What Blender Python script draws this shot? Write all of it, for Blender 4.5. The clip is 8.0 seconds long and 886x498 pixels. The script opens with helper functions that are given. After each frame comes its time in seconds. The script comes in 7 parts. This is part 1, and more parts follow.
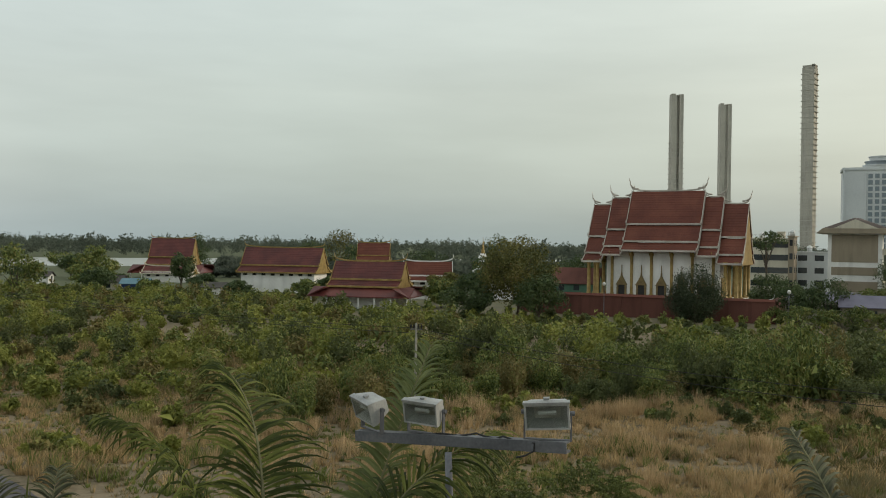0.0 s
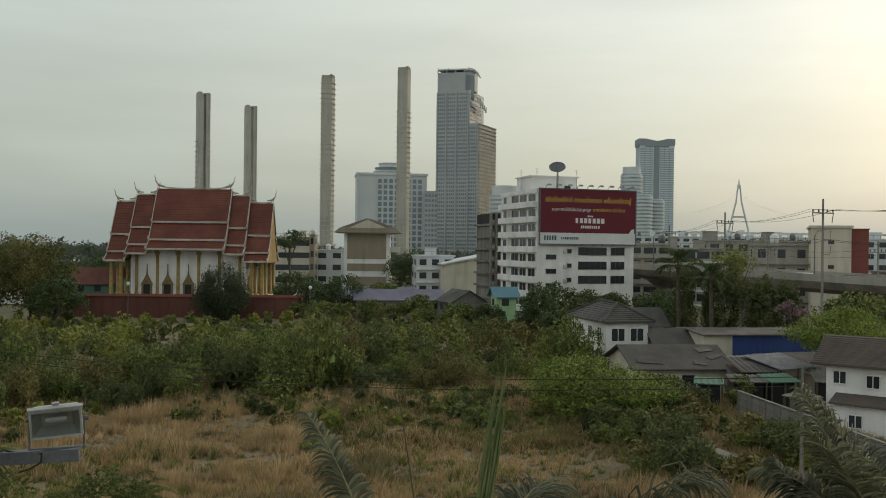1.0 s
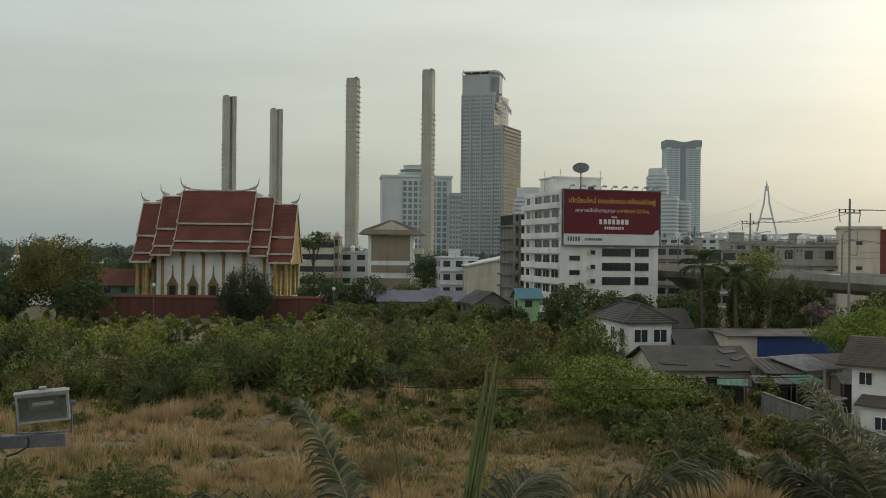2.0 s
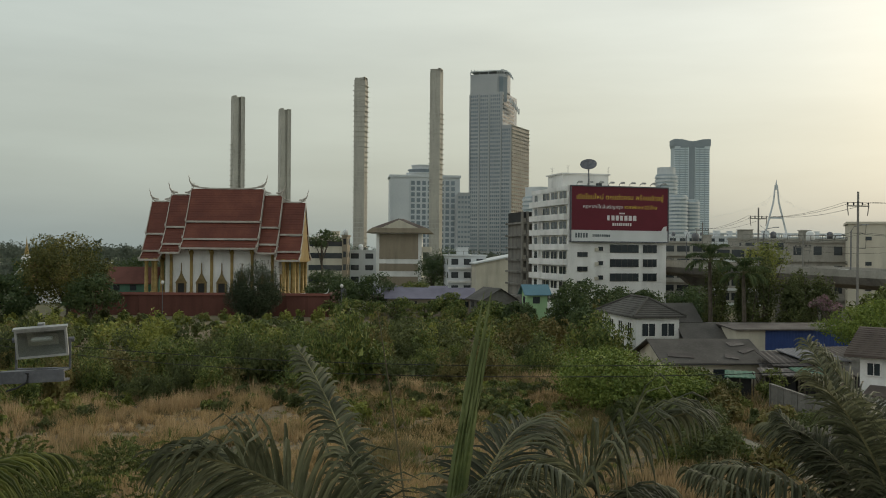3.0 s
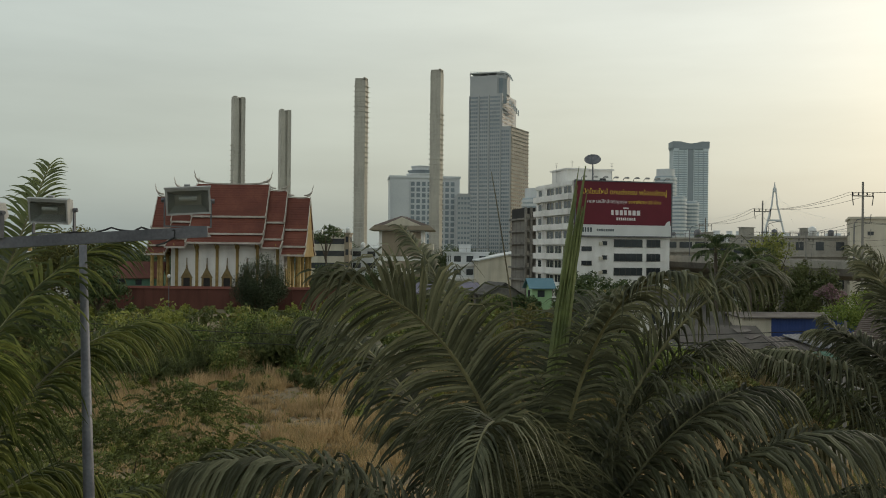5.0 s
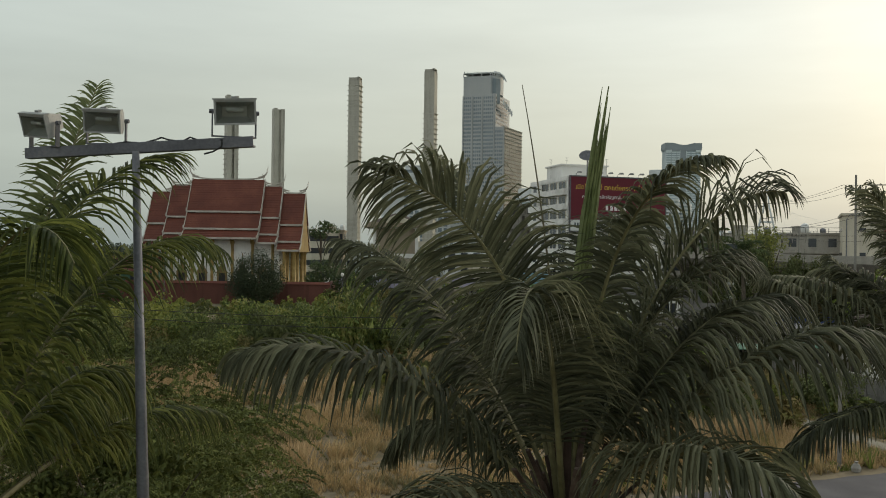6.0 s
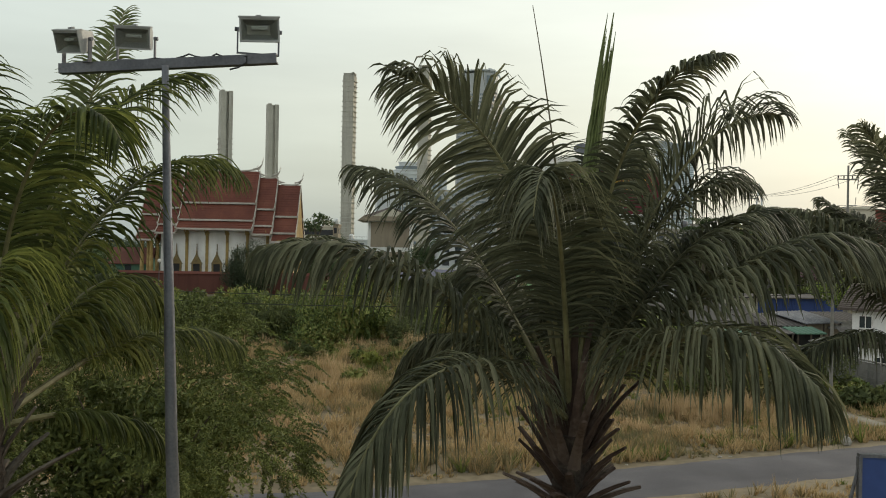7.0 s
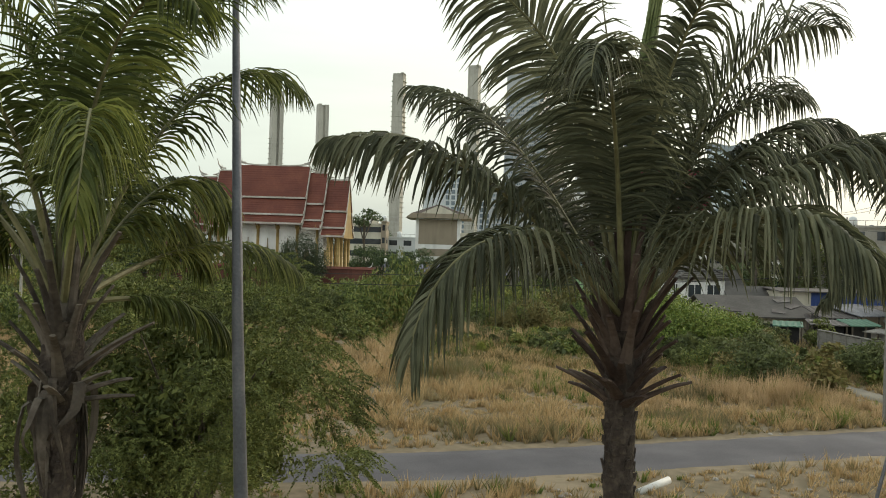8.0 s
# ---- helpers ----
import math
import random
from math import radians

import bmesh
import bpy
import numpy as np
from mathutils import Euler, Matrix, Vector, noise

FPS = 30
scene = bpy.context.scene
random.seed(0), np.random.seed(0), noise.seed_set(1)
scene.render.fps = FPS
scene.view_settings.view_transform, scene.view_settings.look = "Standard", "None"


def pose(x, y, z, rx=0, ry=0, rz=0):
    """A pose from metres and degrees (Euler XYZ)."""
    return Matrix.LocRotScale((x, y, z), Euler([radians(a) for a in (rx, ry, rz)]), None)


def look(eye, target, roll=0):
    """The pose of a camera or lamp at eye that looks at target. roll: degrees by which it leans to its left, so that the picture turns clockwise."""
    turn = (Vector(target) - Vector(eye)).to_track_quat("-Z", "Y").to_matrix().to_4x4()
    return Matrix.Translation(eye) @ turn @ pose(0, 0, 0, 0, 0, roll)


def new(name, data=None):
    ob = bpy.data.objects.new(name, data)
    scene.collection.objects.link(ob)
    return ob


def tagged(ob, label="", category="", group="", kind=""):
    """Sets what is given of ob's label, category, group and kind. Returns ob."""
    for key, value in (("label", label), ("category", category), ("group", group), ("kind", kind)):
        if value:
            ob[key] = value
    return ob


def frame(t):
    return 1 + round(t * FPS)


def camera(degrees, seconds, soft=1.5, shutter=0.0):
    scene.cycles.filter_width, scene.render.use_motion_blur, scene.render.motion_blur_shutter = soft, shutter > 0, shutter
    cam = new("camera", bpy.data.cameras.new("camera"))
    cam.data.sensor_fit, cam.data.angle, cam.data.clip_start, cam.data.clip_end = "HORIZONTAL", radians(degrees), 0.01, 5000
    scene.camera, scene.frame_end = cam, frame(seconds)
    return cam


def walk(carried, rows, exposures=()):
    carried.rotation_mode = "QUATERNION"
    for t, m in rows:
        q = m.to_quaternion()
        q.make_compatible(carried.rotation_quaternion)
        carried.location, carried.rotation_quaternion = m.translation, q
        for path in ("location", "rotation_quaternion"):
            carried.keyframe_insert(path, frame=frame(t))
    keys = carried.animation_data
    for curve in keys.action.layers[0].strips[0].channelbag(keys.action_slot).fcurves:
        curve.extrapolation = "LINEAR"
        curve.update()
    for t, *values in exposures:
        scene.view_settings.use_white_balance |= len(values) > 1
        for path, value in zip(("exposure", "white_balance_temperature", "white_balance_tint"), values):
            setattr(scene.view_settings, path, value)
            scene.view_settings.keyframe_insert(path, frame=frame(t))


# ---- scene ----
cam = camera(52.0, 8.0, soft=1.0)
PATH = [
    (0, pose(-0.050, -0.100, 13.070, 89.626, -0.730, 27.044)),
    (0.1, pose(-0.034, -0.090, 13.072, 89.634, -0.761, 23.203)),
    (0.2, pose(-0.018, -0.080, 13.074, 89.642, -0.792, 19.002)),
    (0.3, pose(-0.002, -0.070, 13.076, 89.650, -0.824, 14.661)),
    (0.4, pose(0.014, -0.060, 13.078, 89.658, -0.855, 10.146)),
    (0.5, pose(0.030, -0.050, 13.080, 89.665, -0.886, 5.574)),
    (0.6, pose(0.024, -0.040, 13.064, 89.711, -0.837, 1.269)),
    (0.7, pose(0.018, -0.030, 13.048, 89.757, -0.788, -1.732)),
    (0.8, pose(0.012, -0.020, 13.032, 89.803, -0.739, -2.504)),
    (0.9, pose(0.006, -0.010, 13.016, 89.848, -0.690, -2.575)),
    (1, pose(0.000, 0.000, 13.000, 89.894, -0.640, -2.122)),
    (1.5, pose(0.176, 0.099, 12.977, 90.000, -0.600, -0.800)),
    (3, pose(0.538, 0.005, 12.198, 90.039, -0.452, 0.006)),
    (3.5, pose(0.372, -0.172, 11.863, 90.192, -0.399, 0.364)),
    (4, pose(0.019, -0.331, 11.539, 90.197, -0.325, -0.305)),
    (5.5, pose(-0.891, -1.329, 10.204, 90.209, -0.664, -0.045)),
    (6, pose(-1.093, -1.571, 9.642, 90.272, -0.753, -0.572)),
    (6.5, pose(-1.240, -1.873, 9.110, 90.402, -0.957, -1.920)),
    (7, pose(-1.328, -2.124, 8.591, 90.128, -1.050, -0.996)),
    (7.5, pose(-1.378, -2.288, 8.006, 90.242, -1.148, -0.281)),
    (8, pose(-1.415, -2.477, 7.334, 90.176, -1.675, 1.980)),
]
walk(cam, PATH, exposures=((0, 0.18), (0.6, 0.03), (1.5, -0.06), (5.5, -0.04), (6.5, 0.14), (7.0, 0.3), (7.5, 0.5), (8.0, 0.72)))


# ---- sky and sun: overcast late afternoon, brighter and warmer towards a veiled sun on the far right ----
SUN_AZ, SUN_EL = radians(52), radians(24)      # clockwise from +y, above the horizon
sun_way = Vector((math.sin(SUN_AZ) * math.cos(SUN_EL), math.cos(SUN_AZ) * math.cos(SUN_EL), math.sin(SUN_EL)))

world = bpy.data.worlds.new("overcast_sky")
scene.world = world
world.use_nodes = True
wt = world.node_tree
wt.nodes.clear()


def wnode(kind, **values):
    n = wt.nodes.new(kind)
    for k, v in values.items():
        n.inputs[k].default_value = v
    return n


w_out = wnode("ShaderNodeOutputWorld")
w_bg = wnode("ShaderNodeBackground")
w_sky = wnode("ShaderNodeTexSky")
w_sky.sky_type, w_sky.sun_disc = "NISHITA", False
w_sky.sun_elevation, w_sky.sun_rotation = SUN_EL, SUN_AZ
w_sky.dust_density, w_sky.air_density = 4.0, 1.5
w_co = wnode("ShaderNodeTexCoord")
w_dot = wnode("ShaderNodeVectorMath")
w_dot.operation = "DOT_PRODUCT"
w_dot.inputs[1].default_value = sun_way
wt.links.new(w_co.outputs["Generated"], w_dot.inputs[0])
w_ramp = wnode("ShaderNodeValToRGB")
e = w_ramp.color_ramp.elements
e[0].position, e[0].color = 0.05, (0.86, 0.86, 0.80, 1)
e[1].position, e[1].color = 0.985, (0.745, 0.76, 0.71, 1)
for p, c in ((0.28, (0.66, 0.685, 0.65, 1)), (0.42, (0.49, 0.54, 0.515, 1)), (0.55, (0.475, 0.525, 0.49, 1)), (0.71, (0.48, 0.515, 0.465, 1)), (0.85, (0.548, 0.572, 0.505, 1)), (0.925, (0.585, 0.622, 0.578, 1))):
    k = e.new(p)
    k.color = c
w_half = wnode("ShaderNodeMapRange")
w_half.inputs["From Min"].default_value = -1.0
wt.links.new(w_dot.outputs["Value"], w_half.inputs["Value"])
wt.links.new(w_half.outputs["Result"], w_ramp.inputs[0])
# cloud streaks, flattened towards the horizon
w_map = wnode("ShaderNodeMapping")
w_map.inputs["Scale"].default_value = (1.2, 1.2, 7.0)
wt.links.new(w_co.outputs["Generated"], w_map.inputs[0])
w_noise = wnode("ShaderNodeTexNoise", Scale=1.6, Detail=5.0, Roughness=0.55)
wt.links.new(w_map.outputs[0], w_noise.inputs[0])
w_cl = wnode("ShaderNodeMapRange")
for i, v in enumerate((0.3, 0.7, 0.88, 1.08)):
    w_cl.inputs[1 + i].default_value = v
wt.links.new(w_noise.outputs[0], w_cl.inputs[0])
# duller band low over the horizon, thicker cloud overhead
w_sep = wnode("ShaderNodeSeparateXYZ")
wt.links.new(w_co.outputs["Generated"], w_sep.inputs[0])
w_alt = wnode("ShaderNodeValToRGB")
e = w_alt.color_ramp.elements
e[0].position, e[0].color = 0.0, (0.66, 0.72, 0.76, 1)
e[1].position, e[1].color = 0.95, (0.95, 0.97, 1.0, 1)
for p, c in ((0.06, (0.76, 0.80, 0.82, 1)), (0.16, (0.98, 0.98, 0.97, 1)), (0.3, (1.12, 1.12, 1.12, 1)), (0.55, (1.05, 1.06, 1.08, 1))):
    k = e.new(p)
    k.color = c
wt.links.new(w_sep.outputs["Z"], w_alt.inputs[0])
w_m1 = wnode("ShaderNodeMixRGB", Fac=1.0)
w_m1.blend_type = "MULTIPLY"
wt.links.new(w_ramp.outputs[0], w_m1.inputs[1])
wt.links.new(w_alt.outputs[0], w_m1.inputs[2])
w_m2 = wnode("ShaderNodeMixRGB", Fac=1.0)
w_m2.blend_type = "MULTIPLY"
wt.links.new(w_m1.outputs[0], w_m2.inputs[1])
wt.links.new(w_cl.outputs[0], w_m2.inputs[2])
w_m3 = wnode("ShaderNodeMixRGB", Fac=0.03)
wt.links.new(w_m2.outputs[0], w_m3.inputs[1])
wt.links.new(w_sky.outputs[0], w_m3.inputs[2])
w_bg.inputs["Strength"].default_value = 1.0
wt.links.new(w_m3.outputs[0], w_bg.inputs["Color"])
wt.links.new(w_bg.outputs[0], w_out.inputs[0])

sun = new("sun", bpy.data.lights.new("sun", "SUN"))
sun.data.energy, sun.data.angle, sun.data.color = 0.9, radians(16), (1.0, 0.90, 0.74)
sun.matrix_world = look(sun_way * 100, (0, 0, 0))


# ---- materials ----
MATS = {}


def material(name, colors, scale=1.0, fine=30.0, rough=0.8, metal=0.0, bump=0.2, island=0.0, each=0.0, translucent=0.0,
             stretch=(1, 1, 1), spread=0.28, streaks=0.0, specular=0.35):
    """Surface with two scales of variation. colors: from two to four colours from dark to light, laid out by noise.
    island / each: how far every loose piece / every object strays from the rest; streaks: rain stains running down."""
    if name in MATS:
        return MATS[name]
    m = bpy.data.materials.new(name)
    m.use_nodes = True
    t = m.node_tree
    nn, ln = t.nodes, t.links
    bsdf = nn["Principled BSDF"]
    bsdf.inputs["Roughness"].default_value = rough
    bsdf.inputs["Metallic"].default_value = metal
    bsdf.inputs["Specular IOR Level"].default_value = specular
    co = nn.new("ShaderNodeTexCoord")
    mp = nn.new("ShaderNodeMapping")
    mp.inputs["Scale"].default_value = stretch
    ln.new(co.outputs["Object"], mp.inputs[0])
    big = nn.new("ShaderNodeTexNoise")
    big.inputs["Scale"].default_value, big.inputs["Detail"].default_value = scale, 4.0
    small = nn.new("ShaderNodeTexNoise")
    small.inputs["Scale"].default_value, small.inputs["Detail"].default_value = fine, 6.0
    for n in (big, small):
        ln.new(mp.outputs[0], n.inputs["Vector"])
    add = nn.new("ShaderNodeMath")
    add.operation = "MULTIPLY_ADD"
    ln.new(small.outputs[0], add.inputs[0])
    add.inputs[1].default_value = 0.5
    ln.new(big.outputs[0], add.inputs[2])
    last = add.outputs[0]
    if island or each:
        g = nn.new("ShaderNodeNewGeometry" if island else "ShaderNodeObjectInfo")
        r = nn.new("ShaderNodeMath")
        r.operation = "MULTIPLY_ADD"
        ln.new(g.outputs["Random Per Island" if island else "Random"], r.inputs[0])
        r.inputs[1].default_value = island or each
        ln.new(last, r.inputs[2])
        sub = nn.new("ShaderNodeMath")
        sub.operation = "SUBTRACT"
        ln.new(r.outputs[0], sub.inputs[0])
        sub.inputs[1].default_value = (island or each) / 2
        last = sub.outputs[0]
    ramp = nn.new("ShaderNodeValToRGB")
    el = ramp.color_ramp.elements
    lo, hi = 0.75 - spread, 0.75 + spread
    el[0].position, el[0].color = lo, (*colors[0], 1)
    el[1].position, el[1].color = hi, (*colors[-1], 1)
    for i, c in enumerate(colors[1:-1], 1):
        q = el.new(lo + (hi - lo) * i / (len(colors) - 1))
        q.color = (*c, 1)
    ln.new(last, ramp.inputs[0])
    col = ramp.outputs[0]
    if streaks:
        ms = nn.new("ShaderNodeMapping")
        ms.inputs["Scale"].default_value = (0.45, 0.45, 0.05)
        ln.new(co.outputs["Object"], ms.inputs[0])
        st = nn.new("ShaderNodeTexNoise")
        st.inputs["Scale"].default_value, st.inputs["Detail"].default_value = 1.3, 5.0
        ln.new(ms.outputs[0], st.inputs["Vector"])
        mr = nn.new("ShaderNodeMapRange")
        for i, v in enumerate((0.48, 0.72, 0.0, streaks)):
            mr.inputs[1 + i].default_value = v
        ln.new(st.outputs[0], mr.inputs[0])
        mx = nn.new("ShaderNodeMixRGB")
        ln.new(mr.outputs[0], mx.inputs[0])
        ln.new(col, mx.inputs[1])
        mx.inputs[2].default_value = (*[c * 0.35 for c in colors[0]], 1)
        col = mx.outputs[0]
    ln.new(col, bsdf.inputs["Base Color"])
    if bump:
        b = nn.new("ShaderNodeBump")
        b.inputs["Strength"].default_value, b.inputs["Distance"].default_value = bump, 0.03
        ln.new(small.outputs[0], b.inputs["Height"])
        ln.new(b.outputs[0], bsdf.inputs["Normal"])
    if translucent:
        tr = nn.new("ShaderNodeBsdfTranslucent")
        ln.new(col, tr.inputs["Color"])
        mix = nn.new("ShaderNodeMixShader")
        mix.inputs[0].default_value = translucent
        ln.new(bsdf.outputs[0], mix.inputs[1])
        ln.new(tr.outputs[0], mix.inputs[2])
        ln.new(mix.outputs[0], nn["Material Output"].inputs[0])
    MATS[name] = m
    return m


M_SOIL = material("dry_soil_and_grass", [(0.095, 0.081, 0.046), (0.152, 0.119, 0.072), (0.21, 0.165, 0.105), (0.135, 0.115, 0.063)], 0.07, 2.2, 0.95, bump=0.5, spread=0.2)
# green land cover takes over from the dry field beyond the temple grounds
st = M_SOIL.node_tree
land_co = st.nodes.new("ShaderNodeTexCoord")
land_len = st.nodes.new("ShaderNodeVectorMath")
land_len.operation = "LENGTH"
land_map = st.nodes.new("ShaderNodeMapRange")
land_map.inputs["From Min"].default_value, land_map.inputs["From Max"].default_value = 140, 240
land_mix = st.nodes.new("ShaderNodeMixRGB")
land_mix.inputs[2].default_value = (0.075, 0.088, 0.04, 1)
st.links.new(land_co.outputs["Object"], land_len.inputs[0])
st.links.new(land_len.outputs["Value"], land_map.inputs["Value"])
st.links.new(land_map.outputs["Result"], land_mix.inputs[0])
base_in = st.nodes["Principled BSDF"].inputs["Base Color"]
st.links.new(base_in.links[0].from_socket, land_mix.inputs[1])
st.links.new(land_mix.outputs[0], base_in)
M_ASPHALT = material("worn_asphalt", [(0.045, 0.042, 0.048), (0.066, 0.062, 0.069), (0.095, 0.09, 0.097)], 0.35, 24, 0.85, bump=0.3, spread=0.22)
# muddy water lightened in its base colour to stand for reflected sky
M_WATER = material("sky_paled_river_water", [(0.27, 0.285, 0.265), (0.34, 0.35, 0.325)], 0.02, 0.6, 0.45, bump=0.15)
M_SAND = material("sandy_gravel", [(0.17, 0.15, 0.115), (0.25, 0.225, 0.175)], 0.6, 18, 0.95, bump=0.5)
M_GRASS = material("dry_grass", [(0.17, 0.152, 0.076), (0.27, 0.202, 0.1), (0.41, 0.282, 0.136), (0.51, 0.368, 0.19), (0.29, 0.226, 0.112)], 0.16, 0.7, 0.9, bump=0, island=0.2, translucent=0.25, spread=0.15)
M_STRAW = material("tall_straw_grass", [(0.3, 0.225, 0.12), (0.42, 0.3, 0.165), (0.54, 0.4, 0.23)], 0.2, 0.9, 0.9, bump=0, island=0.3, translucent=0.3, spread=0.2)
M_GREEN = material("green_weeds", [(0.078, 0.112, 0.026), (0.132, 0.166, 0.038), (0.21, 0.218, 0.06)], 0.08, 0.7, 0.85, bump=0, island=0.4, translucent=0.3)
M_SHRUB = material("scrub_leaves", [(0.06, 0.086, 0.021), (0.11, 0.143, 0.033), (0.178, 0.206, 0.047), (0.205, 0.19, 0.055)], 0.09, 0.42, 0.7, bump=0, island=0.42, translucent=0.1, spread=0.18)
M_RUSTY = material("rusty_scrub_leaves", [(0.085, 0.083, 0.026), (0.14, 0.124, 0.04), (0.19, 0.145, 0.052), (0.165, 0.165, 0.046)], 0.09, 0.6, 0.8, bump=0, island=0.35, translucent=0.1, spread=0.24)
M_LIME = material("yellow_green_scrub_leaves", [(0.115, 0.135, 0.028), (0.19, 0.21, 0.042), (0.28, 0.28, 0.066)], 0.2, 0.8, 0.7, bump=0, island=0.4, translucent=0.28, spread=0.24)
M_BRIGHTBUSH = material("bright_bush_leaves", [(0.07, 0.108, 0.019), (0.145, 0.192, 0.035), (0.24, 0.275, 0.06)], 0.25, 1.2, 0.72, bump=0, island=0.45, translucent=0.12)
M_BUSHY = material("tamarind_leaves", [(0.056, 0.072, 0.018), (0.122, 0.142, 0.035), (0.22, 0.234, 0.064)], 0.25, 2.0, 0.75, bump=0, island=0.4, translucent=0.08)
M_DEEPLEAF = material("deep_green_leaves", [(0.026, 0.038, 0.02), (0.042, 0.058, 0.028), (0.066, 0.082, 0.036)], 0.3, 2.0, 0.8, bump=0, island=0.4, translucent=0.15)
M_LIMETREE = material("fresh_green_leaves", [(0.085, 0.125, 0.024), (0.15, 0.2, 0.036), (0.235, 0.28, 0.055)], 0.3, 1.2, 0.72, bump=0, island=0.4, translucent=0.3)
M_OLIVELEAF = material("dull_olive_leaves", [(0.05, 0.063, 0.022), (0.086, 0.104, 0.035), (0.142, 0.155, 0.052)], 0.2, 1.0, 0.75, bump=0, island=0.4, translucent=0.25)
M_DARKLEAF = material("dark_tree_leaves", [(0.036, 0.058, 0.023), (0.062, 0.094, 0.033), (0.104, 0.130, 0.043)], 0.15, 1.0, 0.7, bump=0, island=0.4, translucent=0.2)
M_OLIVE = material("olive_tree_leaves", [(0.05, 0.06, 0.015), (0.11, 0.11, 0.028), (0.20, 0.17, 0.05)], 0.15, 1.0, 0.75, bump=0, island=0.4, translucent=0.25)
# horizon woods: leaf green lightened and greyed to carry the distance haze
M_FARTREE = material("haze_greyed_wood_leaves", [(0.075, 0.09, 0.07), (0.1, 0.12, 0.092), (0.135, 0.152, 0.118)], 0.01, 0.1, 0.9, bump=0, island=0.14, translucent=0.5)
M_BARK = material("bark", [(0.05, 0.04, 0.03), (0.12, 0.10, 0.075)], 2.0, 18, 0.95, bump=0.8)
M_PALM = material("oil_palm_leaflets", [(0.048, 0.053, 0.03), (0.096, 0.102, 0.058), (0.186, 0.189, 0.114)], 0.5, 6.0, 0.56, bump=0, island=0.55, translucent=0.42, specular=0.25)
M_PALMGREEN = material("greener_palm_leaflets", [(0.046, 0.06, 0.018), (0.095, 0.116, 0.031), (0.22, 0.238, 0.064)], 0.5, 6.0, 0.52, bump=0, island=0.55, translucent=0.5, specular=0.16)
M_SPEAR = material("folded_spear_leaf", [(0.07, 0.092, 0.028), (0.125, 0.15, 0.045), (0.19, 0.21, 0.075)], 2.0, 14, 0.6, bump=0.2, translucent=0.15)
M_DRYSPEAR = material("dry_spear_leaf", [(0.075, 0.062, 0.035), (0.12, 0.1, 0.055), (0.17, 0.145, 0.08)], 2.0, 14, 0.7, bump=0.2)
M_PALMYOUNG = material("young_palm_leaflets", [(0.085, 0.108, 0.032), (0.14, 0.165, 0.052), (0.2, 0.215, 0.085)], 0.5, 6.0, 0.5, bump=0, island=0.35, translucent=0.3)
M_RACHIS = material("palm_leaf_stalk", [(0.075, 0.07, 0.03), (0.15, 0.14, 0.065), (0.2, 0.19, 0.09)], 2.0, 14, 0.6, bump=0.2)
M_STUBPALE = material("dry_leaf_stalks", [(0.035, 0.028, 0.021), (0.08, 0.065, 0.05), (0.15, 0.128, 0.104)], 2.5, 16, 0.9, bump=0.6, each=0.5)
M_STUB = material("old_leaf_bases", [(0.034, 0.021, 0.016), (0.066, 0.043, 0.033), (0.125, 0.094, 0.075)], 2.5, 16, 0.85, bump=0.6, each=0.4)
M_TRUNK = material("palm_trunk_bark", [(0.018, 0.014, 0.012), (0.05, 0.038, 0.03), (0.10, 0.08, 0.06)], 4.0, 22, 0.95, bump=1.0)
M_STEEL = material("galvanised_steel", [(0.085, 0.088, 0.1), (0.135, 0.138, 0.152), (0.2, 0.2, 0.21)], 1.5, 30, 0.55, metal=0.35, bump=0.1, streaks=0.4)
M_REFLECT = material("dulled_reflector", [(0.38, 0.38, 0.36), (0.55, 0.55, 0.52)], 3.0, 30, 0.4, metal=0.5, bump=0.1)
M_LAMPBODY = material("grey_cast_lamp_body", [(0.25, 0.255, 0.25), (0.36, 0.365, 0.355), (0.46, 0.46, 0.445)], 3.0, 40, 0.5, metal=0.2, bump=0.15, streaks=0.35)
M_ROOFRED = material("red_glazed_tiles", [(0.085, 0.024, 0.015), (0.125, 0.036, 0.022), (0.165, 0.053, 0.032)], 0.25, 4.0, 0.6, bump=0.25, island=0.25, specular=0.3)
M_ROOFMAROON = material("maroon_roof_tiles", [(0.055, 0.016, 0.016), (0.10, 0.026, 0.023), (0.15, 0.04, 0.032)], 0.25, 4.0, 0.5, bump=0.25, island=0.25)
M_TRIM = material("weathered_cream_trim", [(0.34, 0.3, 0.25), (0.45, 0.41, 0.36), (0.55, 0.51, 0.46)], 0.6, 7.0, 0.8, bump=0.1, streaks=0.2)
M_WHITE = material("white_plaster", [(0.56, 0.55, 0.52), (0.72, 0.71, 0.68), (0.80, 0.79, 0.77)], 0.25, 6.0, 0.85, bump=0.1, streaks=0.22)
M_CREAM = material("cream_plaster", [(0.46, 0.42, 0.33), (0.60, 0.56, 0.46)], 0.25, 6.0, 0.85, bump=0.1, streaks=0.3)
M_GOLD = material("gold_paint", [(0.17, 0.11, 0.03), (0.28, 0.19, 0.06), (0.36, 0.26, 0.10)], 1.0, 9.0, 0.5, metal=0.15, bump=0.2)
M_REDWALL = material("red_brown_wall_paint", [(0.115, 0.044, 0.033), (0.16, 0.064, 0.049)], 0.2, 5.0, 0.85, bump=0.15, streaks=0.4)
M_CONC = material("weathered_concrete", [(0.24, 0.23, 0.20), (0.33, 0.315, 0.275), (0.40, 0.385, 0.34)], 0.08, 3.0, 0.92, bump=0.3, streaks=0.35)
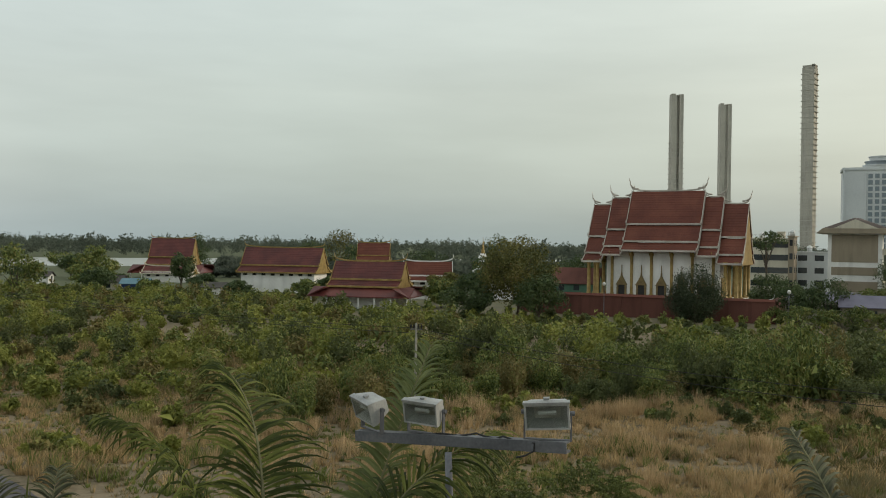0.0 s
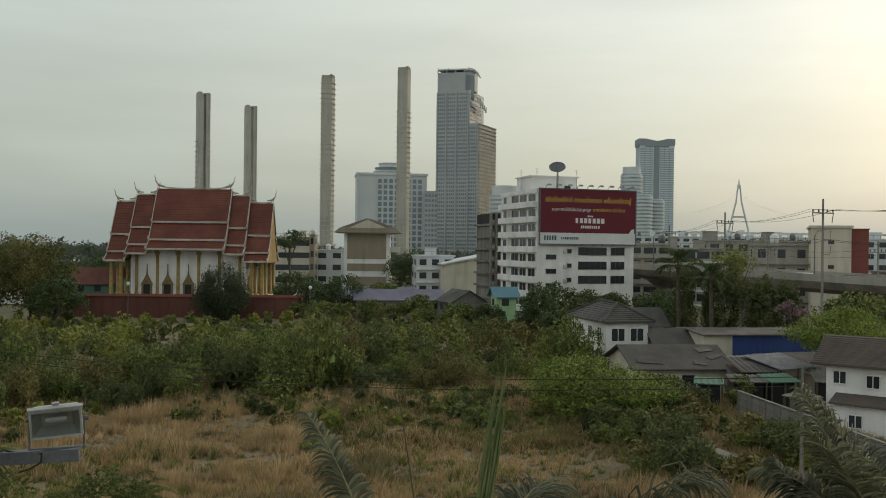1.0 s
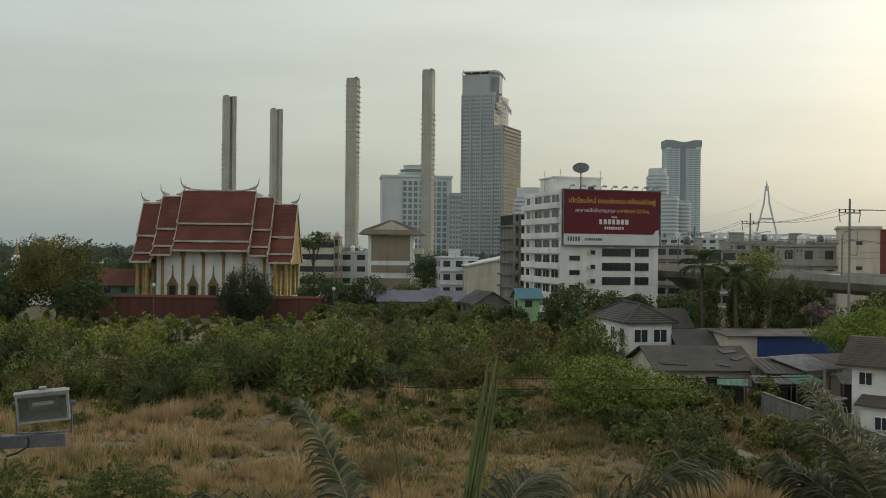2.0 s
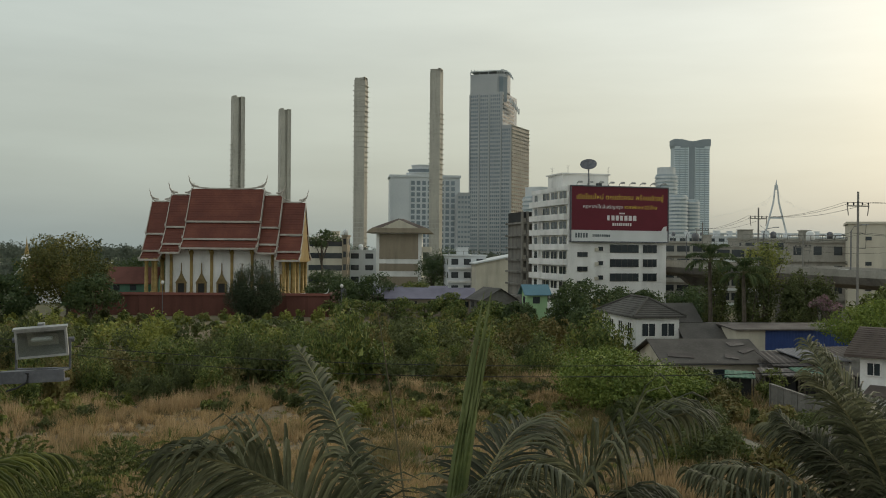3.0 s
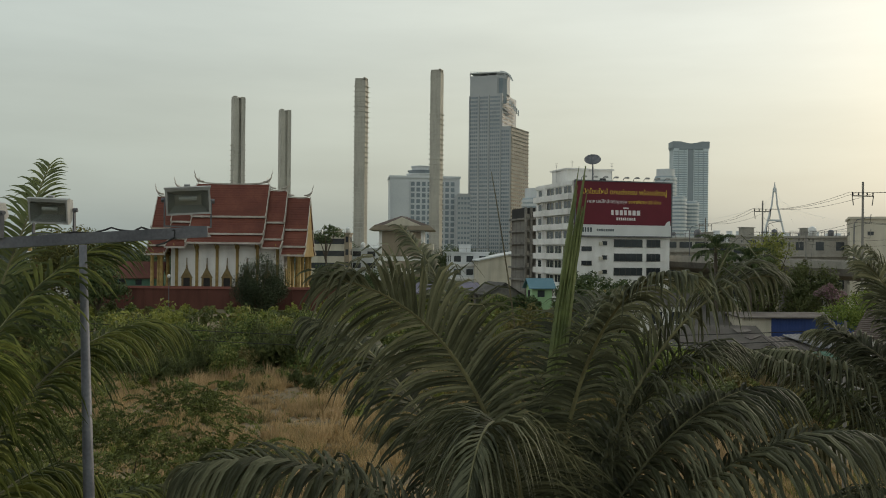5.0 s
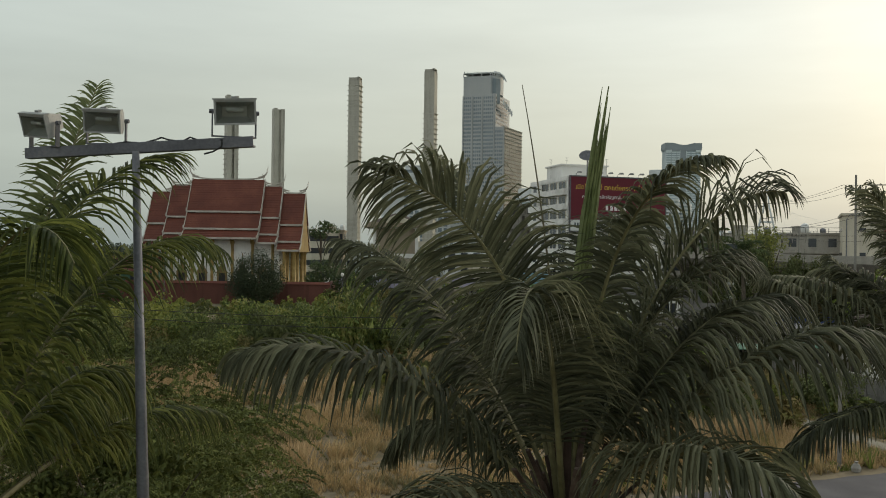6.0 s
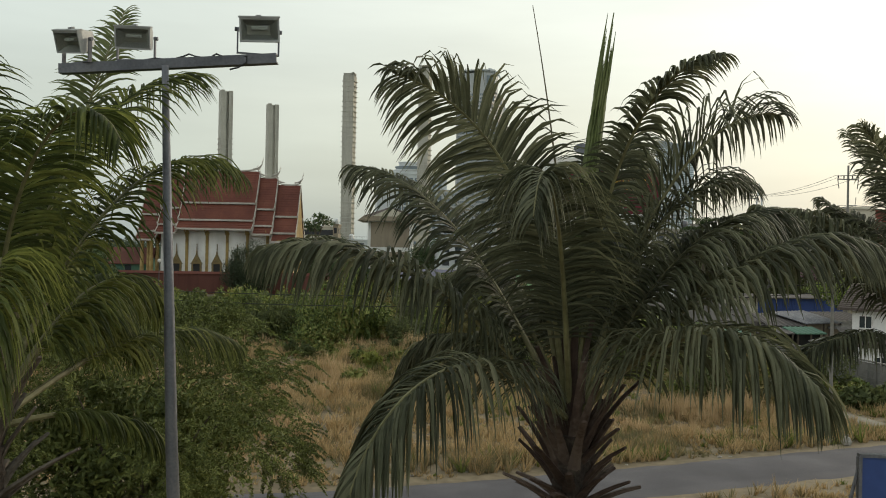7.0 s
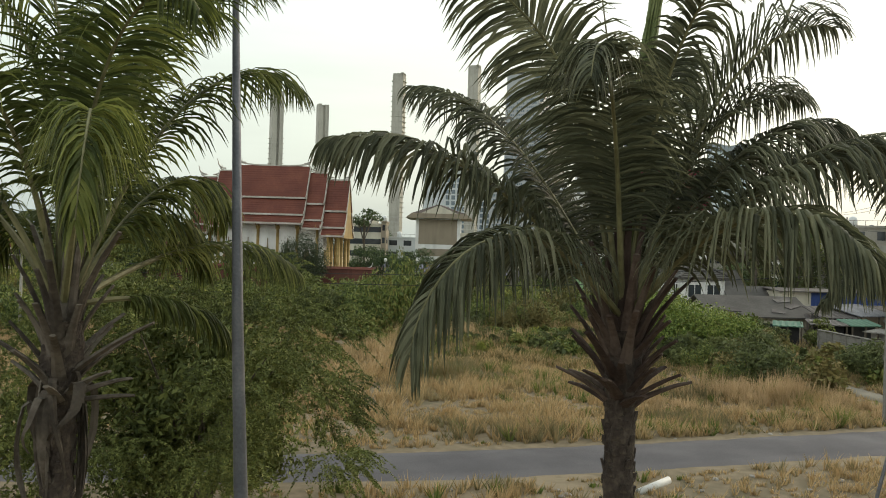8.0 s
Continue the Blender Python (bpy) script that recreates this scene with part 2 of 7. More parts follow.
M_STACK = material("pale_stack_concrete", [(0.336, 0.319, 0.274), (0.426, 0.403, 0.347), (0.493, 0.470, 0.403)], 0.05, 1.0, 0.92, bump=0.2, streaks=0.3)
M_POLE = material("weathered_pole_concrete", [(0.15, 0.145, 0.13), (0.22, 0.21, 0.19), (0.28, 0.27, 0.24)], 0.3, 5.0, 0.92, bump=0.3, streaks=0.4)
M_DARKCONC = material("stained_concrete", [(0.11, 0.105, 0.095), (0.19, 0.18, 0.16), (0.26, 0.25, 0.22)], 0.2, 5.0, 0.92, bump=0.3, streaks=0.6)
# tower grey is lightened and blued, haze of distance put into the colour
M_TOWER = material("haze_greyed_tower_panels", [(0.3, 0.315, 0.32), (0.36, 0.372, 0.375), (0.42, 0.428, 0.425)], 0.03, 0.8, 0.5, bump=0.05)
# far tower glass, white and slate: distance haze is mixed into these colours
M_FARGLASS = material("haze_paled_blue_glass", [(0.26, 0.32, 0.35), (0.34, 0.4, 0.43), (0.42, 0.48, 0.5)], 0.03, 0.6, 0.4, bump=0.02)
M_FARWHITE = material("haze_tinted_white", [(0.56, 0.62, 0.65), (0.7, 0.75, 0.77)], 0.03, 0.8, 0.6, bump=0.02)
M_FARSLATE = material("haze_paled_slate", [(0.23, 0.265, 0.285), (0.3, 0.33, 0.35)], 0.03, 0.8, 0.6, bump=0.02)
M_TOWERLIGHT = material("pale_tower_panels", [(0.5, 0.52, 0.53), (0.62, 0.64, 0.64)], 0.03, 0.8, 0.6, bump=0.05)
M_BROWNGOLD = material("dark_gilt_wood", [(0.10, 0.07, 0.03), (0.17, 0.12, 0.05), (0.24, 0.17, 0.07)], 1.0, 9.0, 0.6, metal=0.1, bump=0.2)
M_GLASS = material("dark_window_glass", [(0.02, 0.025, 0.03), (0.045, 0.055, 0.06)], 0.5, 3.0, 0.12, bump=0, each=0.4, specular=0.6)
M_GLASSBLUE = material("blue_grey_glass", [(0.13, 0.165, 0.19), (0.2, 0.24, 0.265)], 0.05, 1.0, 0.15, bump=0, island=0.4, specular=0.6)
M_BILL = material("maroon_vinyl", [(0.115, 0.010, 0.020), (0.14, 0.013, 0.026)], 0.4, 8, 0.5, bump=0.03)
M_BILLWHITE = material("white_vinyl", [(0.58, 0.59, 0.58), (0.66, 0.67, 0.66)], 0.4, 8, 0.6, bump=0.03)
M_YELLOW = material("yellow_lettering", [(0.62, 0.42, 0.05), (0.70, 0.50, 0.08)], 2, 20, 0.6, bump=0)
M_LETTER = material("white_lettering", [(0.66, 0.62, 0.62), (0.74, 0.70, 0.70)], 2, 20, 0.6, bump=0)
M_GREYLETTER = material("grey_lettering", [(0.05, 0.07, 0.08), (0.10, 0.12, 0.13)], 2, 20, 0.6, bump=0)
M_GREYROOF = material("grey_roof_tiles", [(0.05, 0.046, 0.041), (0.08, 0.074, 0.067), (0.11, 0.102, 0.093)], 0.3, 5, 0.9, bump=0.3, each=0.3, streaks=0.3)
M_BROWNROOF = material("brown_roof_tiles", [(0.055, 0.042, 0.036), (0.085, 0.066, 0.057), (0.11, 0.088, 0.076)], 0.3, 5, 0.9, bump=0.3, each=0.3)
M_RUST = material("rusty_sheet_metal", [(0.04, 0.033, 0.03), (0.075, 0.065, 0.06), (0.13, 0.12, 0.11)], 0.5, 6, 0.7, metal=0.1, bump=0.3, each=0.5)
M_BLUESHEET = material("blue_sheet_metal", [(0.025, 0.05, 0.16), (0.04, 0.075, 0.23)], 0.4, 8, 0.55, bump=0.05)
M_TARP = material("green_tarpaulin", [(0.05, 0.12, 0.08), (0.09, 0.18, 0.12)], 0.6, 9, 0.7, bump=0.2)
M_GREENWALL = material("pale_green_plaster", [(0.26, 0.42, 0.22), (0.34, 0.50, 0.28)], 0.4, 7, 0.85, bump=0.1, streaks=0.2)
M_LILAC = material("lilac_roof_sheet", [(0.11, 0.105, 0.15), (0.17, 0.16, 0.215)], 0.4, 8, 0.6, bump=0.1, streaks=0.3)
M_PINK = material("pinkish_blossom", [(0.10, 0.11, 0.05), (0.24, 0.15, 0.17), (0.34, 0.2, 0.24)], 0.6, 3, 0.8, bump=0, island=0.5, translucent=0.3)
M_BLUEROOF = material("blue_roof_sheet", [(0.08, 0.17, 0.22), (0.13, 0.24, 0.29)], 0.4, 8, 0.6, bump=0.1)
M_TAN = material("tan_plaster", [(0.24, 0.20, 0.145), (0.30, 0.25, 0.185)], 0.2, 5, 0.9, bump=0.1, streaks=0.3)
M_BRICKRED = material("brick_red_paint", [(0.16, 0.05, 0.04), (0.22, 0.075, 0.055)], 0.2, 5, 0.9, bump=0.1, streaks=0.3)
# near-black: painted shade of openings and insides, also tyres and insulators
M_DARK = material("interior_shade_and_black", [(0.02, 0.02, 0.02), (0.035, 0.034, 0.032)], 0.5, 5, 0.9, bump=0)
M_WIRE = material("black_cable", [(0.02, 0.02, 0.02), (0.03, 0.03, 0.03)], 1, 5, 0.7, bump=0)
M_STONE = material("pale_rubble", [(0.2, 0.185, 0.16), (0.33, 0.31, 0.28)], 2, 14, 0.9, bump=0.4, each=0.5)
M_PVC = material("off_white_pipe", [(0.5, 0.49, 0.46), (0.62, 0.61, 0.58)], 2, 14, 0.5, bump=0.05)


# ---- building blocks ----
class Shape:
    """Vertices and faces of one mesh, in its own coordinates."""

    def __init__(self):
        self.v, self.f = [], []

    def add(self, verts, faces):
        n = len(self.v)
        self.v.extend(verts)
        self.f.extend([tuple(i + n for i in f) for f in faces])
        return self

    def box(self, x0, y0, z0, x1, y1, z1, m=None):
        v = [(x, y, z) for z in (z0, z1) for y in (y0, y1) for x in (x0, x1)]
        if m is not None:
            v = [tuple(m @ Vector(p)) for p in v]
        return self.add(v, [(0, 2, 3, 1), (4, 5, 7, 6), (0, 1, 5, 4), (2, 6, 7, 3), (0, 4, 6, 2), (1, 3, 7, 5)])

    def extrude(self, outline, a, b, place):
        """A closed outline of (u, w) swept from a to b; place(u, w, s) gives the point."""
        n = len(outline)
        v = [place(u, w, s) for s in (a, b) for u, w in outline]
        return self.add(v, [tuple(range(n))[::-1], tuple(range(n, 2 * n))] + [(i, (i + 1) % n, n + (i + 1) % n, n + i) for i in range(n)])

    def tube(self, points, radii, sides=8, caps=True):
        pts = [Vector(p) for p in points]
        if not isinstance(radii, (list, tuple)):
            radii = [radii] * len(pts)
        v, f = [], []
        for i, p in enumerate(pts):
            d = (pts[min(i + 1, len(pts) - 1)] - pts[max(i - 1, 0)]).normalized()
            a = d.cross(Vector((0, 0, 1)) if abs(d.z) < 0.95 else Vector((1, 0, 0))).normalized()
            b = d.cross(a)
            for k in range(sides):
                t = 2 * math.pi * k / sides
                v.append(tuple(p + (a * math.cos(t) + b * math.sin(t)) * radii[i]))
        for i in range(len(pts) - 1):
            for k in range(sides):
                f.append((i * sides + k, i * sides + (k + 1) % sides, (i + 1) * sides + (k + 1) % sides, (i + 1) * sides + k))
        if caps:
            f += [tuple(range(sides))[::-1], tuple(range((len(pts) - 1) * sides, len(pts) * sides))]
        return self.add(v, f)

    def lathe(self, profile, sides=16, x=0, y=0):
        v, f = [], []
        for r, z in profile:
            for k in range(sides):
                t = 2 * math.pi * k / sides
                v.append((x + r * math.cos(t), y + r * math.sin(t), z))
        for i in range(len(profile) - 1):
            for k in range(sides):
                f.append((i * sides + k, i * sides + (k + 1) % sides, (i + 1) * sides + (k + 1) % sides, (i + 1) * sides + k))
        f += [tuple(range(sides))[::-1], tuple(range((len(profile) - 1) * sides, len(profile) * sides))]
        return self.add(v, f)


def mesh_of(name, shape, mat, smooth=False):
    me = bpy.data.meshes.new(name)
    me.from_pydata(shape.v, [], shape.f)
    me.materials.append(mat)
    if smooth:
        me.polygons.foreach_set("use_smooth", [True] * len(me.polygons))
    me.update()
    return me


def part(name, shape, mat, parent=None, label="", at=None, smooth=False):
    """Links a shape, or a mesh already made, as one mesh object under a thing or part."""
    ob = new(name, shape if isinstance(shape, bpy.types.Mesh) else mesh_of(name, shape, mat, smooth))
    if parent is not None:
        ob.parent = parent
    if at is not None:
        ob.matrix_basis = at
    return tagged(ob, label) if label else ob


def thing(name, m, label, category, group="", kind=""):
    ob = new(name)
    ob.empty_display_size = 0.2
    ob.matrix_basis = m
    return tagged(ob, label, category, group, kind)


def solid(name, shape, mat, label, category="", group="", kind="", at=None, smooth=False):
    ob = part(name, shape, mat, None, label, at, smooth)
    return tagged(ob, label, category, group, kind)


def cards(name, place, normal_bias, size, mat, rng, aspect=0.6, tri=False):
    """Leaf clumps as bent little blades at the given places (n x 3), quick to make."""
    n = len(place)
    a = rng.normal(size=(n, 3)) + normal_bias
    a /= np.linalg.norm(a, axis=1, keepdims=True) + 1e-9
    u = np.cross(a, rng.normal(size=(n, 3)))
    u /= np.linalg.norm(u, axis=1, keepdims=True) + 1e-9
    w = np.cross(a, u)
    s = (size * rng.uniform(0.6, 1.3, n))[:, None]
    if tri:
        return blades(name, np.stack([place - u * s, place + w * s * aspect, place + u * s - w * s * aspect * 0.7], 1).reshape(-1, 3), 3, mat)
    v = np.stack([place - u * s, place - w * s * aspect + a * s * 0.15, place + u * s, place + w * s * aspect + a * s * 0.15], 1).reshape(-1, 3)
    return blades(name, v, 4, mat)


def blades(name, v, per, mat):
    n = len(v) // per
    me = bpy.data.meshes.new(name)
    me.vertices.add(len(v))
    me.vertices.foreach_set("co", np.ascontiguousarray(v, dtype=np.float32).ravel())
    me.loops.add(n * per)
    me.loops.foreach_set("vertex_index", np.arange(n * per, dtype=np.int32))
    me.polygons.add(n)
    me.polygons.foreach_set("loop_start", np.arange(0, n * per, per, dtype=np.int32))
    me.update(calc_edges=True)
    me.materials.append(mat)
    return me


# ---- ground, river and road ----
RIVER_AT, RIVER_WAY, RIVER_OUT = Vector((-462, 370)), Vector((0.62, 0.785)), Vector((-0.785, 0.62))
ROAD = [(-120, 70), (-80, 48), (-50, 33.5), (-34, 28.2), (-20, 26.3), (-6, 27.9), (4, 31.0), (18, 36.6), (34, 43), (60, 54), (90, 70)]


def curve_points(pts, step=12):
    """A smooth run through plan points (Catmull-Rom)."""
    out = []
    p = [2 * Vector(pts[0]) - Vector(pts[1])] + [Vector(q) for q in pts] + [2 * Vector(pts[-1]) - Vector(pts[-2])]
    for i in range(1, len(p) - 2):
        for k in range(step):
            t = k / step
            out.append(0.5 * (2 * p[i] + (p[i + 1] - p[i - 1]) * t + (2 * p[i - 1] - 5 * p[i] + 4 * p[i + 1] - p[i + 2]) * t * t
                              + (3 * p[i] - p[i - 1] - 3 * p[i + 1] + p[i + 2]) * t ** 3))
    out.append(p[-2])
    return out


road_line = curve_points(ROAD)
road_np = np.array([tuple(p) for p in road_line])


def road_distance(x, y):
    return float(np.sqrt(((road_np - (x, y)) ** 2).sum(1)).min())


def river_depth(x, y):
    s = abs((Vector((x, y)) - RIVER_AT).dot(RIVER_OUT))
    return max(0.0, min(1.0, (118 - s) / 10))


def ground_z(x, y):
    d = river_depth(x, y) if x < -150 else 0.0
    z = -3.0 * d
    if abs(x) < 220 and abs(y) < 220:
        far = max(0.0, min(1.0, (road_distance(x, y) - 3.5) / 6))
        z -= 0.35 * far * max(0.0, 0.5 + noise.noise((x * 0.11, y * 0.11, 3.1)))
    return z


def ground_axis(n, reach, k):
    return [reach * math.sinh(k * (2 * i / n - 1)) / math.sinh(k) for i in range(n + 1)]


gx, gy = ground_axis(200, 4600, 5.6), ground_axis(200, 4600, 5.6)
g = Shape()
g.v = [(x, y, ground_z(x, y)) for y in gy for x in gx]
g.f = [(j * 201 + i, j * 201 + i + 1, (j + 1) * 201 + i + 1, (j + 1) * 201 + i) for j in range(200) for i in range(200)]
solid("ground", g, M_SOIL, "flat dry waste ground with patchy soil and weeds", "ground", kind="structure", smooth=True)

w = Shape()
a, b = RIVER_WAY * 1900, RIVER_OUT * 116
w.add([(*(RIVER_AT + s * a + q * b), -0.8) for s, q in ((-1, -1), (1, -1), (1, 1), (-1, 1))], [(0, 1, 2, 3)])
solid("water", w, M_WATER, "wide muddy river beyond the temple grounds, reflected sky put into its colour", "river", kind="structure")


def ribbon(line, width, z, ragged=0.0, thick=0.12):
    s = Shape()
    top = []
    for i, p in enumerate(line):
        d = (line[min(i + 1, len(line) - 1)] - line[max(i - 1, 0)]).normalized()
        n = Vector((-d.y, d.x))
        for k, q in enumerate((-1, -0.5, 0, 0.5, 1)):
            e = ragged * noise.noise((p.x * 0.7, p.y * 0.7, k * 5.0)) if abs(q) == 1 else 0
            top.append((*(p + n * (q * width / 2 + e)), z + 0.05 * (1 - q * q) - (0.07 if abs(q) == 1 else 0)))
    s.v = top + [(x, y, zz - thick) for x, y, zz in top]
    m = len(top)
    for i in range(len(line) - 1):
        for k in range(4):
            o = i * 5 + k
            s.f.append((o, o + 1, o + 6, o + 5)[::-1])
        for k in (0, 4):
            o = i * 5 + k
            s.f.append((o, o + 5, o + 5 + m, o + m))
    return s


solid("road", ribbon(road_line, 4.9, 0.03, 0.35), M_ASPHALT, "narrow worn grey asphalt lane with ragged edges", "road", kind="structure", smooth=True)
track_line = curve_points([(22.6, 44), (21.8, 47), (20.9, 51), (20.3, 57), (19.4, 61)])
solid("pavement", ribbon(track_line, 1.7, -0.02, 0.5), M_SAND, "pale sandy footpath worn through the weeds", "path", kind="structure", smooth=True)
clear = curve_points([(23.2, 42.6), (26, 43.8), (30, 45.6), (36, 48.6)])
solid("pavement", ribbon(clear, 3.0, -0.015, 0.9), M_SAND, "bare sandy verge beside the asphalt lane", "path", kind="structure", smooth=True)


# ---- far structures ----
def tower_stack(x, y, width, height, ledge_from, ledge_to, deep, label, slot=0.0, turn=12):
    """Tall bare concrete shaft with a vertical slot and floor ledges sticking out."""
    t = thing("concrete_stack", pose(x, y, 0, rz=math.degrees(math.atan2(-x, y)) + turn), label, "tower", "bare concrete stacks")
    h = width / 2
    s = Shape()
    out = [(-h, -h), (h, -h), (h, h), (-h, h)] if not slot else [(-h, -h), (-0.06 * width, -h), (-0.06 * width, -h + slot * width), (0.16 * width, -h + slot * width), (0.16 * width, -h), (h, -h), (h, h), (-h, h)]
    s.extrude(out, -0.5, height - 1.6, lambda u, v, z: (u, v, z))
    part("shaft", s, M_STACK, t)
    for sx, w, dz in ((-0.33, 0.32, 0.0), (0.32, 0.34, -0.5), (0.0, 0.18, -0.9)) if slot else ((0.0, 0.96, 0.0), (0.38, 0.2, 0.5)):
        c = Shape()
        c.box(sx * width - w * h, -h * 0.9, height - 1.6, sx * width + w * h, h * 0.9, height + dz)
        part("parapet", c, M_STACK, t)
    ring = Shape()
    for q in ((-h - 0.7, -h - 0.14, h + 0.7, -h + 0.3), (-h - 0.7, h, h + 0.7, h + 0.4), (-h - 0.7, -h + 0.3, -h, h), (h, -h + 0.3, h + 0.7, h)):
        ring.box(q[0], q[1], -0.22, q[2], q[3], 0.22)
    me = mesh_of("ledge", ring, M_STACK)
    z = ledge_from
    while z < ledge_to:
        part("ledge", me, M_STACK, t, at=pose(0, 0, z))
        z += deep
    return t


tower_stack(-158.4, 700, 9.0, 129, 6, 92, 3.9, "weathered concrete stack with a dark slot and stubby ledges", 0.3)
tower_stack(-133.7, 765, 9.0, 129.5, 6, 12, 3.9, "plain weathered concrete stack with a vertical slot", 0.14)
tower_stack(-57.2, 630, 7.6, 130.5, 6, 126, 3.5, "tall pale concrete stack with rows of ledges", turn=-16)
tower_stack(-4.6, 600, 7.0, 131, 6, 104, 3.3, "tall pale concrete stack ringed with ledges", turn=-17)


def pane_grid(s, p, u, width, z0, z1, nu, nz, fw=0.62, fh=0.5, proud=0.15, skip=None):
    """Adds a grid of shallow panes to a shape, on a vertical face from plan point p along the unit way u."""
    n = Vector((u.y, -u.x))
    du, dz = width / nu, (z1 - z0) / nz
    for j in range(nz):
        for i in range(nu):
            if skip and skip(i, j):
                continue
            a, b = du * (i + 0.5 - fw / 2), du * (i + 0.5 + fw / 2)
            c, d = z0 + dz * (j + 0.5 - fh / 2), z0 + dz * (j + 0.5 + fh / 2)
            q = [p + u * a - n * 0.1, p + u * b - n * 0.1, p + u * b + n * proud, p + u * a + n * proud]
            s.add([(v.x, v.y, z) for z in (c, d) for v in q], [(3, 2, 6, 7), (0, 4, 5, 1), (0, 3, 7, 4), (1, 5, 6, 2), (4, 7, 6, 5), (0, 1, 2, 3)])


def prism(pts, z0, z1):
    s = Shape()
    return s.extrude(pts, z0, z1, lambda u, v, z: (u, v, z))


def stuff(name, shape, mat, parent, label):
    return tagged(part(name, shape, mat, parent, label), kind="stuff")


# tall bank tower with a stepped and rounded crown
t = thing("office_tower", pose(0, 0, 0), "tall grey office tower with a stepped rounded crown", "tower")
A, B, C, D = Vector((28, 960)), Vector((70.5, 946)), Vector((92.5, 990)), Vector((44, 1003))
B2, C2 = Vector((61.5, 949)), Vector((80, 996))
B3, C3 = Vector((70, 960)), Vector((73, 985))
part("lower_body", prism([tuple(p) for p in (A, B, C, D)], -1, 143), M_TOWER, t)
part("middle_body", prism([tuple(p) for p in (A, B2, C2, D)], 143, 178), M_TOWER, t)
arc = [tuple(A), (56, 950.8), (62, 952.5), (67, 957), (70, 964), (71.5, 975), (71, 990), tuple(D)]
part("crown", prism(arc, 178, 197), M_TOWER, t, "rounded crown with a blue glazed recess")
q = Shape()
q.extrude([(58, 950.6), (62, 951.9), (66.5, 955.6), (66, 957), (58, 953)], 168, 194, lambda u, v, z: (u, v - 0.6, z))
part("glazed_recess", q, M_GLASSBLUE, t, "blue glazed recess")
part("crown_rail", prism([(x * 1.0, y - 0.8) for x, y in arc], 199.5, 200.6), M_TOWERLIGHT, t, "pale crown rail")
for i, (x, y) in enumerate(arc[:-1]):
    for k in range(3):
        x2, y2 = arc[i + 1]
        q = Shape()
        px, py = x + (x2 - x) * k / 3, y + (y2 - y) * k / 3
        q.box(px - 0.4, py - 0.3, 197, px + 0.4, py + 0.5, 199.5)
        part("crown_post", q, M_TOWERLIGHT, t)
u1 = (B - A).normalized()
u2 = (C - B).normalized()
s = Shape()
pane_grid(s, A, u1, 33, 6, 176, 15, 42, 0.72, 0.55, 0.12, lambda i, j: i in (4, 9))
pane_grid(s, A + u1 * 34.5, u1, 9.5, 6, 140, 4, 33, 0.75, 0.55)
stuff("window_panes", s, M_GLASSBLUE, t, "rows of blue grey windows")
s = Shape()
pane_grid(s, B + Vector((0.75, 0)), u2, (C - B).length, 6, 141, 9, 33, 0.6, 0.5)
pane_grid(s, B2 + Vector((0.5, 1)), (C2 - B2).normalized(), 40, 146, 176, 9, 7, 0.6, 0.5)
stuff("side_panes", s, M_GLASS, t, "rows of dark side windows")
# sunlit side: wall and ledges get a warmer colour than the front
part("side_wall", prism([tuple(B + Vector((0.05, 0))), tuple(B + Vector((0.75, 0))), tuple(C + Vector((0.75, 0))), tuple(C + Vector((0.05, 0)))], 0, 143), M_CONC, t, "side wall with the sun's warmth put into its colour")
for z in range(10, 143, 4):
    q = Shape()
    q.extrude([(0, 0), ((C - B).length, 0), ((C - B).length, 0.7), (0, 0.7)], z, z + 0.9, lambda a, b, c: (*(B + Vector((0.7, 0)) + u2 * a + Vector((u2.y, -u2.x)) * b), c))
    part("side_ledge", q, M_CONC, t)
for k in (0, 9.9, 20.9, 33.6, 44.2):
    q = Shape()
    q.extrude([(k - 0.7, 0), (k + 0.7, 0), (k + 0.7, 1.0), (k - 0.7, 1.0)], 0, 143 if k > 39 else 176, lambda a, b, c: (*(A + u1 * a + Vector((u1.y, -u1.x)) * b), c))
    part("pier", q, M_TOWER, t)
# slanted roof sign with block letters, and the canopy lattice over the crown
for k in range(6):
    q = Shape()
    q.box(69.5 + 2.2 * k, 952 + 5.2 * k, 166.5 - 1.5 * k, 70.7 + 2.2 * k, 955.6 + 5.2 * k, 172 - 1.5 * k)
    part("sign_letter", q, M_TOWERLIGHT, t, "plain pale block of the roof sign")
for k in range(11):
    x = 28.5 + 3.4 * k
    q = Shape()
    q.box(x, 955.5 - 0.3 * k, 200.6, x + 0.6, 985, 201.4)
    part("canopy_rib", q, M_TOWERLIGHT, t)
q = Shape()
q.extrude([(60, 203.0), (66, 201.6), (70.6, 198.0), (73.4, 192.4), (72.4, 192.4), (69.6, 197.2), (65.4, 200.5), (60, 202.0)], 956, 959, lambda u, v, z: (u, z, v))
part("canopy", q, M_TOWERLIGHT, t, "pale curved crown canopy")

# white annex with a round penthouse
t = thing("annex_building", pose(0, 0, 0), "white office block with a round stepped penthouse", "building")
A, B = Vector((-46, 800)), Vector((15, 806))
part("wall", prism([(-46, 800), (15, 806), (12, 840), (-50, 834)], -1, 76), M_TOWERLIGHT, t)
part("cornice", prism([(-47, 799), (16, 805), (13, 841), (-51, 835)], 76, 78), M_TOWERLIGHT, t)
for k, (r, z0, z1) in enumerate(((13.5, 78, 80.5), (12, 80.5, 83.5), (9, 83.5, 87.5))):
    q = Shape()
    q.lathe([(r, z0), (r, z1 - 0.8), (r + 0.8, z1 - 0.8), (r + 0.8, z1)], 24, -19, 815)
    part("penthouse_tier", q, M_TOWERLIGHT if k != 1 else M_GLASSBLUE, t)
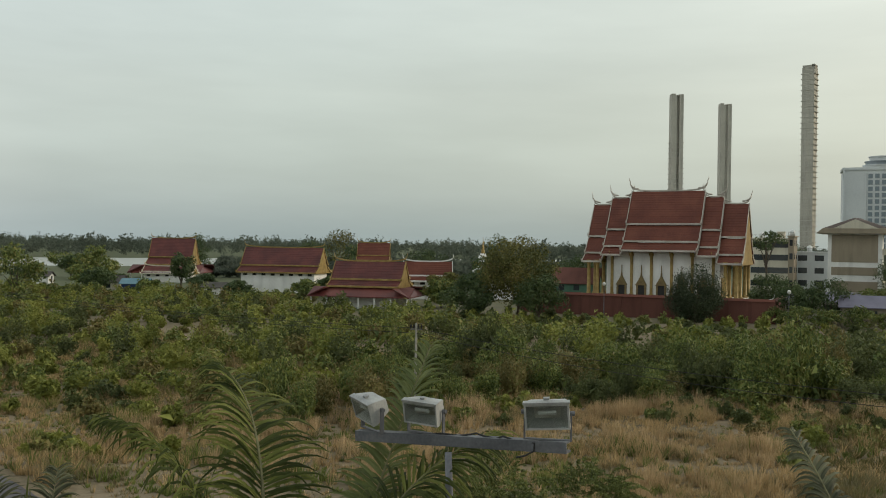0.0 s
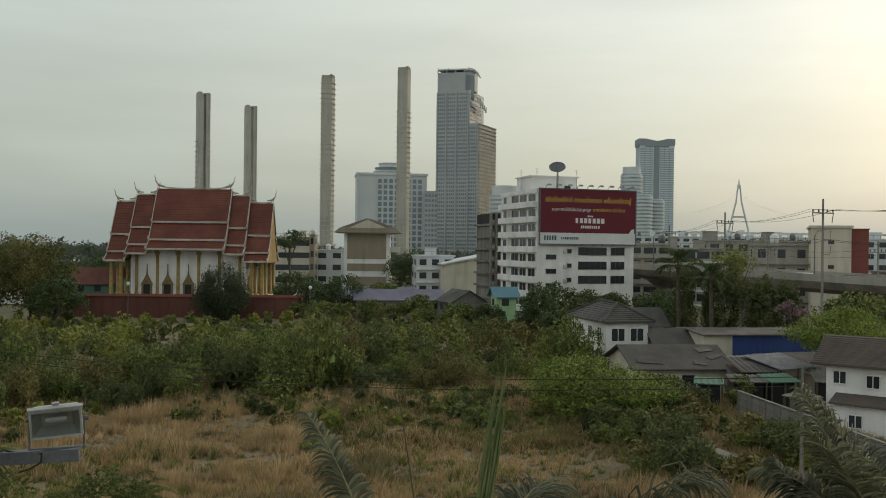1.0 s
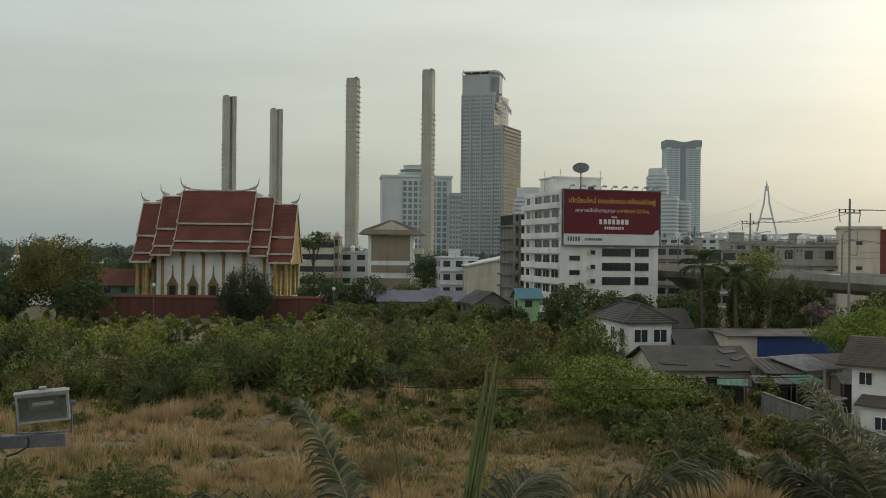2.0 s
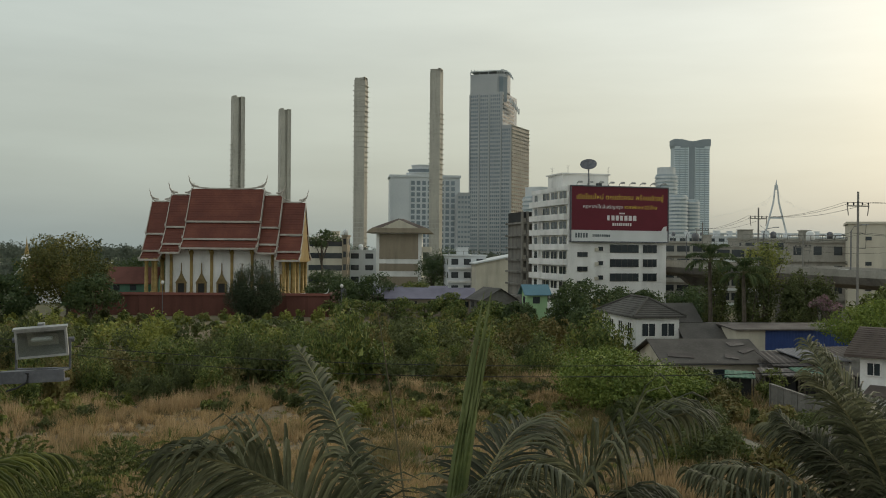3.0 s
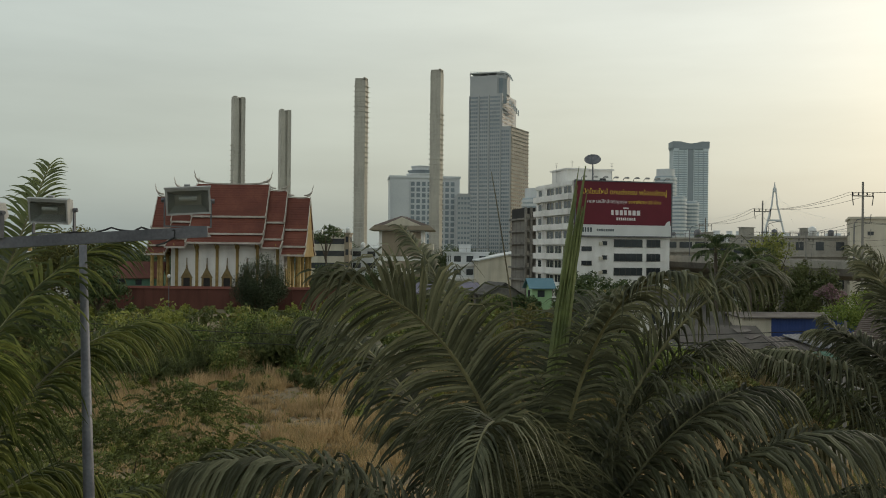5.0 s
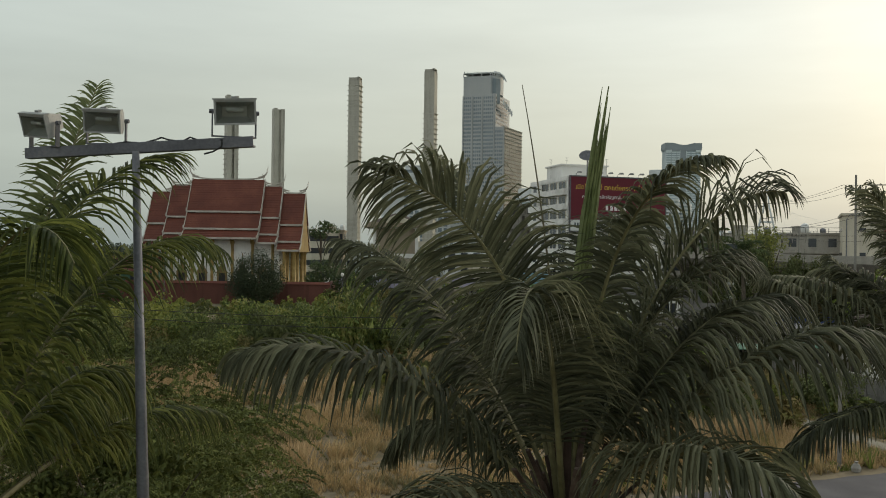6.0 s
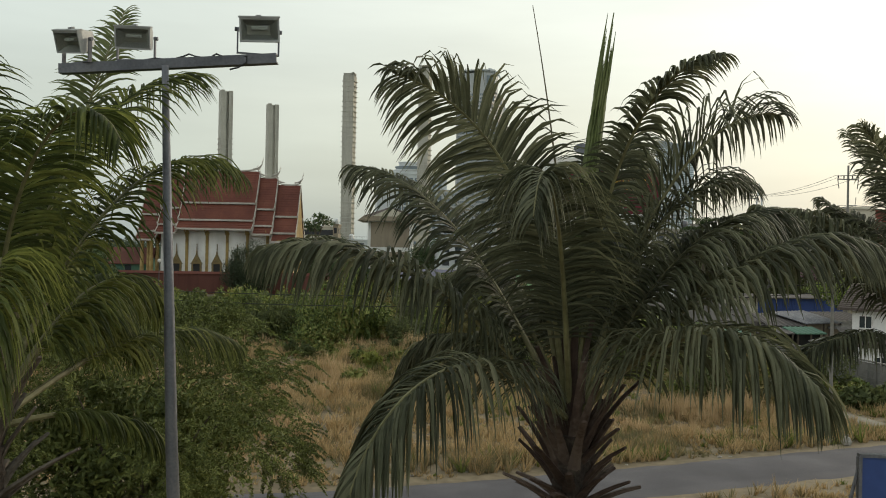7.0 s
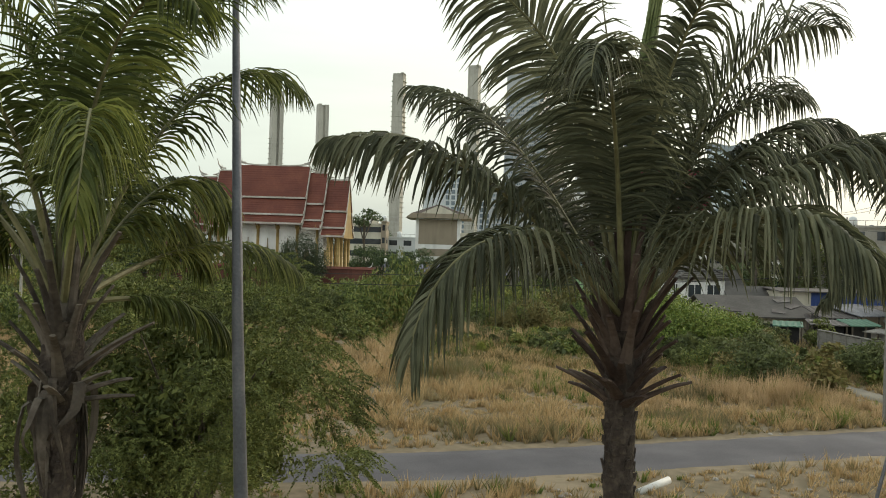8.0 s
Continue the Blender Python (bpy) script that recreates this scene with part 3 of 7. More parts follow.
u = (B - A).normalized()
pane_mesh = Shape()
pane_grid(pane_mesh, Vector((0, 0)), Vector((1, 0)), 3.2, 0, 3.6, 1, 1, 1.0, 1.0, 0.2)
pane_me = mesh_of("window", pane_mesh, M_GLASSBLUE)
for j in range(13):
    for i in range(8):
        if 0 <= i < 8:
            p = A + u * (18 + i * 4.9 + (1.2 if i > 4 else 0))
            part("window", pane_me, M_GLASSBLUE, t, at=pose(p.x, p.y - 0.2, 8 + j * 5.1, rz=math.degrees(math.atan2(u.y, u.x))))
for k in (0.3, 16.0, 43.5, 60.8):
    q = Shape()
    p = A + u * k
    q.box(p.x - 0.6, p.y - 1.0, 0, p.x + 0.6, p.y + 0.3, 76)
    part("pier", q, M_TOWERLIGHT, t)
s = Shape()
s.box(13, 790, 0, 24, 815, 62)
t2 = thing("office_wing", pose(0, 0, 0), "grey glazed link block beside the white annex", "building")
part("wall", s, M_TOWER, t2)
s = Shape()
pane_grid(s, Vector((13, 790)), Vector((1, 0)), 11, 4, 60, 4, 13, 0.7, 0.5)
stuff("window_panes", s, M_GLASSBLUE, t2, "rows of grey windows")


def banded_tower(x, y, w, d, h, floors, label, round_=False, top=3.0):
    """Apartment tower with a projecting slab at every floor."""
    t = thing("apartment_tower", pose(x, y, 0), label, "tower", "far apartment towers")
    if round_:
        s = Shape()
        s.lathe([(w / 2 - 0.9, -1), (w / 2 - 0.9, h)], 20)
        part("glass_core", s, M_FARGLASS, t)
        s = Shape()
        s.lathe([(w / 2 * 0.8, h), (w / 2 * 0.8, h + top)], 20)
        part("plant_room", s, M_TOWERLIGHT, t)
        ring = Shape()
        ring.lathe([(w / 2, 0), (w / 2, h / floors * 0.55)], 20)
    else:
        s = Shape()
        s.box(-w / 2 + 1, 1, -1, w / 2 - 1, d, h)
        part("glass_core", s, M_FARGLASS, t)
        # strip in front of the core; its colour stands for the gap's shade
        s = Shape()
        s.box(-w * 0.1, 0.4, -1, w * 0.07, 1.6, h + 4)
        part("centre_recess", s, M_FARSLATE, t, "slate strip coloured for the shaded gap between the two slabs")
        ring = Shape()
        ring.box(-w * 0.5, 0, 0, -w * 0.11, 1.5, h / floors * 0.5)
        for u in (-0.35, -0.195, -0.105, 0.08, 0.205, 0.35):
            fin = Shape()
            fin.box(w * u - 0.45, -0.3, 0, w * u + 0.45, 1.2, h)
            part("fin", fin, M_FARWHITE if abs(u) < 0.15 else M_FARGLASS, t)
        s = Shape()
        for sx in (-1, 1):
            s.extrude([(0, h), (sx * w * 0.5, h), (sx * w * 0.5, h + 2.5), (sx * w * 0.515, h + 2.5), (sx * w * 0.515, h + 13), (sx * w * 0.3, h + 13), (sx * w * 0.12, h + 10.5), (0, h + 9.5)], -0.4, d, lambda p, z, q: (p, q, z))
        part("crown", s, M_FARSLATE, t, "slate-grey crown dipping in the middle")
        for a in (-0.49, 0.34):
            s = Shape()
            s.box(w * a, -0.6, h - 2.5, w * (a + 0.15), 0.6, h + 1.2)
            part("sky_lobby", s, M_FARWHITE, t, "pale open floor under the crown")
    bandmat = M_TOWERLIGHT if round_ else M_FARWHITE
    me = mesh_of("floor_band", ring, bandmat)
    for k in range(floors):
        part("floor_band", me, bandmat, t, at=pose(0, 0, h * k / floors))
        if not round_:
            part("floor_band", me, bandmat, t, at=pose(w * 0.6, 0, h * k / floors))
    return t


banded_tower(411, 1500, 59, 30, 185, 50, "far twin-slab apartment tower with balconies, blue haze put into its colours")
banded_tower(221, 900, 22, 22, 88, 24, "pale round-cornered apartment tower", round_=True, top=7)
banded_tower(206, 800, 19, 19, 61, 19, "white round apartment tower with banded floors", round_=True, top=0.6)
banded_tower(222, 815, 17, 17, 58, 18, "white round apartment tower, slightly lower", round_=True, top=0.6)
banded_tower(89, 850, 30, 20, 62, 16, "far pale apartment block behind the white flats", round_=True, top=9)

# cable-stayed bridge
t = thing("suspension_bridge", pose(733, 2000, 0), "far pale cable-stayed bridge with an A-shaped pylon", "bridge")
for sx in (-1, 1):
    s = Shape()
    s.tube([(sx * 34, 0, -1), (sx * 24, 0, 50), (sx * 6.0, 0, 122), (sx * 2.2, 0, 160)], [2.8, 2.3, 2.0, 1.6], 8)
    part("pylon_leg", s, M_TOWERLIGHT, t)
s = Shape()
s.box(-12, -2, 86, 12, 2, 90)
part("cross_beam", s, M_TOWERLIGHT, t)
s = Shape()
s.tube([(0, 0, 150), (0, 0, 172)], [3.4, 0.6], 8)
part("pylon_tip", s, M_TOWERLIGHT, t)
s = Shape()
s.box(-420, -9, 50, 520, 9, 54)
part("deck", s, M_TOWERLIGHT, t)
for sx in (-1, 1):
    for k in range(9):
        s = Shape()
        s.tube([(sx * 2, 0, 150 - k * 4), (sx * (60 + k * 32), 0, 53)], 0.045, 5)
        part("stay_cable", s, M_TOWERLIGHT, t)
    for k in range(4):
        s = Shape()
        s.box(sx * (120 + k * 95) - 4, -6, -1, sx * (120 + k * 95) + 4, 6, 50)
        part("pier", s, M_TOWERLIGHT, t)


# ---- temple grounds ----
def finial(s, x, y, z, way, size):
    """Upswept slender horn at a ridge end; way: -1 or 1 along x."""
    pts = [(x - way * size * 1.1, y, z + 0.02 * size), (x - way * size * 0.5, y, z + 0.10 * size), (x + way * size * 0.02, y, z + 0.40 * size),
           (x + way * size * 0.30, y, z + 0.85 * size), (x + way * size * 0.28, y, z + 1.15 * size), (x + way * size * 0.46, y, z + 1.5 * size), (x + way * size * 0.40, y, z + 1.85 * size)]
    s.tube(pts, [0.13 * size, 0.16 * size, 0.16 * size, 0.09 * size, 0.08 * size, 0.05 * size, 0.015 * size], 6)


def gable_roof(t, x0, x1, yc, ridge, runs, mat, trim, fin=2.2, tiles=True):
    """One telescoped roof along x: runs = [(y0, z0, y1, z1)] half slopes below the ridge, mirrored; with bands, verges and horns."""
    rng = random.Random(int(abs(x0) * 10))
    for k, (ya, za, yb, zb) in enumerate(runs):
        for sy in (-1, 1):
            s = Shape()
            rows = max(3, int(math.hypot(yb - ya, za - zb) / 0.55))
            saw = []
            for r in range(rows):
                a, b = r / rows, (r + 1) / rows
                saw += [(ya + (yb - ya) * a, za + (zb - za) * a - 0.03), (ya + (yb - ya) * b, za + (zb - za) * b + 0.05)]
            s.extrude(saw + [(yb, zb - 0.2), (ya, za - 0.2)], x0, x1, lambda u, v, q: (q, yc + sy * u, ridge + v))
            part("roof_slope", s, mat, t)
            s = Shape()
            s.box(x0 - 0.1, yc + sy * yb - 0.12, ridge + zb - 0.26, x1 + 0.1, yc + sy * yb + 0.12, ridge + zb + 0.1)
            part("roof_band", s, trim, t)
            for xe in (x0, x1):
                s = Shape()
                s.extrude([(ya - 0.05, za + 0.16), (yb + 0.15, zb + 0.2), (yb + 0.15, zb - 0.3), (ya - 0.05, za - 0.35)], xe - 0.07, xe + 0.07, lambda u, v, q: (q, yc + sy * u, ridge + v))
                part("verge_board", s, trim, t)
                s = Shape()
                s.tube([(xe, yc + sy * yb, ridge + zb), (xe, yc + sy * (yb + 0.45), ridge + zb + 0.1), (xe, yc + sy * (yb + 0.6), ridge + zb + 0.7)], [0.16, 0.12, 0.02], 5)
                part("verge_horn", s, trim, t)
    s = Shape()
    n = 14
    lift = [0.55 * abs(2 * i / n - 1) ** 4 for i in range(n + 1)]
    low = [(x0 + (x1 - x0) * i / n, lift[i] - 0.12) for i in range(n + 1)]
    high = [(x0 + (x1 - x0) * i / n, lift[i] + 0.17) for i in range(n, -1, -1)]
    s.extrude(low + high, -0.12, 0.12, lambda u, v, q: (u, yc + q, ridge + v))
    part("ridge_cap", s, trim, t)
    for xe, way in ((x0, -1), (x1, 1)):
        s = Shape()
        finial(s, xe, yc, ridge + 0.45, way, fin / 2)
        part("ridge_finial", s, trim, t, smooth=True)


def pediment(t, x, yc, ridge, runs, mat, thick=0.25):
    prof = [(0, 0)]
    for ya, za, yb, zb in runs:
        prof += [(ya, za - 0.3), (yb - 0.3, zb - 0.2)]
    prof = prof[0:1] + prof[2:]
    out = [(u, v) for u, v in prof] + [(-u, v) for u, v in reversed(prof[1:])]
    s = Shape()
    s.extrude(out, x - thick, x + thick, lambda u, v, q: (q, yc + u, ridge + v))
    return part("gable_panel", s, mat, t, "gold ornamented gable panel")


hall = thing("ordination_hall", pose(-43.2, 185, 0), "Thai temple hall with tiered red roofs and gold columns", "temple")
RUNS = [(0, 0, 3.9, -6.75), (3.75, -7.1, 6.0, -10.25), (5.8, -10.55, 8.0, -12.1)]
gable_roof(hall, -7.6, 7.3, 0, 24.25, RUNS, M_ROOFRED, M_TRIM, 2.6)
RUN2 = [(0, 0, 3.75, -6.55), (3.6, -6.9, 5.9, -9.95), (5.7, -10.25, 7.8, -11.7)]
gable_roof(hall, -11.7, -7.6, 0, 22.95, RUN2, M_ROOFRED, M_TRIM, 2.4)
gable_roof(hall, 7.3, 11.0, 0, 22.95, RUN2, M_ROOFRED, M_TRIM, 2.4)
gable_roof(hall, -15.6, -11.7, 0, 21.55, RUN2, M_ROOFRED, M_TRIM, 2.4)
gable_roof(hall, 11.0, 15.7, 0, 21.55, RUN2, M_ROOFRED, M_TRIM, 2.4)
for x, rg in ((-15.2, 21.4), (15.3, 21.4)):
    pediment(hall, x, 0, rg, RUN2, M_GOLD)
s = Shape()
s.box(-16, -9.2, 0, 16, 9.2, 2.4)
s.box(-14.5, -8.2, 2.4, 14.5, 8.2, 3.0)
part("platform", s, M_WHITE, hall)
s = Shape()
s.box(-11.2, -5.2, 3.0, 11.2, 5.2, 12.6)
part("wall", s, M_WHITE, hall)
col = Shape()
col.lathe([(0.6, 0), (0.6, 0.35), (0.40, 0.5), (0.33, 6.1), (0.5, 6.5), (0.55, 7.1)], 12)
col_me = mesh_of("column", col, M_GOLD, True)
for x in (-14.3, -12.5, 12.6, 14.6):
    for y in (-7.2, -3.0, 3.0, 7.2):
        part("column", col_me, M_GOLD, hall, at=pose(x, y, 3.0))
pil = Shape()
pil.box(-0.26, -0.3, 0, 0.26, 0.35, 8.8)
pil.box(-0.36, -0.42, 0, 0.36, 0.35, 0.5)
pil.box(-0.4, -0.5, 8.0, 0.4, 0.35, 8.5)
pil_me = mesh_of("pilaster", pil, M_GOLD)
brk = Shape()
brk.tube([(0, -0.3, 6.6), (0, -1.0, 7.8), (0, -2.4, 8.9)], [0.14, 0.12, 0.10], 5)
brk_me = mesh_of("eave_bracket", brk, M_GOLD)
for k in range(6):
    x = -10.0 + 4.0 * k
    part("pilaster", pil_me, M_GOLD, hall, at=pose(x, -5.25, 3.0))
    part("eave_bracket", brk_me, M_GOLD, hall, at=pose(x, -5.25, 3.0))
frame_s = Shape()
frame_s.box(-1.05, -0.4, 0.0, 1.05, 0.1, 0.3)
frame_s.box(-1.0, -0.35, 0.35, -0.66, 0.1, 2.5)
frame_s.box(0.66, -0.35, 0.35, 1.0, 0.1, 2.5)
for k, (w, z0, z1) in enumerate(((1.2, 2.3, 2.6), (1.0, 2.6, 2.95), (0.78, 2.95, 3.3), (0.55, 3.3, 3.7), (0.32, 3.7, 4.1), (0.15, 4.1, 4.8), (0.07, 4.8, 6.3))):
    frame_s.extrude([(-w, z0), (w, z0), (w * 0.78, z1), (-w * 0.78, z1)], -0.42 + 0.03 * k, 0.1, lambda u, v, q: (u, q, v))
frame_me = mesh_of("window_frame", frame_s, M_BROWNGOLD)
pane = Shape()
pane.box(-0.68, -0.16, 0.3, 0.68, 0.08, 2.55)
pane_m = mesh_of("window", pane, M_DARK)
for k in range(5):
    w_ob = part("window", pane_m, M_DARK, hall, at=pose(-8.0 + 4.0 * k, -5.22, 2.85))
    part("window_frame", frame_me, M_GOLD, w_ob, "gold pointed window frame")
for sx in (-1, 1):
    for yy in (-2.6, 2.6):
        s = Shape()
        s.box(sx * 11.25 - 0.15, yy - 0.9, 3.0, sx * 11.25 + 0.15, yy + 0.9, 7.0)
        part("door", s, M_GOLD, hall, "carved gold door")

# perimeter wall with a tiled coping
wall = thing("perimeter_wall", pose(-40.5, 165, 0), "red-brown rendered wall round the temple hall", "wall")
for x0, y0, x1, y1 in ((-26, -0.25, 20.3, 0.25), (19.8, 0.25, 20.3, 45), (-26, 0.25, -25.5, 45)):
    s = Shape()
    s.box(x0, y0, -0.4, x1, y1, 3.6)
    part("panel", s, M_REDWALL, wall)
    s = Shape()
    if x1 - x0 > 2:
        s.extrude([(-0.5, 3.6), (0.5, 3.6), (0.06, 4.05), (-0.06, 4.05)], x0 - 0.2, x1 + 0.2, lambda u, v, q: (q, u, v))
    else:
        c = (x0 + x1) / 2
        s.extrude([(-0.5, 3.6), (0.5, 3.6), (0.06, 4.05), (-0.06, 4.05)], y0, y1, lambda u, v, q: (c + u, q, v))
    part("coping", s, M_ROOFRED, wall)
post_s = Shape()
post_s.box(-0.32, -0.34, -0.3, 0.32, 0.34, 3.7)
post_me = mesh_of("wall_post", post_s, M_REDWALL)
for k in range(13):
    part("wall_post", post_me, M_REDWALL, wall, at=pose(-26 + k * 3.85, 0, 0))
s = Shape()
finial(s, 20.1, 0, 4.0, 1, 0.55)
part("corner_horn", s, M_WHITE, wall)


def garden_lamp(x, y, h):
    t = thing("garden_lamp", pose(x, y, 0), "slim lamp post with a white globe by the temple wall", "lamp", "lamps along the temple wall")
    s = Shape()
    s.tube([(0, 0, 0), (0, 0, h - 0.4)], [0.09, 0.06], 8)
    part("post", s, M_STEEL, t)
    s = Shape()
    s.lathe([(0.05, h - 0.45), (0.24, h - 0.3), (0.32, h - 0.05), (0.22, h + 0.2), (0.03, h + 0.28)], 12)
    part("globe", s, M_WHITE, t, smooth=True)
    return t


garden_lamp(-49.6, 162.5, 6.0)
garden_lamp(-17.6, 163.0, 5.6)


def temple_building(x, y, turn, length, width, eave, ridge, base, mat, trim, label, name="temple_building", wall=M_WHITE, skirt=0.0, wins=6):
    """Smaller temple building with a gold gable; origin at the middle of its ridge in plan, x along the ridge."""
    t = thing(name, pose(x, y, 0, rz=turn), label, "temple building")
    h = width / 2
    hh = ridge - eave
    runs = [(0, 0, h * 0.55, -hh * 0.72), (h * 0.52, -hh * 0.76, h, -hh)]
    gable_roof(t, -length / 2, length / 2, 0, ridge, runs, mat, trim, 1.5)
    for sx in (-1, 1):
        pediment(t, sx * (length / 2 - 0.35), 0, ridge - 0.1, runs, M_GOLD)
    s = Shape()
    s.box(-length / 2 + 0.8, -h + 1.0, base - 0.2, length / 2 - 0.8, h - 1.0, eave + 0.4)
    part("wall", s, wall, t)
    win = Shape()
    win.box(-0.55, -0.08, 0, 0.55, 0.05, 0.55)
    me = mesh_of("window", win, M_DARK)
    for k in range(wins):
        part("window", me, M_DARK, t, at=pose(-length / 2 + 0.8 + (length - 1.6) * (k + 0.5) / wins, -h + 1.0, eave - 0.9))
    if skirt:
        for sy in (-1, 1):
            s = Shape()
            s.extrude([(h - 0.8, eave - 0.2), (h + skirt, eave - 0.2 - skirt * 0.55), (h + skirt, eave - 0.4 - skirt * 0.55), (h - 0.8, eave - 0.45)], -length / 2 - skirt, length / 2 + skirt, lambda u, v, q: (q, sy * u, v))
            part("skirt_roof", s, mat, t)
        for sx in (-1, 1):
            s = Shape()
            s.extrude([(length / 2 - 0.4, eave - 0.2), (length / 2 + skirt, eave - 0.2 - skirt * 0.55), (length / 2 + skirt, eave - 0.4 - skirt * 0.55), (length / 2 - 0.4, eave - 0.45)], -h - skirt, h + skirt, lambda u, v, q: (sx * u, q, v))
            part("skirt_roof", s, mat, t)
        post = Shape()
        post.box(-0.14, -0.14, 0, 0.14, 0.14, eave - 0.3 - skirt * 0.5)
        me = mesh_of("post", post, M_WHITE)
        for k in range(7):
            for sy in (-1, 1):
                part("post", me, M_WHITE, t, at=pose(-length / 2 - skirt * 0.8 + (length + 1.6 * skirt) * k / 6, sy * (h + skirt * 0.8), 0))
    return t


temple_building(-97.0, 157.5, 13, 15.0, 9.5, 4.3, 9.2, 0, M_ROOFMAROON, M_GOLD, "temple pavilion with a maroon roof and a wide skirt roof", skirt=3.0)
temple_building(-146.0, 194, 14, 22.0, 11.0, 5.0, 11.4, 0, M_ROOFMAROON, M_GOLD, "long white temple building with a dark maroon roof", wins=8)
temple_building(-223.5, 235, 26, 15.0, 13.0, 4.8, 13.6, 0, M_ROOFMAROON, M_GOLD, "temple building with a tall maroon roof and gold gable", skirt=4.5)
temple_building(-146.5, 240, 26, 10.0, 8.0, 7.6, 12.9, 0, M_ROOFRED, M_GOLD, "small temple building with an orange-red roof", wins=3)
temple_building(-101, 190, 28, 11.5, 8.0, 4.2, 8.7, 0, M_ROOFRED, M_WHITE, "low temple building with a faded red roof", wins=4)
temple_building(-86, 200, 20, 8.0, 6.0, 4.5, 8.4, 0, M_ROOFRED, M_GOLD, "small temple pavilion with a gold gable", wins=3)
temple_building(-205, 214, 26, 16.0, 8.0, 2.6, 4.8, 0, M_ROOFMAROON, M_CREAM, "low annex with a rusty maroon roof", wins=5)

t = thing("chedi", pose(-124.6, 273, 0), "slender white bell-shaped chedi with a spire", "chedi")
s = Shape()
s.lathe([(4.4, 0), (4.4, 2.2), (3.6, 2.4), (3.6, 4.2), (2.9, 4.4), (2.9, 5.8)], 8)
part("base", s, M_WHITE, t)
s = Shape()
s.lathe([(2.5, 5.8), (2.5, 6.5), (2.1, 6.8), (1.9, 7.8), (1.25, 9.0), (0.9, 9.3), (0.9, 9.8)], 16)
part("bell", s, M_WHITE, t, smooth=True)
s = Shape()
s.lathe([(0.7, 9.8), (0.55, 10.4), (0.6, 10.5), (0.4, 11.3), (0.45, 11.4), (0.2, 12.8), (0.03, 15.2)], 12)
part("spire", s, M_GOLD, t)


def small_house(x, y, turn, l, w, eave, ridge, roof, wall, label, name="house", over=0.6):
    """Plain gabled shed or house; ridge along its own x."""
    t = thing(name, pose(x, y, 0, rz=turn), label, "house")
    s = Shape()
    s.extrude([(-w / 2, -0.2), (w / 2, -0.2), (w / 2, eave), (0, ridge - 0.15), (-w / 2, eave)], -l / 2, l / 2, lambda u, v, q: (q, u, v))
    part("wall", s, wall, t)
    k = (ridge - eave) / (w / 2)
    for sy in (-1, 1):
        s = Shape()
        s.extrude([(0, ridge), (w / 2 + over, eave - k * over), (w / 2 + over, eave - k * over - 0.12), (0, ridge - 0.12)], -l / 2 - over, l / 2 + over, lambda u, v, q: (q, sy * u, v))
        part("roof", s, roof, t)
    win = Shape()
    win.box(-0.6, -0.06, 0, 0.6, 0.06, 1.1)
    me = mesh_of("window", win, M_GLASS)
    for k in range(max(1, int(l / 3.2))):
        part("window", me, M_GLASS, t, at=pose(-l / 2 + 1.6 + k * 3.2, -w / 2, max(0.4, eave - 1.9)))
    part("window", me, M_GLASS, t, at=pose(-l / 2, 0, max(0.4, eave - 1.9), rz=90))
    part("door", me, M_BRICKRED, t, at=pose(l / 2, 0.6, 0.1, rz=90) @ Matrix.Diagonal((0.75, 1, 1.9, 1)))
    return t


small_house(-62.5, 186, 8, 9, 7, 5.4, 8.2, M_REDWALL, M_TARP, "low building with a green wall and red roof edge")
small_house(-220, 179, 30, 5, 4, 2.6, 3.6, M_RUST, M_WHITE, "small white hut by the river bank")
small_house(-170, 166, 30, 6, 5, 2.4, 3.4, M_BLUEROOF, M_BLUESHEET, "low blue shed among the bushes")
small_house(-186, 172, 25, 8, 5, 2.2, 3.6, M_RUST, M_CREAM, "weathered shed with a rusty sheet roof")
small_house(-150, 172, 20, 5, 3.5, 2.0, 2.9, M_GREYROOF, M_WHITE, "small pale shelter beside the temple")


# ---- white apartment block with a billboard ----
apt = thing("apartment_block", pose(21.9, 155, 0, rz=15.6), "white six-storey apartment block with balconies and roof clutter", "building")
AW, AD, AH = 18.6, 17.0, 22.6
s = Shape()
s.box(0, 0, -0.3, AW, AD, AH)
part("wall", s, M_WHITE, apt)
s = Shape()
for q in ((-0.15, -0.15, AW + 0.15, 0.2), (-0.15, AD - 0.2, AW + 0.15, AD + 0.15), (-0.15, 0.2, 0.2, AD - 0.2), (AW - 0.2, 0.2, AW + 0.15, AD - 0.2)):
    s.box(q[0], q[1], AH, q[2], q[3], AH + 0.7)
part("parapet", s, M_WHITE, apt)


def box_mesh(name, w, d, h, mat):
    s = Shape()
    s.box(-w / 2, -d / 2, 0, w / 2, d / 2, h)
    return mesh_of(name, s, mat)


def framed_window(parent, m, w, h, mull=3, name="window", frame_mat=None):
    """A dark pane set in a thin frame with mullions; centre of the sill at the origin, facing -y."""
    ob = part(name, box_mesh(name, w, 0.1, h, M_GLASS), M_GLASS, parent, at=m)
    s = Shape()
    fr = 0.06
    s.box(-w / 2 - fr, -0.1, -fr, w / 2 + fr, 0.02, 0)
    s.box(-w / 2 - fr, -0.1, h, w / 2 + fr, 0.02, h + fr)
    for k in range(mull + 1):
        x = -w / 2 + w * k / mull
        s.box(x - fr / 2, -0.09, 0, x + fr / 2, 0.02, h)
    part("frame", s, frame_mat or M_GREYROOF, ob)
    return ob


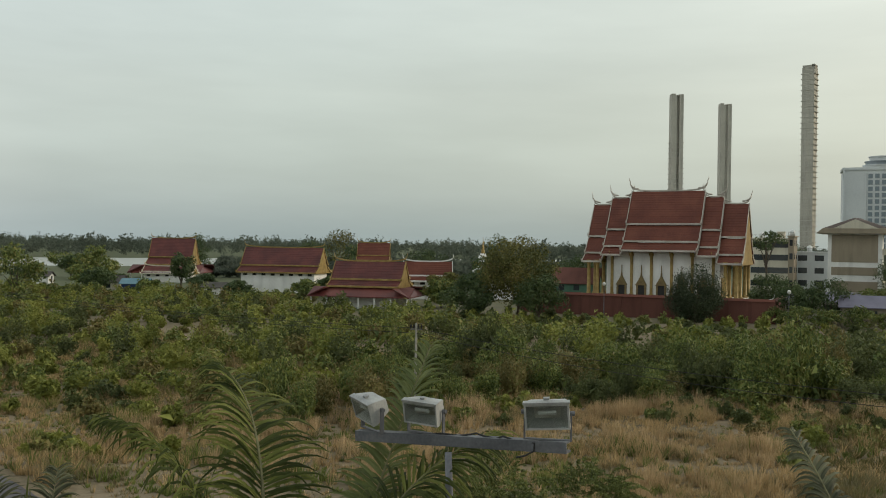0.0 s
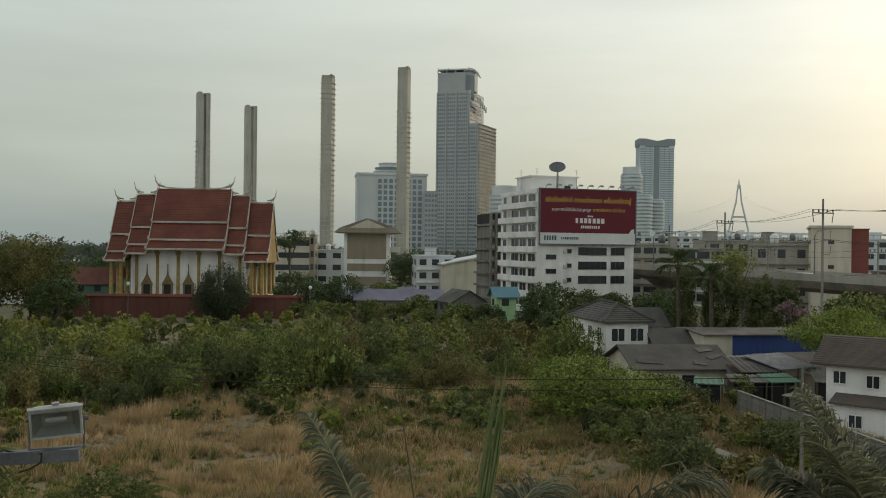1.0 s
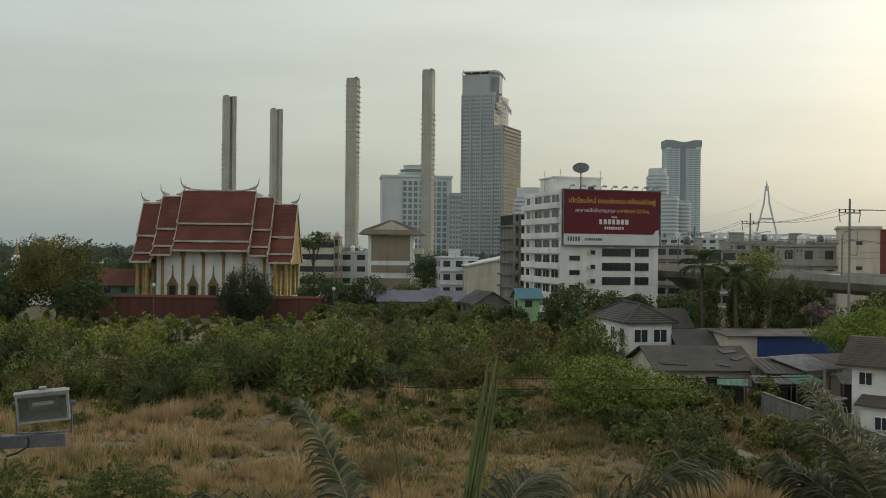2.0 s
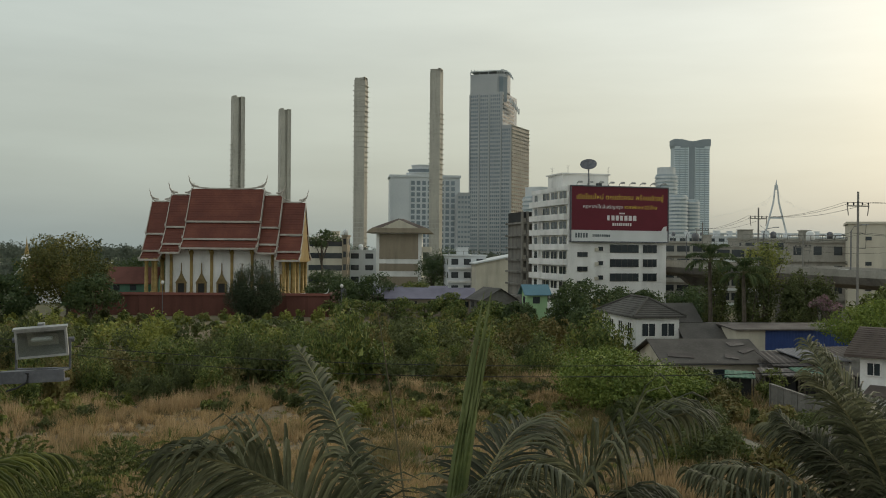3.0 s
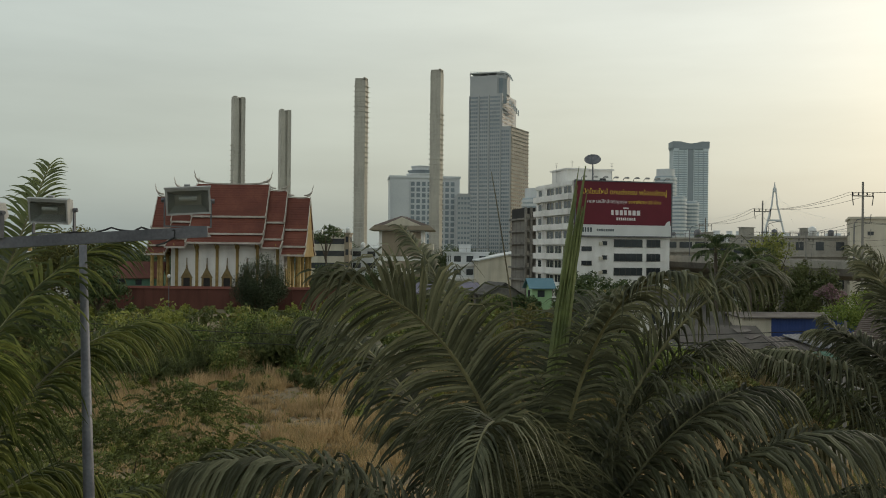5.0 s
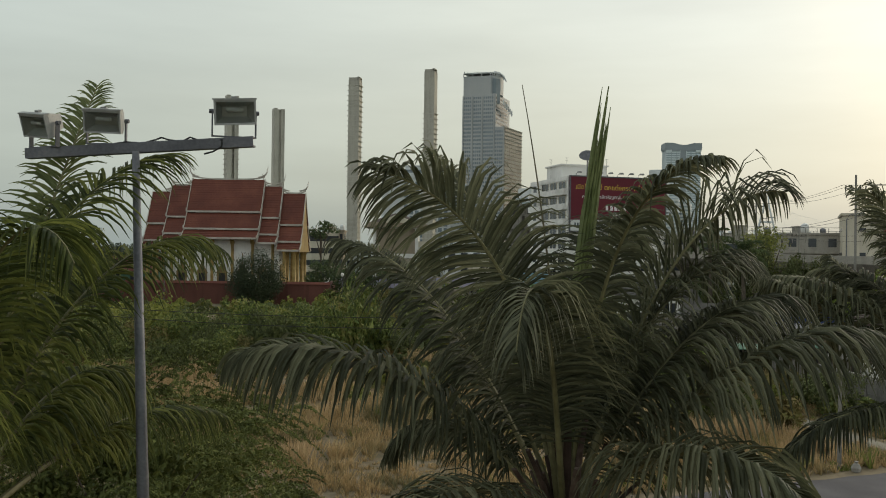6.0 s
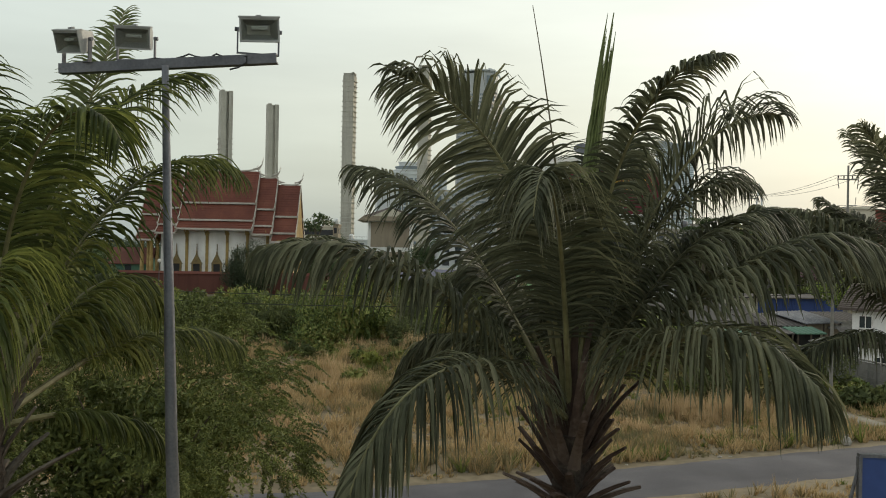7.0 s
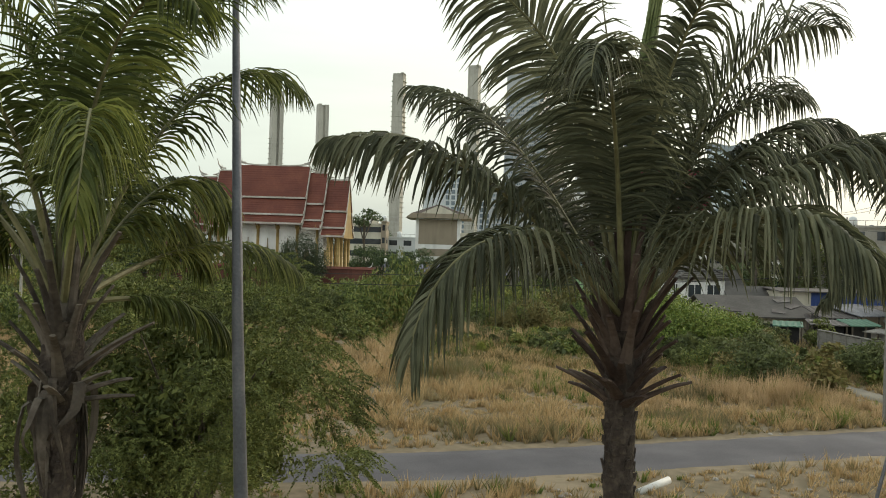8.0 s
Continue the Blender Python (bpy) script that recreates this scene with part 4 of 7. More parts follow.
for k in range(3):
    z = 7.0 + 2.48 * k
    framed_window(apt, pose(10.5, -0.02, z), 5.4, 1.25, 5)
    framed_window(apt, pose(15.4, -0.02, z), 2.6, 1.25, 3)
    framed_window(apt, pose(6.0, -0.02, z + 0.3), 0.85, 0.6, 1)
    framed_window(apt, pose(2.6, -0.02, z - 0.75), 1.85, 0.7, 2)
    s = Shape()
    s.box(4.9, -0.35, z + 0.2, 5.5, -0.02, z + 0.75)
    part("air_conditioner", s, M_CREAM, apt)
framed_window(apt, pose(10.5, -0.02, 3.2), 5.4, 1.6, 5)
# balconies down the left flank
for k in range(8):
    z = 1.9 + 2.6 * k
    s = Shape()
    s.box(-0.75, 0.3, z, 0.05, AD - 4.6, z + 1.05)
    s.box(-0.75, AD - 4.5, z, 0.05, AD - 0.2, z + 1.05)
    part("balcony", s, M_WHITE, apt)
    for y, w in ((2.3, 3.2), (6.2, 3.0), (10.0, 3.4)):
        s = Shape()
        s.box(-0.06, y - w / 2, z + 1.05, 0.04, y + w / 2, z + 2.35)
        b = part("window", s, M_GLASS, apt)
        for q in (-0.5, -0.02, 0.46):
            s = Shape()
            s.box(-0.1, y + q * w, z + 1.05, 0.04, y + q * w + 0.1, z + 2.35)
            part("mullion", s, M_CREAM, b)
    s = Shape()
    s.box(-0.06, AD - 3.6, z + 1.1, 0.04, AD - 1.2, z + 2.3)
    part("window", s, M_GLASS, apt)
    s = Shape()
    s.box(-0.7, AD - 4.6, z, 0.05, AD - 4.4, z + 2.6)
    part("divider", s, M_WHITE, apt)
s = Shape()
s.box(2.5, 8.5, AH, 11.5, 15.5, AH + 3.4)
s.box(2.2, 8.2, AH + 3.4, 11.8, 15.8, AH + 3.65)
part("roof_room", s, M_WHITE, apt)
framed_window(apt, pose(9.6, 8.48, AH + 1.0), 1.1, 0.9, 2)

bill = thing("billboard", pose(21.9, 155, 0, rz=15.6), "large maroon billboard with yellow and white lettering", "billboard")
s = Shape()
s.box(0.05, -0.62, 15.75, 18.7, -0.40, 23.2)
part("panel", s, M_BILL, bill)
s = Shape()
s.box(0.05, -0.62, 13.85, 18.7, -0.40, 15.73)
part("footer_panel", s, M_BILLWHITE, bill, "white footer strip")
s = Shape()
for x in (0.05, 18.5):
    s.box(x, -0.7, 13.7, x + 0.2, -0.38, 23.35)
s.box(0.05, -0.7, 23.2, 18.7, -0.38, 23.4)
s.box(0.05, -0.7, 13.65, 18.7, -0.38, 13.85)
part("frame", s, M_STEEL, bill)
s = Shape()
for k in range(8):
    s.box(0.8 + 2.45 * k, -0.40, 14.2, 0.95 + 2.45 * k, -0.02, 14.35)
    s.box(0.8 + 2.45 * k, -0.40, 22.2, 0.95 + 2.45 * k, -0.02, 22.35)
part("bracket", s, M_STEEL, bill)


def lettering(name, text, height, mat, parent, x, z, width, label=""):
    cu = bpy.data.curves.new(name, "FONT")
    cu.body, cu.size, cu.align_x, cu.extrude = text, height, "CENTER", 0.01
    cu.materials.append(mat)
    ob = new(name, cu)
    bpy.context.view_layer.update()
    wide = max(ob.dimensions.x, 0.01)
    ob.parent = parent
    ob.matrix_basis = pose(x, -0.64, z, 90, 0, 0) @ Matrix.Diagonal((width / wide, 1, 1, 1))
    return tagged(ob, label) if label else ob


lettering("headline", "เปิดโซนใหม่ ตกแต่งครบ พร้อมเข้าอยู่", 1.15, M_YELLOW, bill, 9.4, 21.05, 16.4, "yellow headline lettering")
lettering("subline", "คฤหาสน์ใกล้เจริญกรุง", 0.82, M_LETTER, bill, 6.1, 19.5, 7.4, "white lettering")
lettering("subline", "ราคาพิเศษ 22 ล้าน", 0.82, M_YELLOW, bill, 13.3, 19.5, 6.2, "yellow lettering")


def bars(name, parent, mat, x0, x1, z, h, gaps, label):
    rng = random.Random(int(x0 * 100 + z * 7))
    step = (x1 - x0) / gaps
    for k in range(gaps):
        s = Shape()
        s.box(x0 + k * step, -0.65, z, x0 + k * step + step * rng.uniform(0.55, 0.8), -0.61, z + h)
        part(name, s, mat, parent, label)


bars("name_mark", bill, M_LETTER, 6.9, 12.6, 17.45, 0.85, 7, "white bars of the emblem")
bars("name_mark", bill, M_LETTER, 9.2, 10.3, 18.55, 0.26, 3, "small white bars")
bars("name_mark", bill, M_LETTER, 7.9, 11.6, 16.55, 0.48, 9, "small white bars")
bars("number_mark", bill, M_GREYLETTER, 1.0, 3.4, 14.45, 0.8, 5, "grey bars")
bars("number_mark", bill, M_GREYLETTER, 4.2, 7.6, 14.6, 0.42, 10, "small grey bars")
s = Shape()
s.extrude([(17.1, 14.9), (18.3, 14.9), (18.3, 16.6), (17.7, 16.4), (17.1, 15.5)], -0.66, -0.61, lambda u, v, q: (u, q, v))
part("emblem", s, M_BILLWHITE, bill, "white emblem patch")


def board_lamp(k):
    t = thing("board_lamp", pose(21.9, 155, 0, rz=15.6) @ pose(1.4 + k * 1.98, -0.4, 23.35), "small floodlight on a bent arm above the billboard", "floodlight", "floodlights over the billboard")
    s = Shape()
    s.tube([(0, 0.2, 0), (0, 0.1, 0.35), (0, -0.5, 0.62), (0, -1.1, 0.55)], 0.05, 6)
    part("arm", s, M_STEEL, t)
    s = Shape()
    s.box(-0.34, -1.45, 0.4, 0.34, -1.0, 0.62)
    s.box(-0.26, -1.38, 0.62, 0.26, -1.08, 0.7)
    part("head", s, M_LAMPBODY, t)


for k in range(9):
    board_lamp(k)

dish = thing("satellite_dish", pose(26.2, 161, AH), "large grey mesh satellite dish on a roof post", "satellite dish")
s = Shape()
s.tube([(0, 0, 0), (0, 0, 4.6)], [0.14, 0.1], 8)
part("mast", s, M_STEEL, dish)
s = Shape()
prof = [(0.02 + 1.45 * k / 8, 0.42 * (k / 8) ** 2) for k in range(9)]
s.lathe(prof + [(r, z + 0.05) for r, z in reversed(prof)], 24)
part("reflector", s, M_STEEL, dish, at=pose(0, 0, 4.6, 42, -10, 0), smooth=True)
s = Shape()
for k in range(3):
    a = 2.1 * k
    s.tube([(1.2 * math.cos(a), 1.2 * math.sin(a), 0.3), (0, 0, 1.25)], 0.03, 5)
s.tube([(0, 0, 1.05), (0, 0, 1.35)], 0.1, 6)
part("feed", s, M_STEEL, dish, at=pose(0, 0, 4.6, 42, -10, 0))
for x, y, h in ((26.9, 164, 5.0), (30.6, 166, 4.8), (23.4, 167, 5.2), (20.6, 168, 4.8)):
    t = thing("roof_antenna", pose(x, y, AH), "thin television aerial on the flat roof", "antenna", "roof aerials")
    s = Shape()
    s.tube([(0, 0, 0), (0, 0, h)], 0.03, 5)
    part("mast", s, M_STEEL, t)
    for k in range(3):
        s = Shape()
        s.tube([(-0.32 + 0.06 * k, 0, h - 0.3 * k), (0.32 - 0.06 * k, 0, h - 0.3 * k)], 0.014, 4)
        part("rod", s, M_STEEL, t)

# unfinished grey block beside it
t = thing("unfinished_block", pose(16.6, 186.8, 0, rz=12), "bare grey concrete block with open dark storeys", "building")
for k in range(8):
    s = Shape()
    s.box(0, 0, 2.55 * k - 0.2, 5, 12, 2.55 * k + 0.2)
    part("floor_slab", s, M_DARKCONC, t)
    for x in (0.0, 1.15, 2.3, 3.45, 4.6):
        s = Shape()
        s.box(x, -0.25, 2.55 * k + 0.2, x + 0.4, 0.5, 2.55 * (k + 1) - 0.2)
        part("pillar", s, M_DARKCONC, t)
    s = Shape()
    s.box(0.6, 1.6, 2.55 * k + 0.2, 4.6, 11.8, 2.55 * (k + 1) - 0.2)
    # top storey's back wall is near-black in place of shade
    part("back_wall", s, M_DARK if k == 7 else M_DARKCONC, t)
    for x in (0.45, 2.75, 3.9):
        s = Shape()
        s.box(x, 0.15, 2.55 * k + 0.2, x + 0.65, 0.3, 2.55 * k + 1.0)
        part("balustrade", s, M_CONC, t)


def plain_block(x, y, turn, w, d, h, floors, cols, wall, label, name="building", roof=None, band=None, fw=0.55, fh=0.45, clutter=True):
    t = thing(name, pose(x, y, 0, rz=turn), label, "building")
    s = Shape()
    s.box(0, 0, -0.3, w, d, h)
    part("wall", s, wall, t)
    s = Shape()
    s.box(-0.3, -0.3, h, w + 0.3, d + 0.3, h + 0.4)
    part("roof", s, roof or wall, t)
    fz, fx = h / floors, w / cols
    me = box_mesh("window", fx * fw, 0.12, fz * fh, M_GLASS)
    for j in range(floors):
        for i in range(cols):
            part("window", me, M_GLASS, t, at=pose(fx * (i + 0.5), -0.01, fz * (j + 0.35)))
        if band:
            s = Shape()
            s.box(-0.2, -0.55, fz * j, w + 0.2, 0, fz * j + 0.55)
            part("balcony_band", s, band, t)
    ny = max(1, int(d / 4))
    me = box_mesh("window", 0.12, 1.6, fz * fh, M_GLASS)
    for j in range(floors):
        for i in range(ny):
            for xx in (0, w):
                part("window", me, M_GLASS, t, at=pose(xx, d * (i + 0.5) / ny, fz * (j + 0.35)))
    # stair heads, water tanks and railings on the flat roof
    rr = random.Random(int(abs(x) * 7 + y))
    for k in range(max(1, int(w / 6)) if clutter else 0):
        px = w * (k + rr.uniform(0.2, 0.8)) / max(1, int(w / 6))
        s = Shape()
        if rr.random() < 0.5:
            a, b = rr.uniform(0.9, 1.7), rr.uniform(1.6, 2.8)
            s.box(px - a, d * 0.3, h + 0.4, px + a, d * 0.3 + 2.6, h + 0.4 + b)
            s.box(px - a - 0.25, d * 0.3 - 0.25, h + 0.4 + b, px + a + 0.25, d * 0.3 + 2.85, h + 0.55 + b)
            part("stair_head", s, wall, t)
        else:
            s.lathe([(0.1, h + 0.4), (0.75, h + 0.45), (0.78, h + 1.9), (0.5, h + 2.15), (0.12, h + 2.3)], 12, px, d * 0.3)
            part("water_tank", s, M_STEEL if k % 2 else M_BILLWHITE, t, "round rooftop water tank", smooth=True)
    if not clutter:
        return t
    s = Shape()
    for k in range(int(w / 2) + 1):
        s.box(2 * k - 0.05, -0.2, h + 0.4, 2 * k + 0.05, -0.1, h + 1.35)
    s.box(0, -0.2, h + 1.27, w, -0.1, h + 1.35)
    part("railing", s, M_DARKCONC, t)
    return t


# tan stair block with a shallow hipped roof
t = thing("school_block", pose(-18.6, 260, 0), "tan and cream block with a shallow brown hipped roof", "building")
s = Shape()
s.box(0, 0, -0.3, 13.0, 16, 16.9)
part("wall", s, M_WHITE, t)
for z0, z1 in ((9.4, 16.6), (6.0, 8.1), (1.6, 4.4)):
    s = Shape()
    s.box(0.9, -0.1, z0, 12.0, 0.05, z1)
    part("panel", s, M_TAN, t, "tan rendered panel")
s = Shape()
s.extrude([(-2.8, 16.9), (16.2, 16.9), (14.5, 18.3), (-1.1, 18.3)], -2.4, 18, lambda u, v, q: (u, q, v))
part("eave", s, M_TAN, t)
s = Shape()
s.add([(-1.1, -2.0, 18.3), (14.5, -2.0, 18.3), (14.5, 17.5, 18.3), (-1.1, 17.5, 18.3), (6.0, 5, 21.2), (7.4, 10, 21.2)], [(0, 1, 4), (1, 2, 5, 4), (2, 3, 5), (3, 0, 4, 5), (0, 3, 2, 1)])
part("roof", s, M_BROWNROOF, t)
s = Shape()
s.extrude([(1.4, 18.2), (12.2, 18.2), (6.7, 20.6)], -2.5, -1.9, lambda u, v, q: (u, q, v))
part("gable_panel", s, M_CREAM, t)
for k in range(3):
    s = Shape()
    s.box(13.0, 1.0, 2.6 + 4.4 * k, 15.6, 15, 4.2 + 4.4 * k)
    part("balcony", s, M_CREAM, t)
s = Shape()
s.box(-8, -7, 0, 22, -4, 1.6)
s.extrude([(-8.4, 1.6), (22.4, 1.6), (22.4, 1.8), (-8.4, 1.8)], -8.0, -3.6, lambda u, v, q: (u, q, v))
t = solid("roof_shelter", s, M_LILAC, "long low shelter with a lilac-blue sheet roof", "shelter", at=pose(-14, 235, 0))

plain_block(-43, 290, 0, 12, 10, 15.5, 4, 1, M_CREAM, "cream school block with dark horizontal windows", fw=0.9)
plain_block(-31, 300, 0, 24, 10, 11.5, 3, 5, M_TOWERLIGHT, "low pale workshop behind the trees")
plain_block(-31.5, 288, 0, 1.6, 9, 16.2, 4, 1, M_TAN, "narrow tan stair core")
plain_block(2, 240, 6, 10, 12, 10.5, 3, 3, M_TOWERLIGHT, "small white building with balconies", band=M_WHITE)
t = thing("workshop", pose(9, 232, 0, rz=6), "pale workshop with a long sloping sheet roof", "building")
s = Shape()
s.extrude([(0, -0.2), (16, -0.2), (16, 11.8), (0, 8.6)], 0, 14, lambda u, v, q: (u, q, v))
part("wall", s, M_CREAM, t)
s = Shape()
s.extrude([(-0.6, 8.5), (16.6, 11.95), (16.6, 12.3), (-0.6, 8.85)], -0.6, 14.6, lambda u, v, q: (u, q, v))
part("roof", s, M_TOWERLIGHT, t)
small_house(15.9, 152, 10, 3.5, 3.3, 5.3, 6.5, M_BLUEROOF, M_GREENWALL, "small pale green house with a blue sheet roof")
small_house(-2, 172, 5, 16, 8, 3.4, 5.0, M_LILAC, M_TAN, "low house with a lilac sheet roof")
small_house(9.5, 165, -70, 7, 6, 3.6, 5.4, M_GREYROOF, M_DARKCONC, "low house with a dark gable")
small_house(-10, 185, 0, 22, 8, 3.4, 4.8, M_LILAC, M_CREAM, "long low shed with a lilac sheet roof")

# hipped white house with a grey tiled roof
hs = thing("house", pose(20.8, 95, 0, rz=10.7), "two-storey white house with a grey hipped tile roof", "house")
s = Shape()
s.box(0, 0, -0.3, 4.8, 10, 5.5)
part("wall", s, M_WHITE, hs)
HR = [(-0.55, -0.55, 5.35), (5.35, -0.55, 5.35), (5.35, 10.5, 5.35), (-0.55, 10.5, 5.35), (2.4, 2.6, 7.1), (2.4, 7.4, 7.1)]
for k, f in enumerate(((0, 1, 4), (1, 2, 5, 4), (2, 3, 5), (3, 0, 4, 5))):
    pts = [Vector(HR[i]) for i in f]
    lo, hi = pts[:2], pts[2:]
    if len(hi) == 1:
        hi = [hi[0], hi[0]]
    s = Shape()
    rows = 9
    edges = []
    for r in range(rows + 1):
        a = r / rows
        l, q = lo[0].lerp(hi[1], a), lo[1].lerp(hi[0], a)
        if r:
            edges.append((l, q))
        if r < rows:
            edges.append((l + Vector((0, 0, 0.07)), q + Vector((0, 0, 0.07))))
    drop = Vector((0, 0, 0.14))
    edges += [(hi[1] - drop, hi[0] - drop), (lo[0] - drop, lo[1] - drop)]
    m = len(edges)
    s.add([tuple(p) for ed in edges for p in ed], [(2 * i, 2 * i + 1, 2 * ((i + 1) % m) + 1, 2 * ((i + 1) % m)) for i in range(m)])
    part("roof", s, M_GREYROOF, hs)
for a, b in ((0, 4), (1, 4), (2, 5), (3, 5), (4, 5)):
    s = Shape()
    s.tube([tuple(Vector(HR[a]) + Vector((0, 0, 0.1))), tuple(Vector(HR[b]) + Vector((0, 0, 0.1)))], 0.13, 6)
    part("ridge_tile", s, M_GREYROOF, hs)
for x in (1.35, 3.5):
    framed_window(hs, pose(x, -0.02, 3.3), 1.5, 1.3, 2, frame_mat=M_WHITE)
    framed_window(hs, pose(x, -0.02, 0.7), 1.5, 1.3, 2, frame_mat=M_WHITE)
for y in (1.6, 4.2, 6.8, 8.9):
    framed_window(hs, pose(-0.02, y, 3.3, rz=-90), 1.1, 1.3, 2, frame_mat=M_WHITE)
small_house(27.0, 106, 10, 4.5, 4.5, 4.6, 6.2, M_GREYROOF, M_CREAM, "grey-roofed house half hidden behind the white one")
small_house(28.2, 97, 5, 4.5, 4, 3.4, 4.6, M_GREYROOF, M_WHITE, "small grey-roofed building beside the house")

# huddle of low roofs
low_house = small_house(24.6, 85.6, 3, 8.6, 9.0, 2.5, 4.0, M_GREYROOF, M_CREAM, "low house with a broad dark grey roof", over=0.6)

# loose sheets and scraps lying on its roof
for u, v, w, d, turn in ((3.1, -1.2, 1.5, 0.9, 14), (3.6, -2.6, 1.6, 0.7, 35), (-2.8, -3.6, 2.3, 0.9, -8), (1.8, -3.9, 1.2, 0.8, -18)):
    scrap = Shape()
    scrap.box(-w / 2, -d / 2, 0, w / 2, d / 2, 0.05)
    part("patch_sheet", scrap, M_RUST, low_house, "rusty loose sheet", at=pose(u, v, 4.0 - abs(v) / 3 + 0.03, 18.4, 0, 0) @ pose(0, 0, 0, rz=turn))


def sheet_shed(x, y, turn, w, d, z0, z1, mat, label, wall=M_DARK):
    t = thing("shed", pose(x, y, 0, rz=turn), label, "shed", "huddle of sheet-roofed sheds")
    s = Shape()
    n = int(w / 0.24)
    wave = [(w * k / n, 0.05 if k % 2 else 0.0) for k in range(n + 1)]
    s.extrude(wave + [(w, -0.06), (0, -0.06)], 0, 1, lambda u, h, q: (u, q * d, z0 + (z1 - z0) * q + h))
    part("roof", s, mat, t)
    s = Shape()
    s.box(0.3, 0.5, -0.3, w - 0.3, d - 0.3, min(z0, z1) - 0.1)
    # default near-black box stands for the shade under the roof
    part("wall", s, wall, t)
    post = box_mesh("post", 0.12, 0.12, min(z0, z1), M_BARK)
    for px in (0.15, w / 2, w - 0.15):
        part("post", post, M_BARK, t, at=pose(px, 0.15, 0))
    return t


sheet_shed(28.5, 76.6, 2, 3.4, 4.2, 2.6, 3.4, M_RUST, "shed with a dull grey corrugated roof", M_RUST)
sheet_shed(32.0, 76.8, 28, 4.8, 4.2, 2.8, 3.6, M_STEEL, "shed with pale weathered roof sheets", M_TAN)
sheet_shed(29.8, 73.4, 12, 2.8, 2.2, 2.2, 2.6, M_TARP, "small shelter under a green tarpaulin")
sheet_shed(26.6, 73.8, -8, 3.0, 2.4, 2.2, 2.5, M_RUST, "lean-to shed with rusty corrugated roof sheets")
sheet_shed(23.6, 74.2, -18, 2.4, 1.8, 2.0, 2.3, M_TARP, "small shelter under a green tarpaulin")
sheet_shed(33.4, 73.2, -14, 2.6, 2.4, 2.3, 2.7, M_RUST, "low shed patched with rusty sheets")
sheet_shed(35.8, 81.0, 14, 4.6, 3.6, 2.7, 3.4, M_RUST, "low shed patched with rusty sheets")
huddle = random.Random(14)
for x, y, w, d, mat, label in ((30.6, 84.6, 3.6, 3.0, M_DARKCONC, "lean-to with a stained grey sheet roof"), (33.6, 86.2, 3.2, 2.6, M_RUST, "low shed patched with rusty sheets"), (31.4, 81.4, 2.6, 2.2, M_STEEL, "small shelter with a bent tin roof"),
                              (29.2, 79.4, 2.4, 1.8, M_GREYROOF, "small dark-roofed shelter among sheds"), (34.6, 78.4, 2.6, 2.2, M_DARKCONC, "lean-to with a stained grey sheet roof"), (31.0, 78.9, 1.9, 1.6, M_TARP, "small shelter under a green tarpaulin"),
                              (36.6, 85.4, 3.0, 2.8, M_GREYROOF, "small dark-roofed shelter among sheds"), (28.0, 78.4, 1.8, 2.0, M_RUST, "lean-to shed with rusty corrugated roof sheets")):
    low = huddle.uniform(2.1, 2.7)
    sheet_shed(x, y, huddle.uniform(-24, 24), w, d, low, low + huddle.uniform(0.2, 0.7), mat, label, huddle.choice((M_DARK, M_RUST, M_TAN)))
sheet_shed(27.8, 66.6, -70, 2.6, 1.4, 2.3, 2.5, M_DARKCONC, "grey walled lean-to behind the fence", M_DARKCONC)

t = thing("blue_warehouse", pose(30.4, 92.5, 0, rz=4), "low warehouse with a blue sheet-metal wall", "warehouse")
s = Shape()
s.box(0, 0, -0.3, 3.1, 8, 4.25)
s.box(3.1, 0.3, -0.3, 12.4, 8, 4.25)
part("wall", s, M_CREAM, t)
s = Shape()
s.box(3.1, -0.05, 1.0, 12.4, 0.29, 4.25)
part("blue_cladding", s, M_BLUESHEET, t, "ribbed blue cladding")
rib = box_mesh("rib", 0.06, 0.06, 3.2, M_BLUESHEET)
for k in range(29):
    part("rib", rib, M_BLUESHEET, t, at=pose(3.25 + k * 0.32, -0.07, 1.02))
s = Shape()
s.extrude([(-0.5, 4.25), (4.0, 4.45), (8.5, 4.25), (8.5, 4.36), (4.0, 4.56), (-0.5, 4.36)], -0.4, 12.9, lambda u, v, q: (q, u, v))
part("roof", s, M_RUST, t)

# concrete panel fence
FA, FB = Vector((25.8, 69.8)), Vector((27.4, 50.0))
fu = (FB - FA).normalized()
fence = thing("concrete_fence", pose(FA.x, FA.y, 0, rz=math.degrees(math.atan2(fu.y, fu.x))), "grey precast concrete panel fence with posts", "fence")
n = int((FB - FA).length / 2.2)
fp = box_mesh("post", 0.18, 0.2, 2.1, M_DARKCONC)
panel = Shape()
for k in range(4):
    panel.box(0.09, -0.04, 0.1 + 0.47 * k, 2.11, 0.04, 0.1 + 0.47 * k + 0.455)
panel_me = mesh_of("panel", panel, M_DARKCONC)
cap = Shape()
cap.box(-0.05, -0.13, 2.0, 2.25, 0.13, 2.08)
cap_me = mesh_of("coping", cap, M_DARKCONC)
for k in range(n):
    part("post", fp, M_DARKCONC, fence, at=pose(2.2 * k, 0, 0))
    part("panel", panel_me, M_DARKCONC, fence, at=pose(2.2 * k, 0, 0))
    part("coping", cap_me, M_DARKCONC, fence, at=pose(2.2 * k, 0, 0.03))

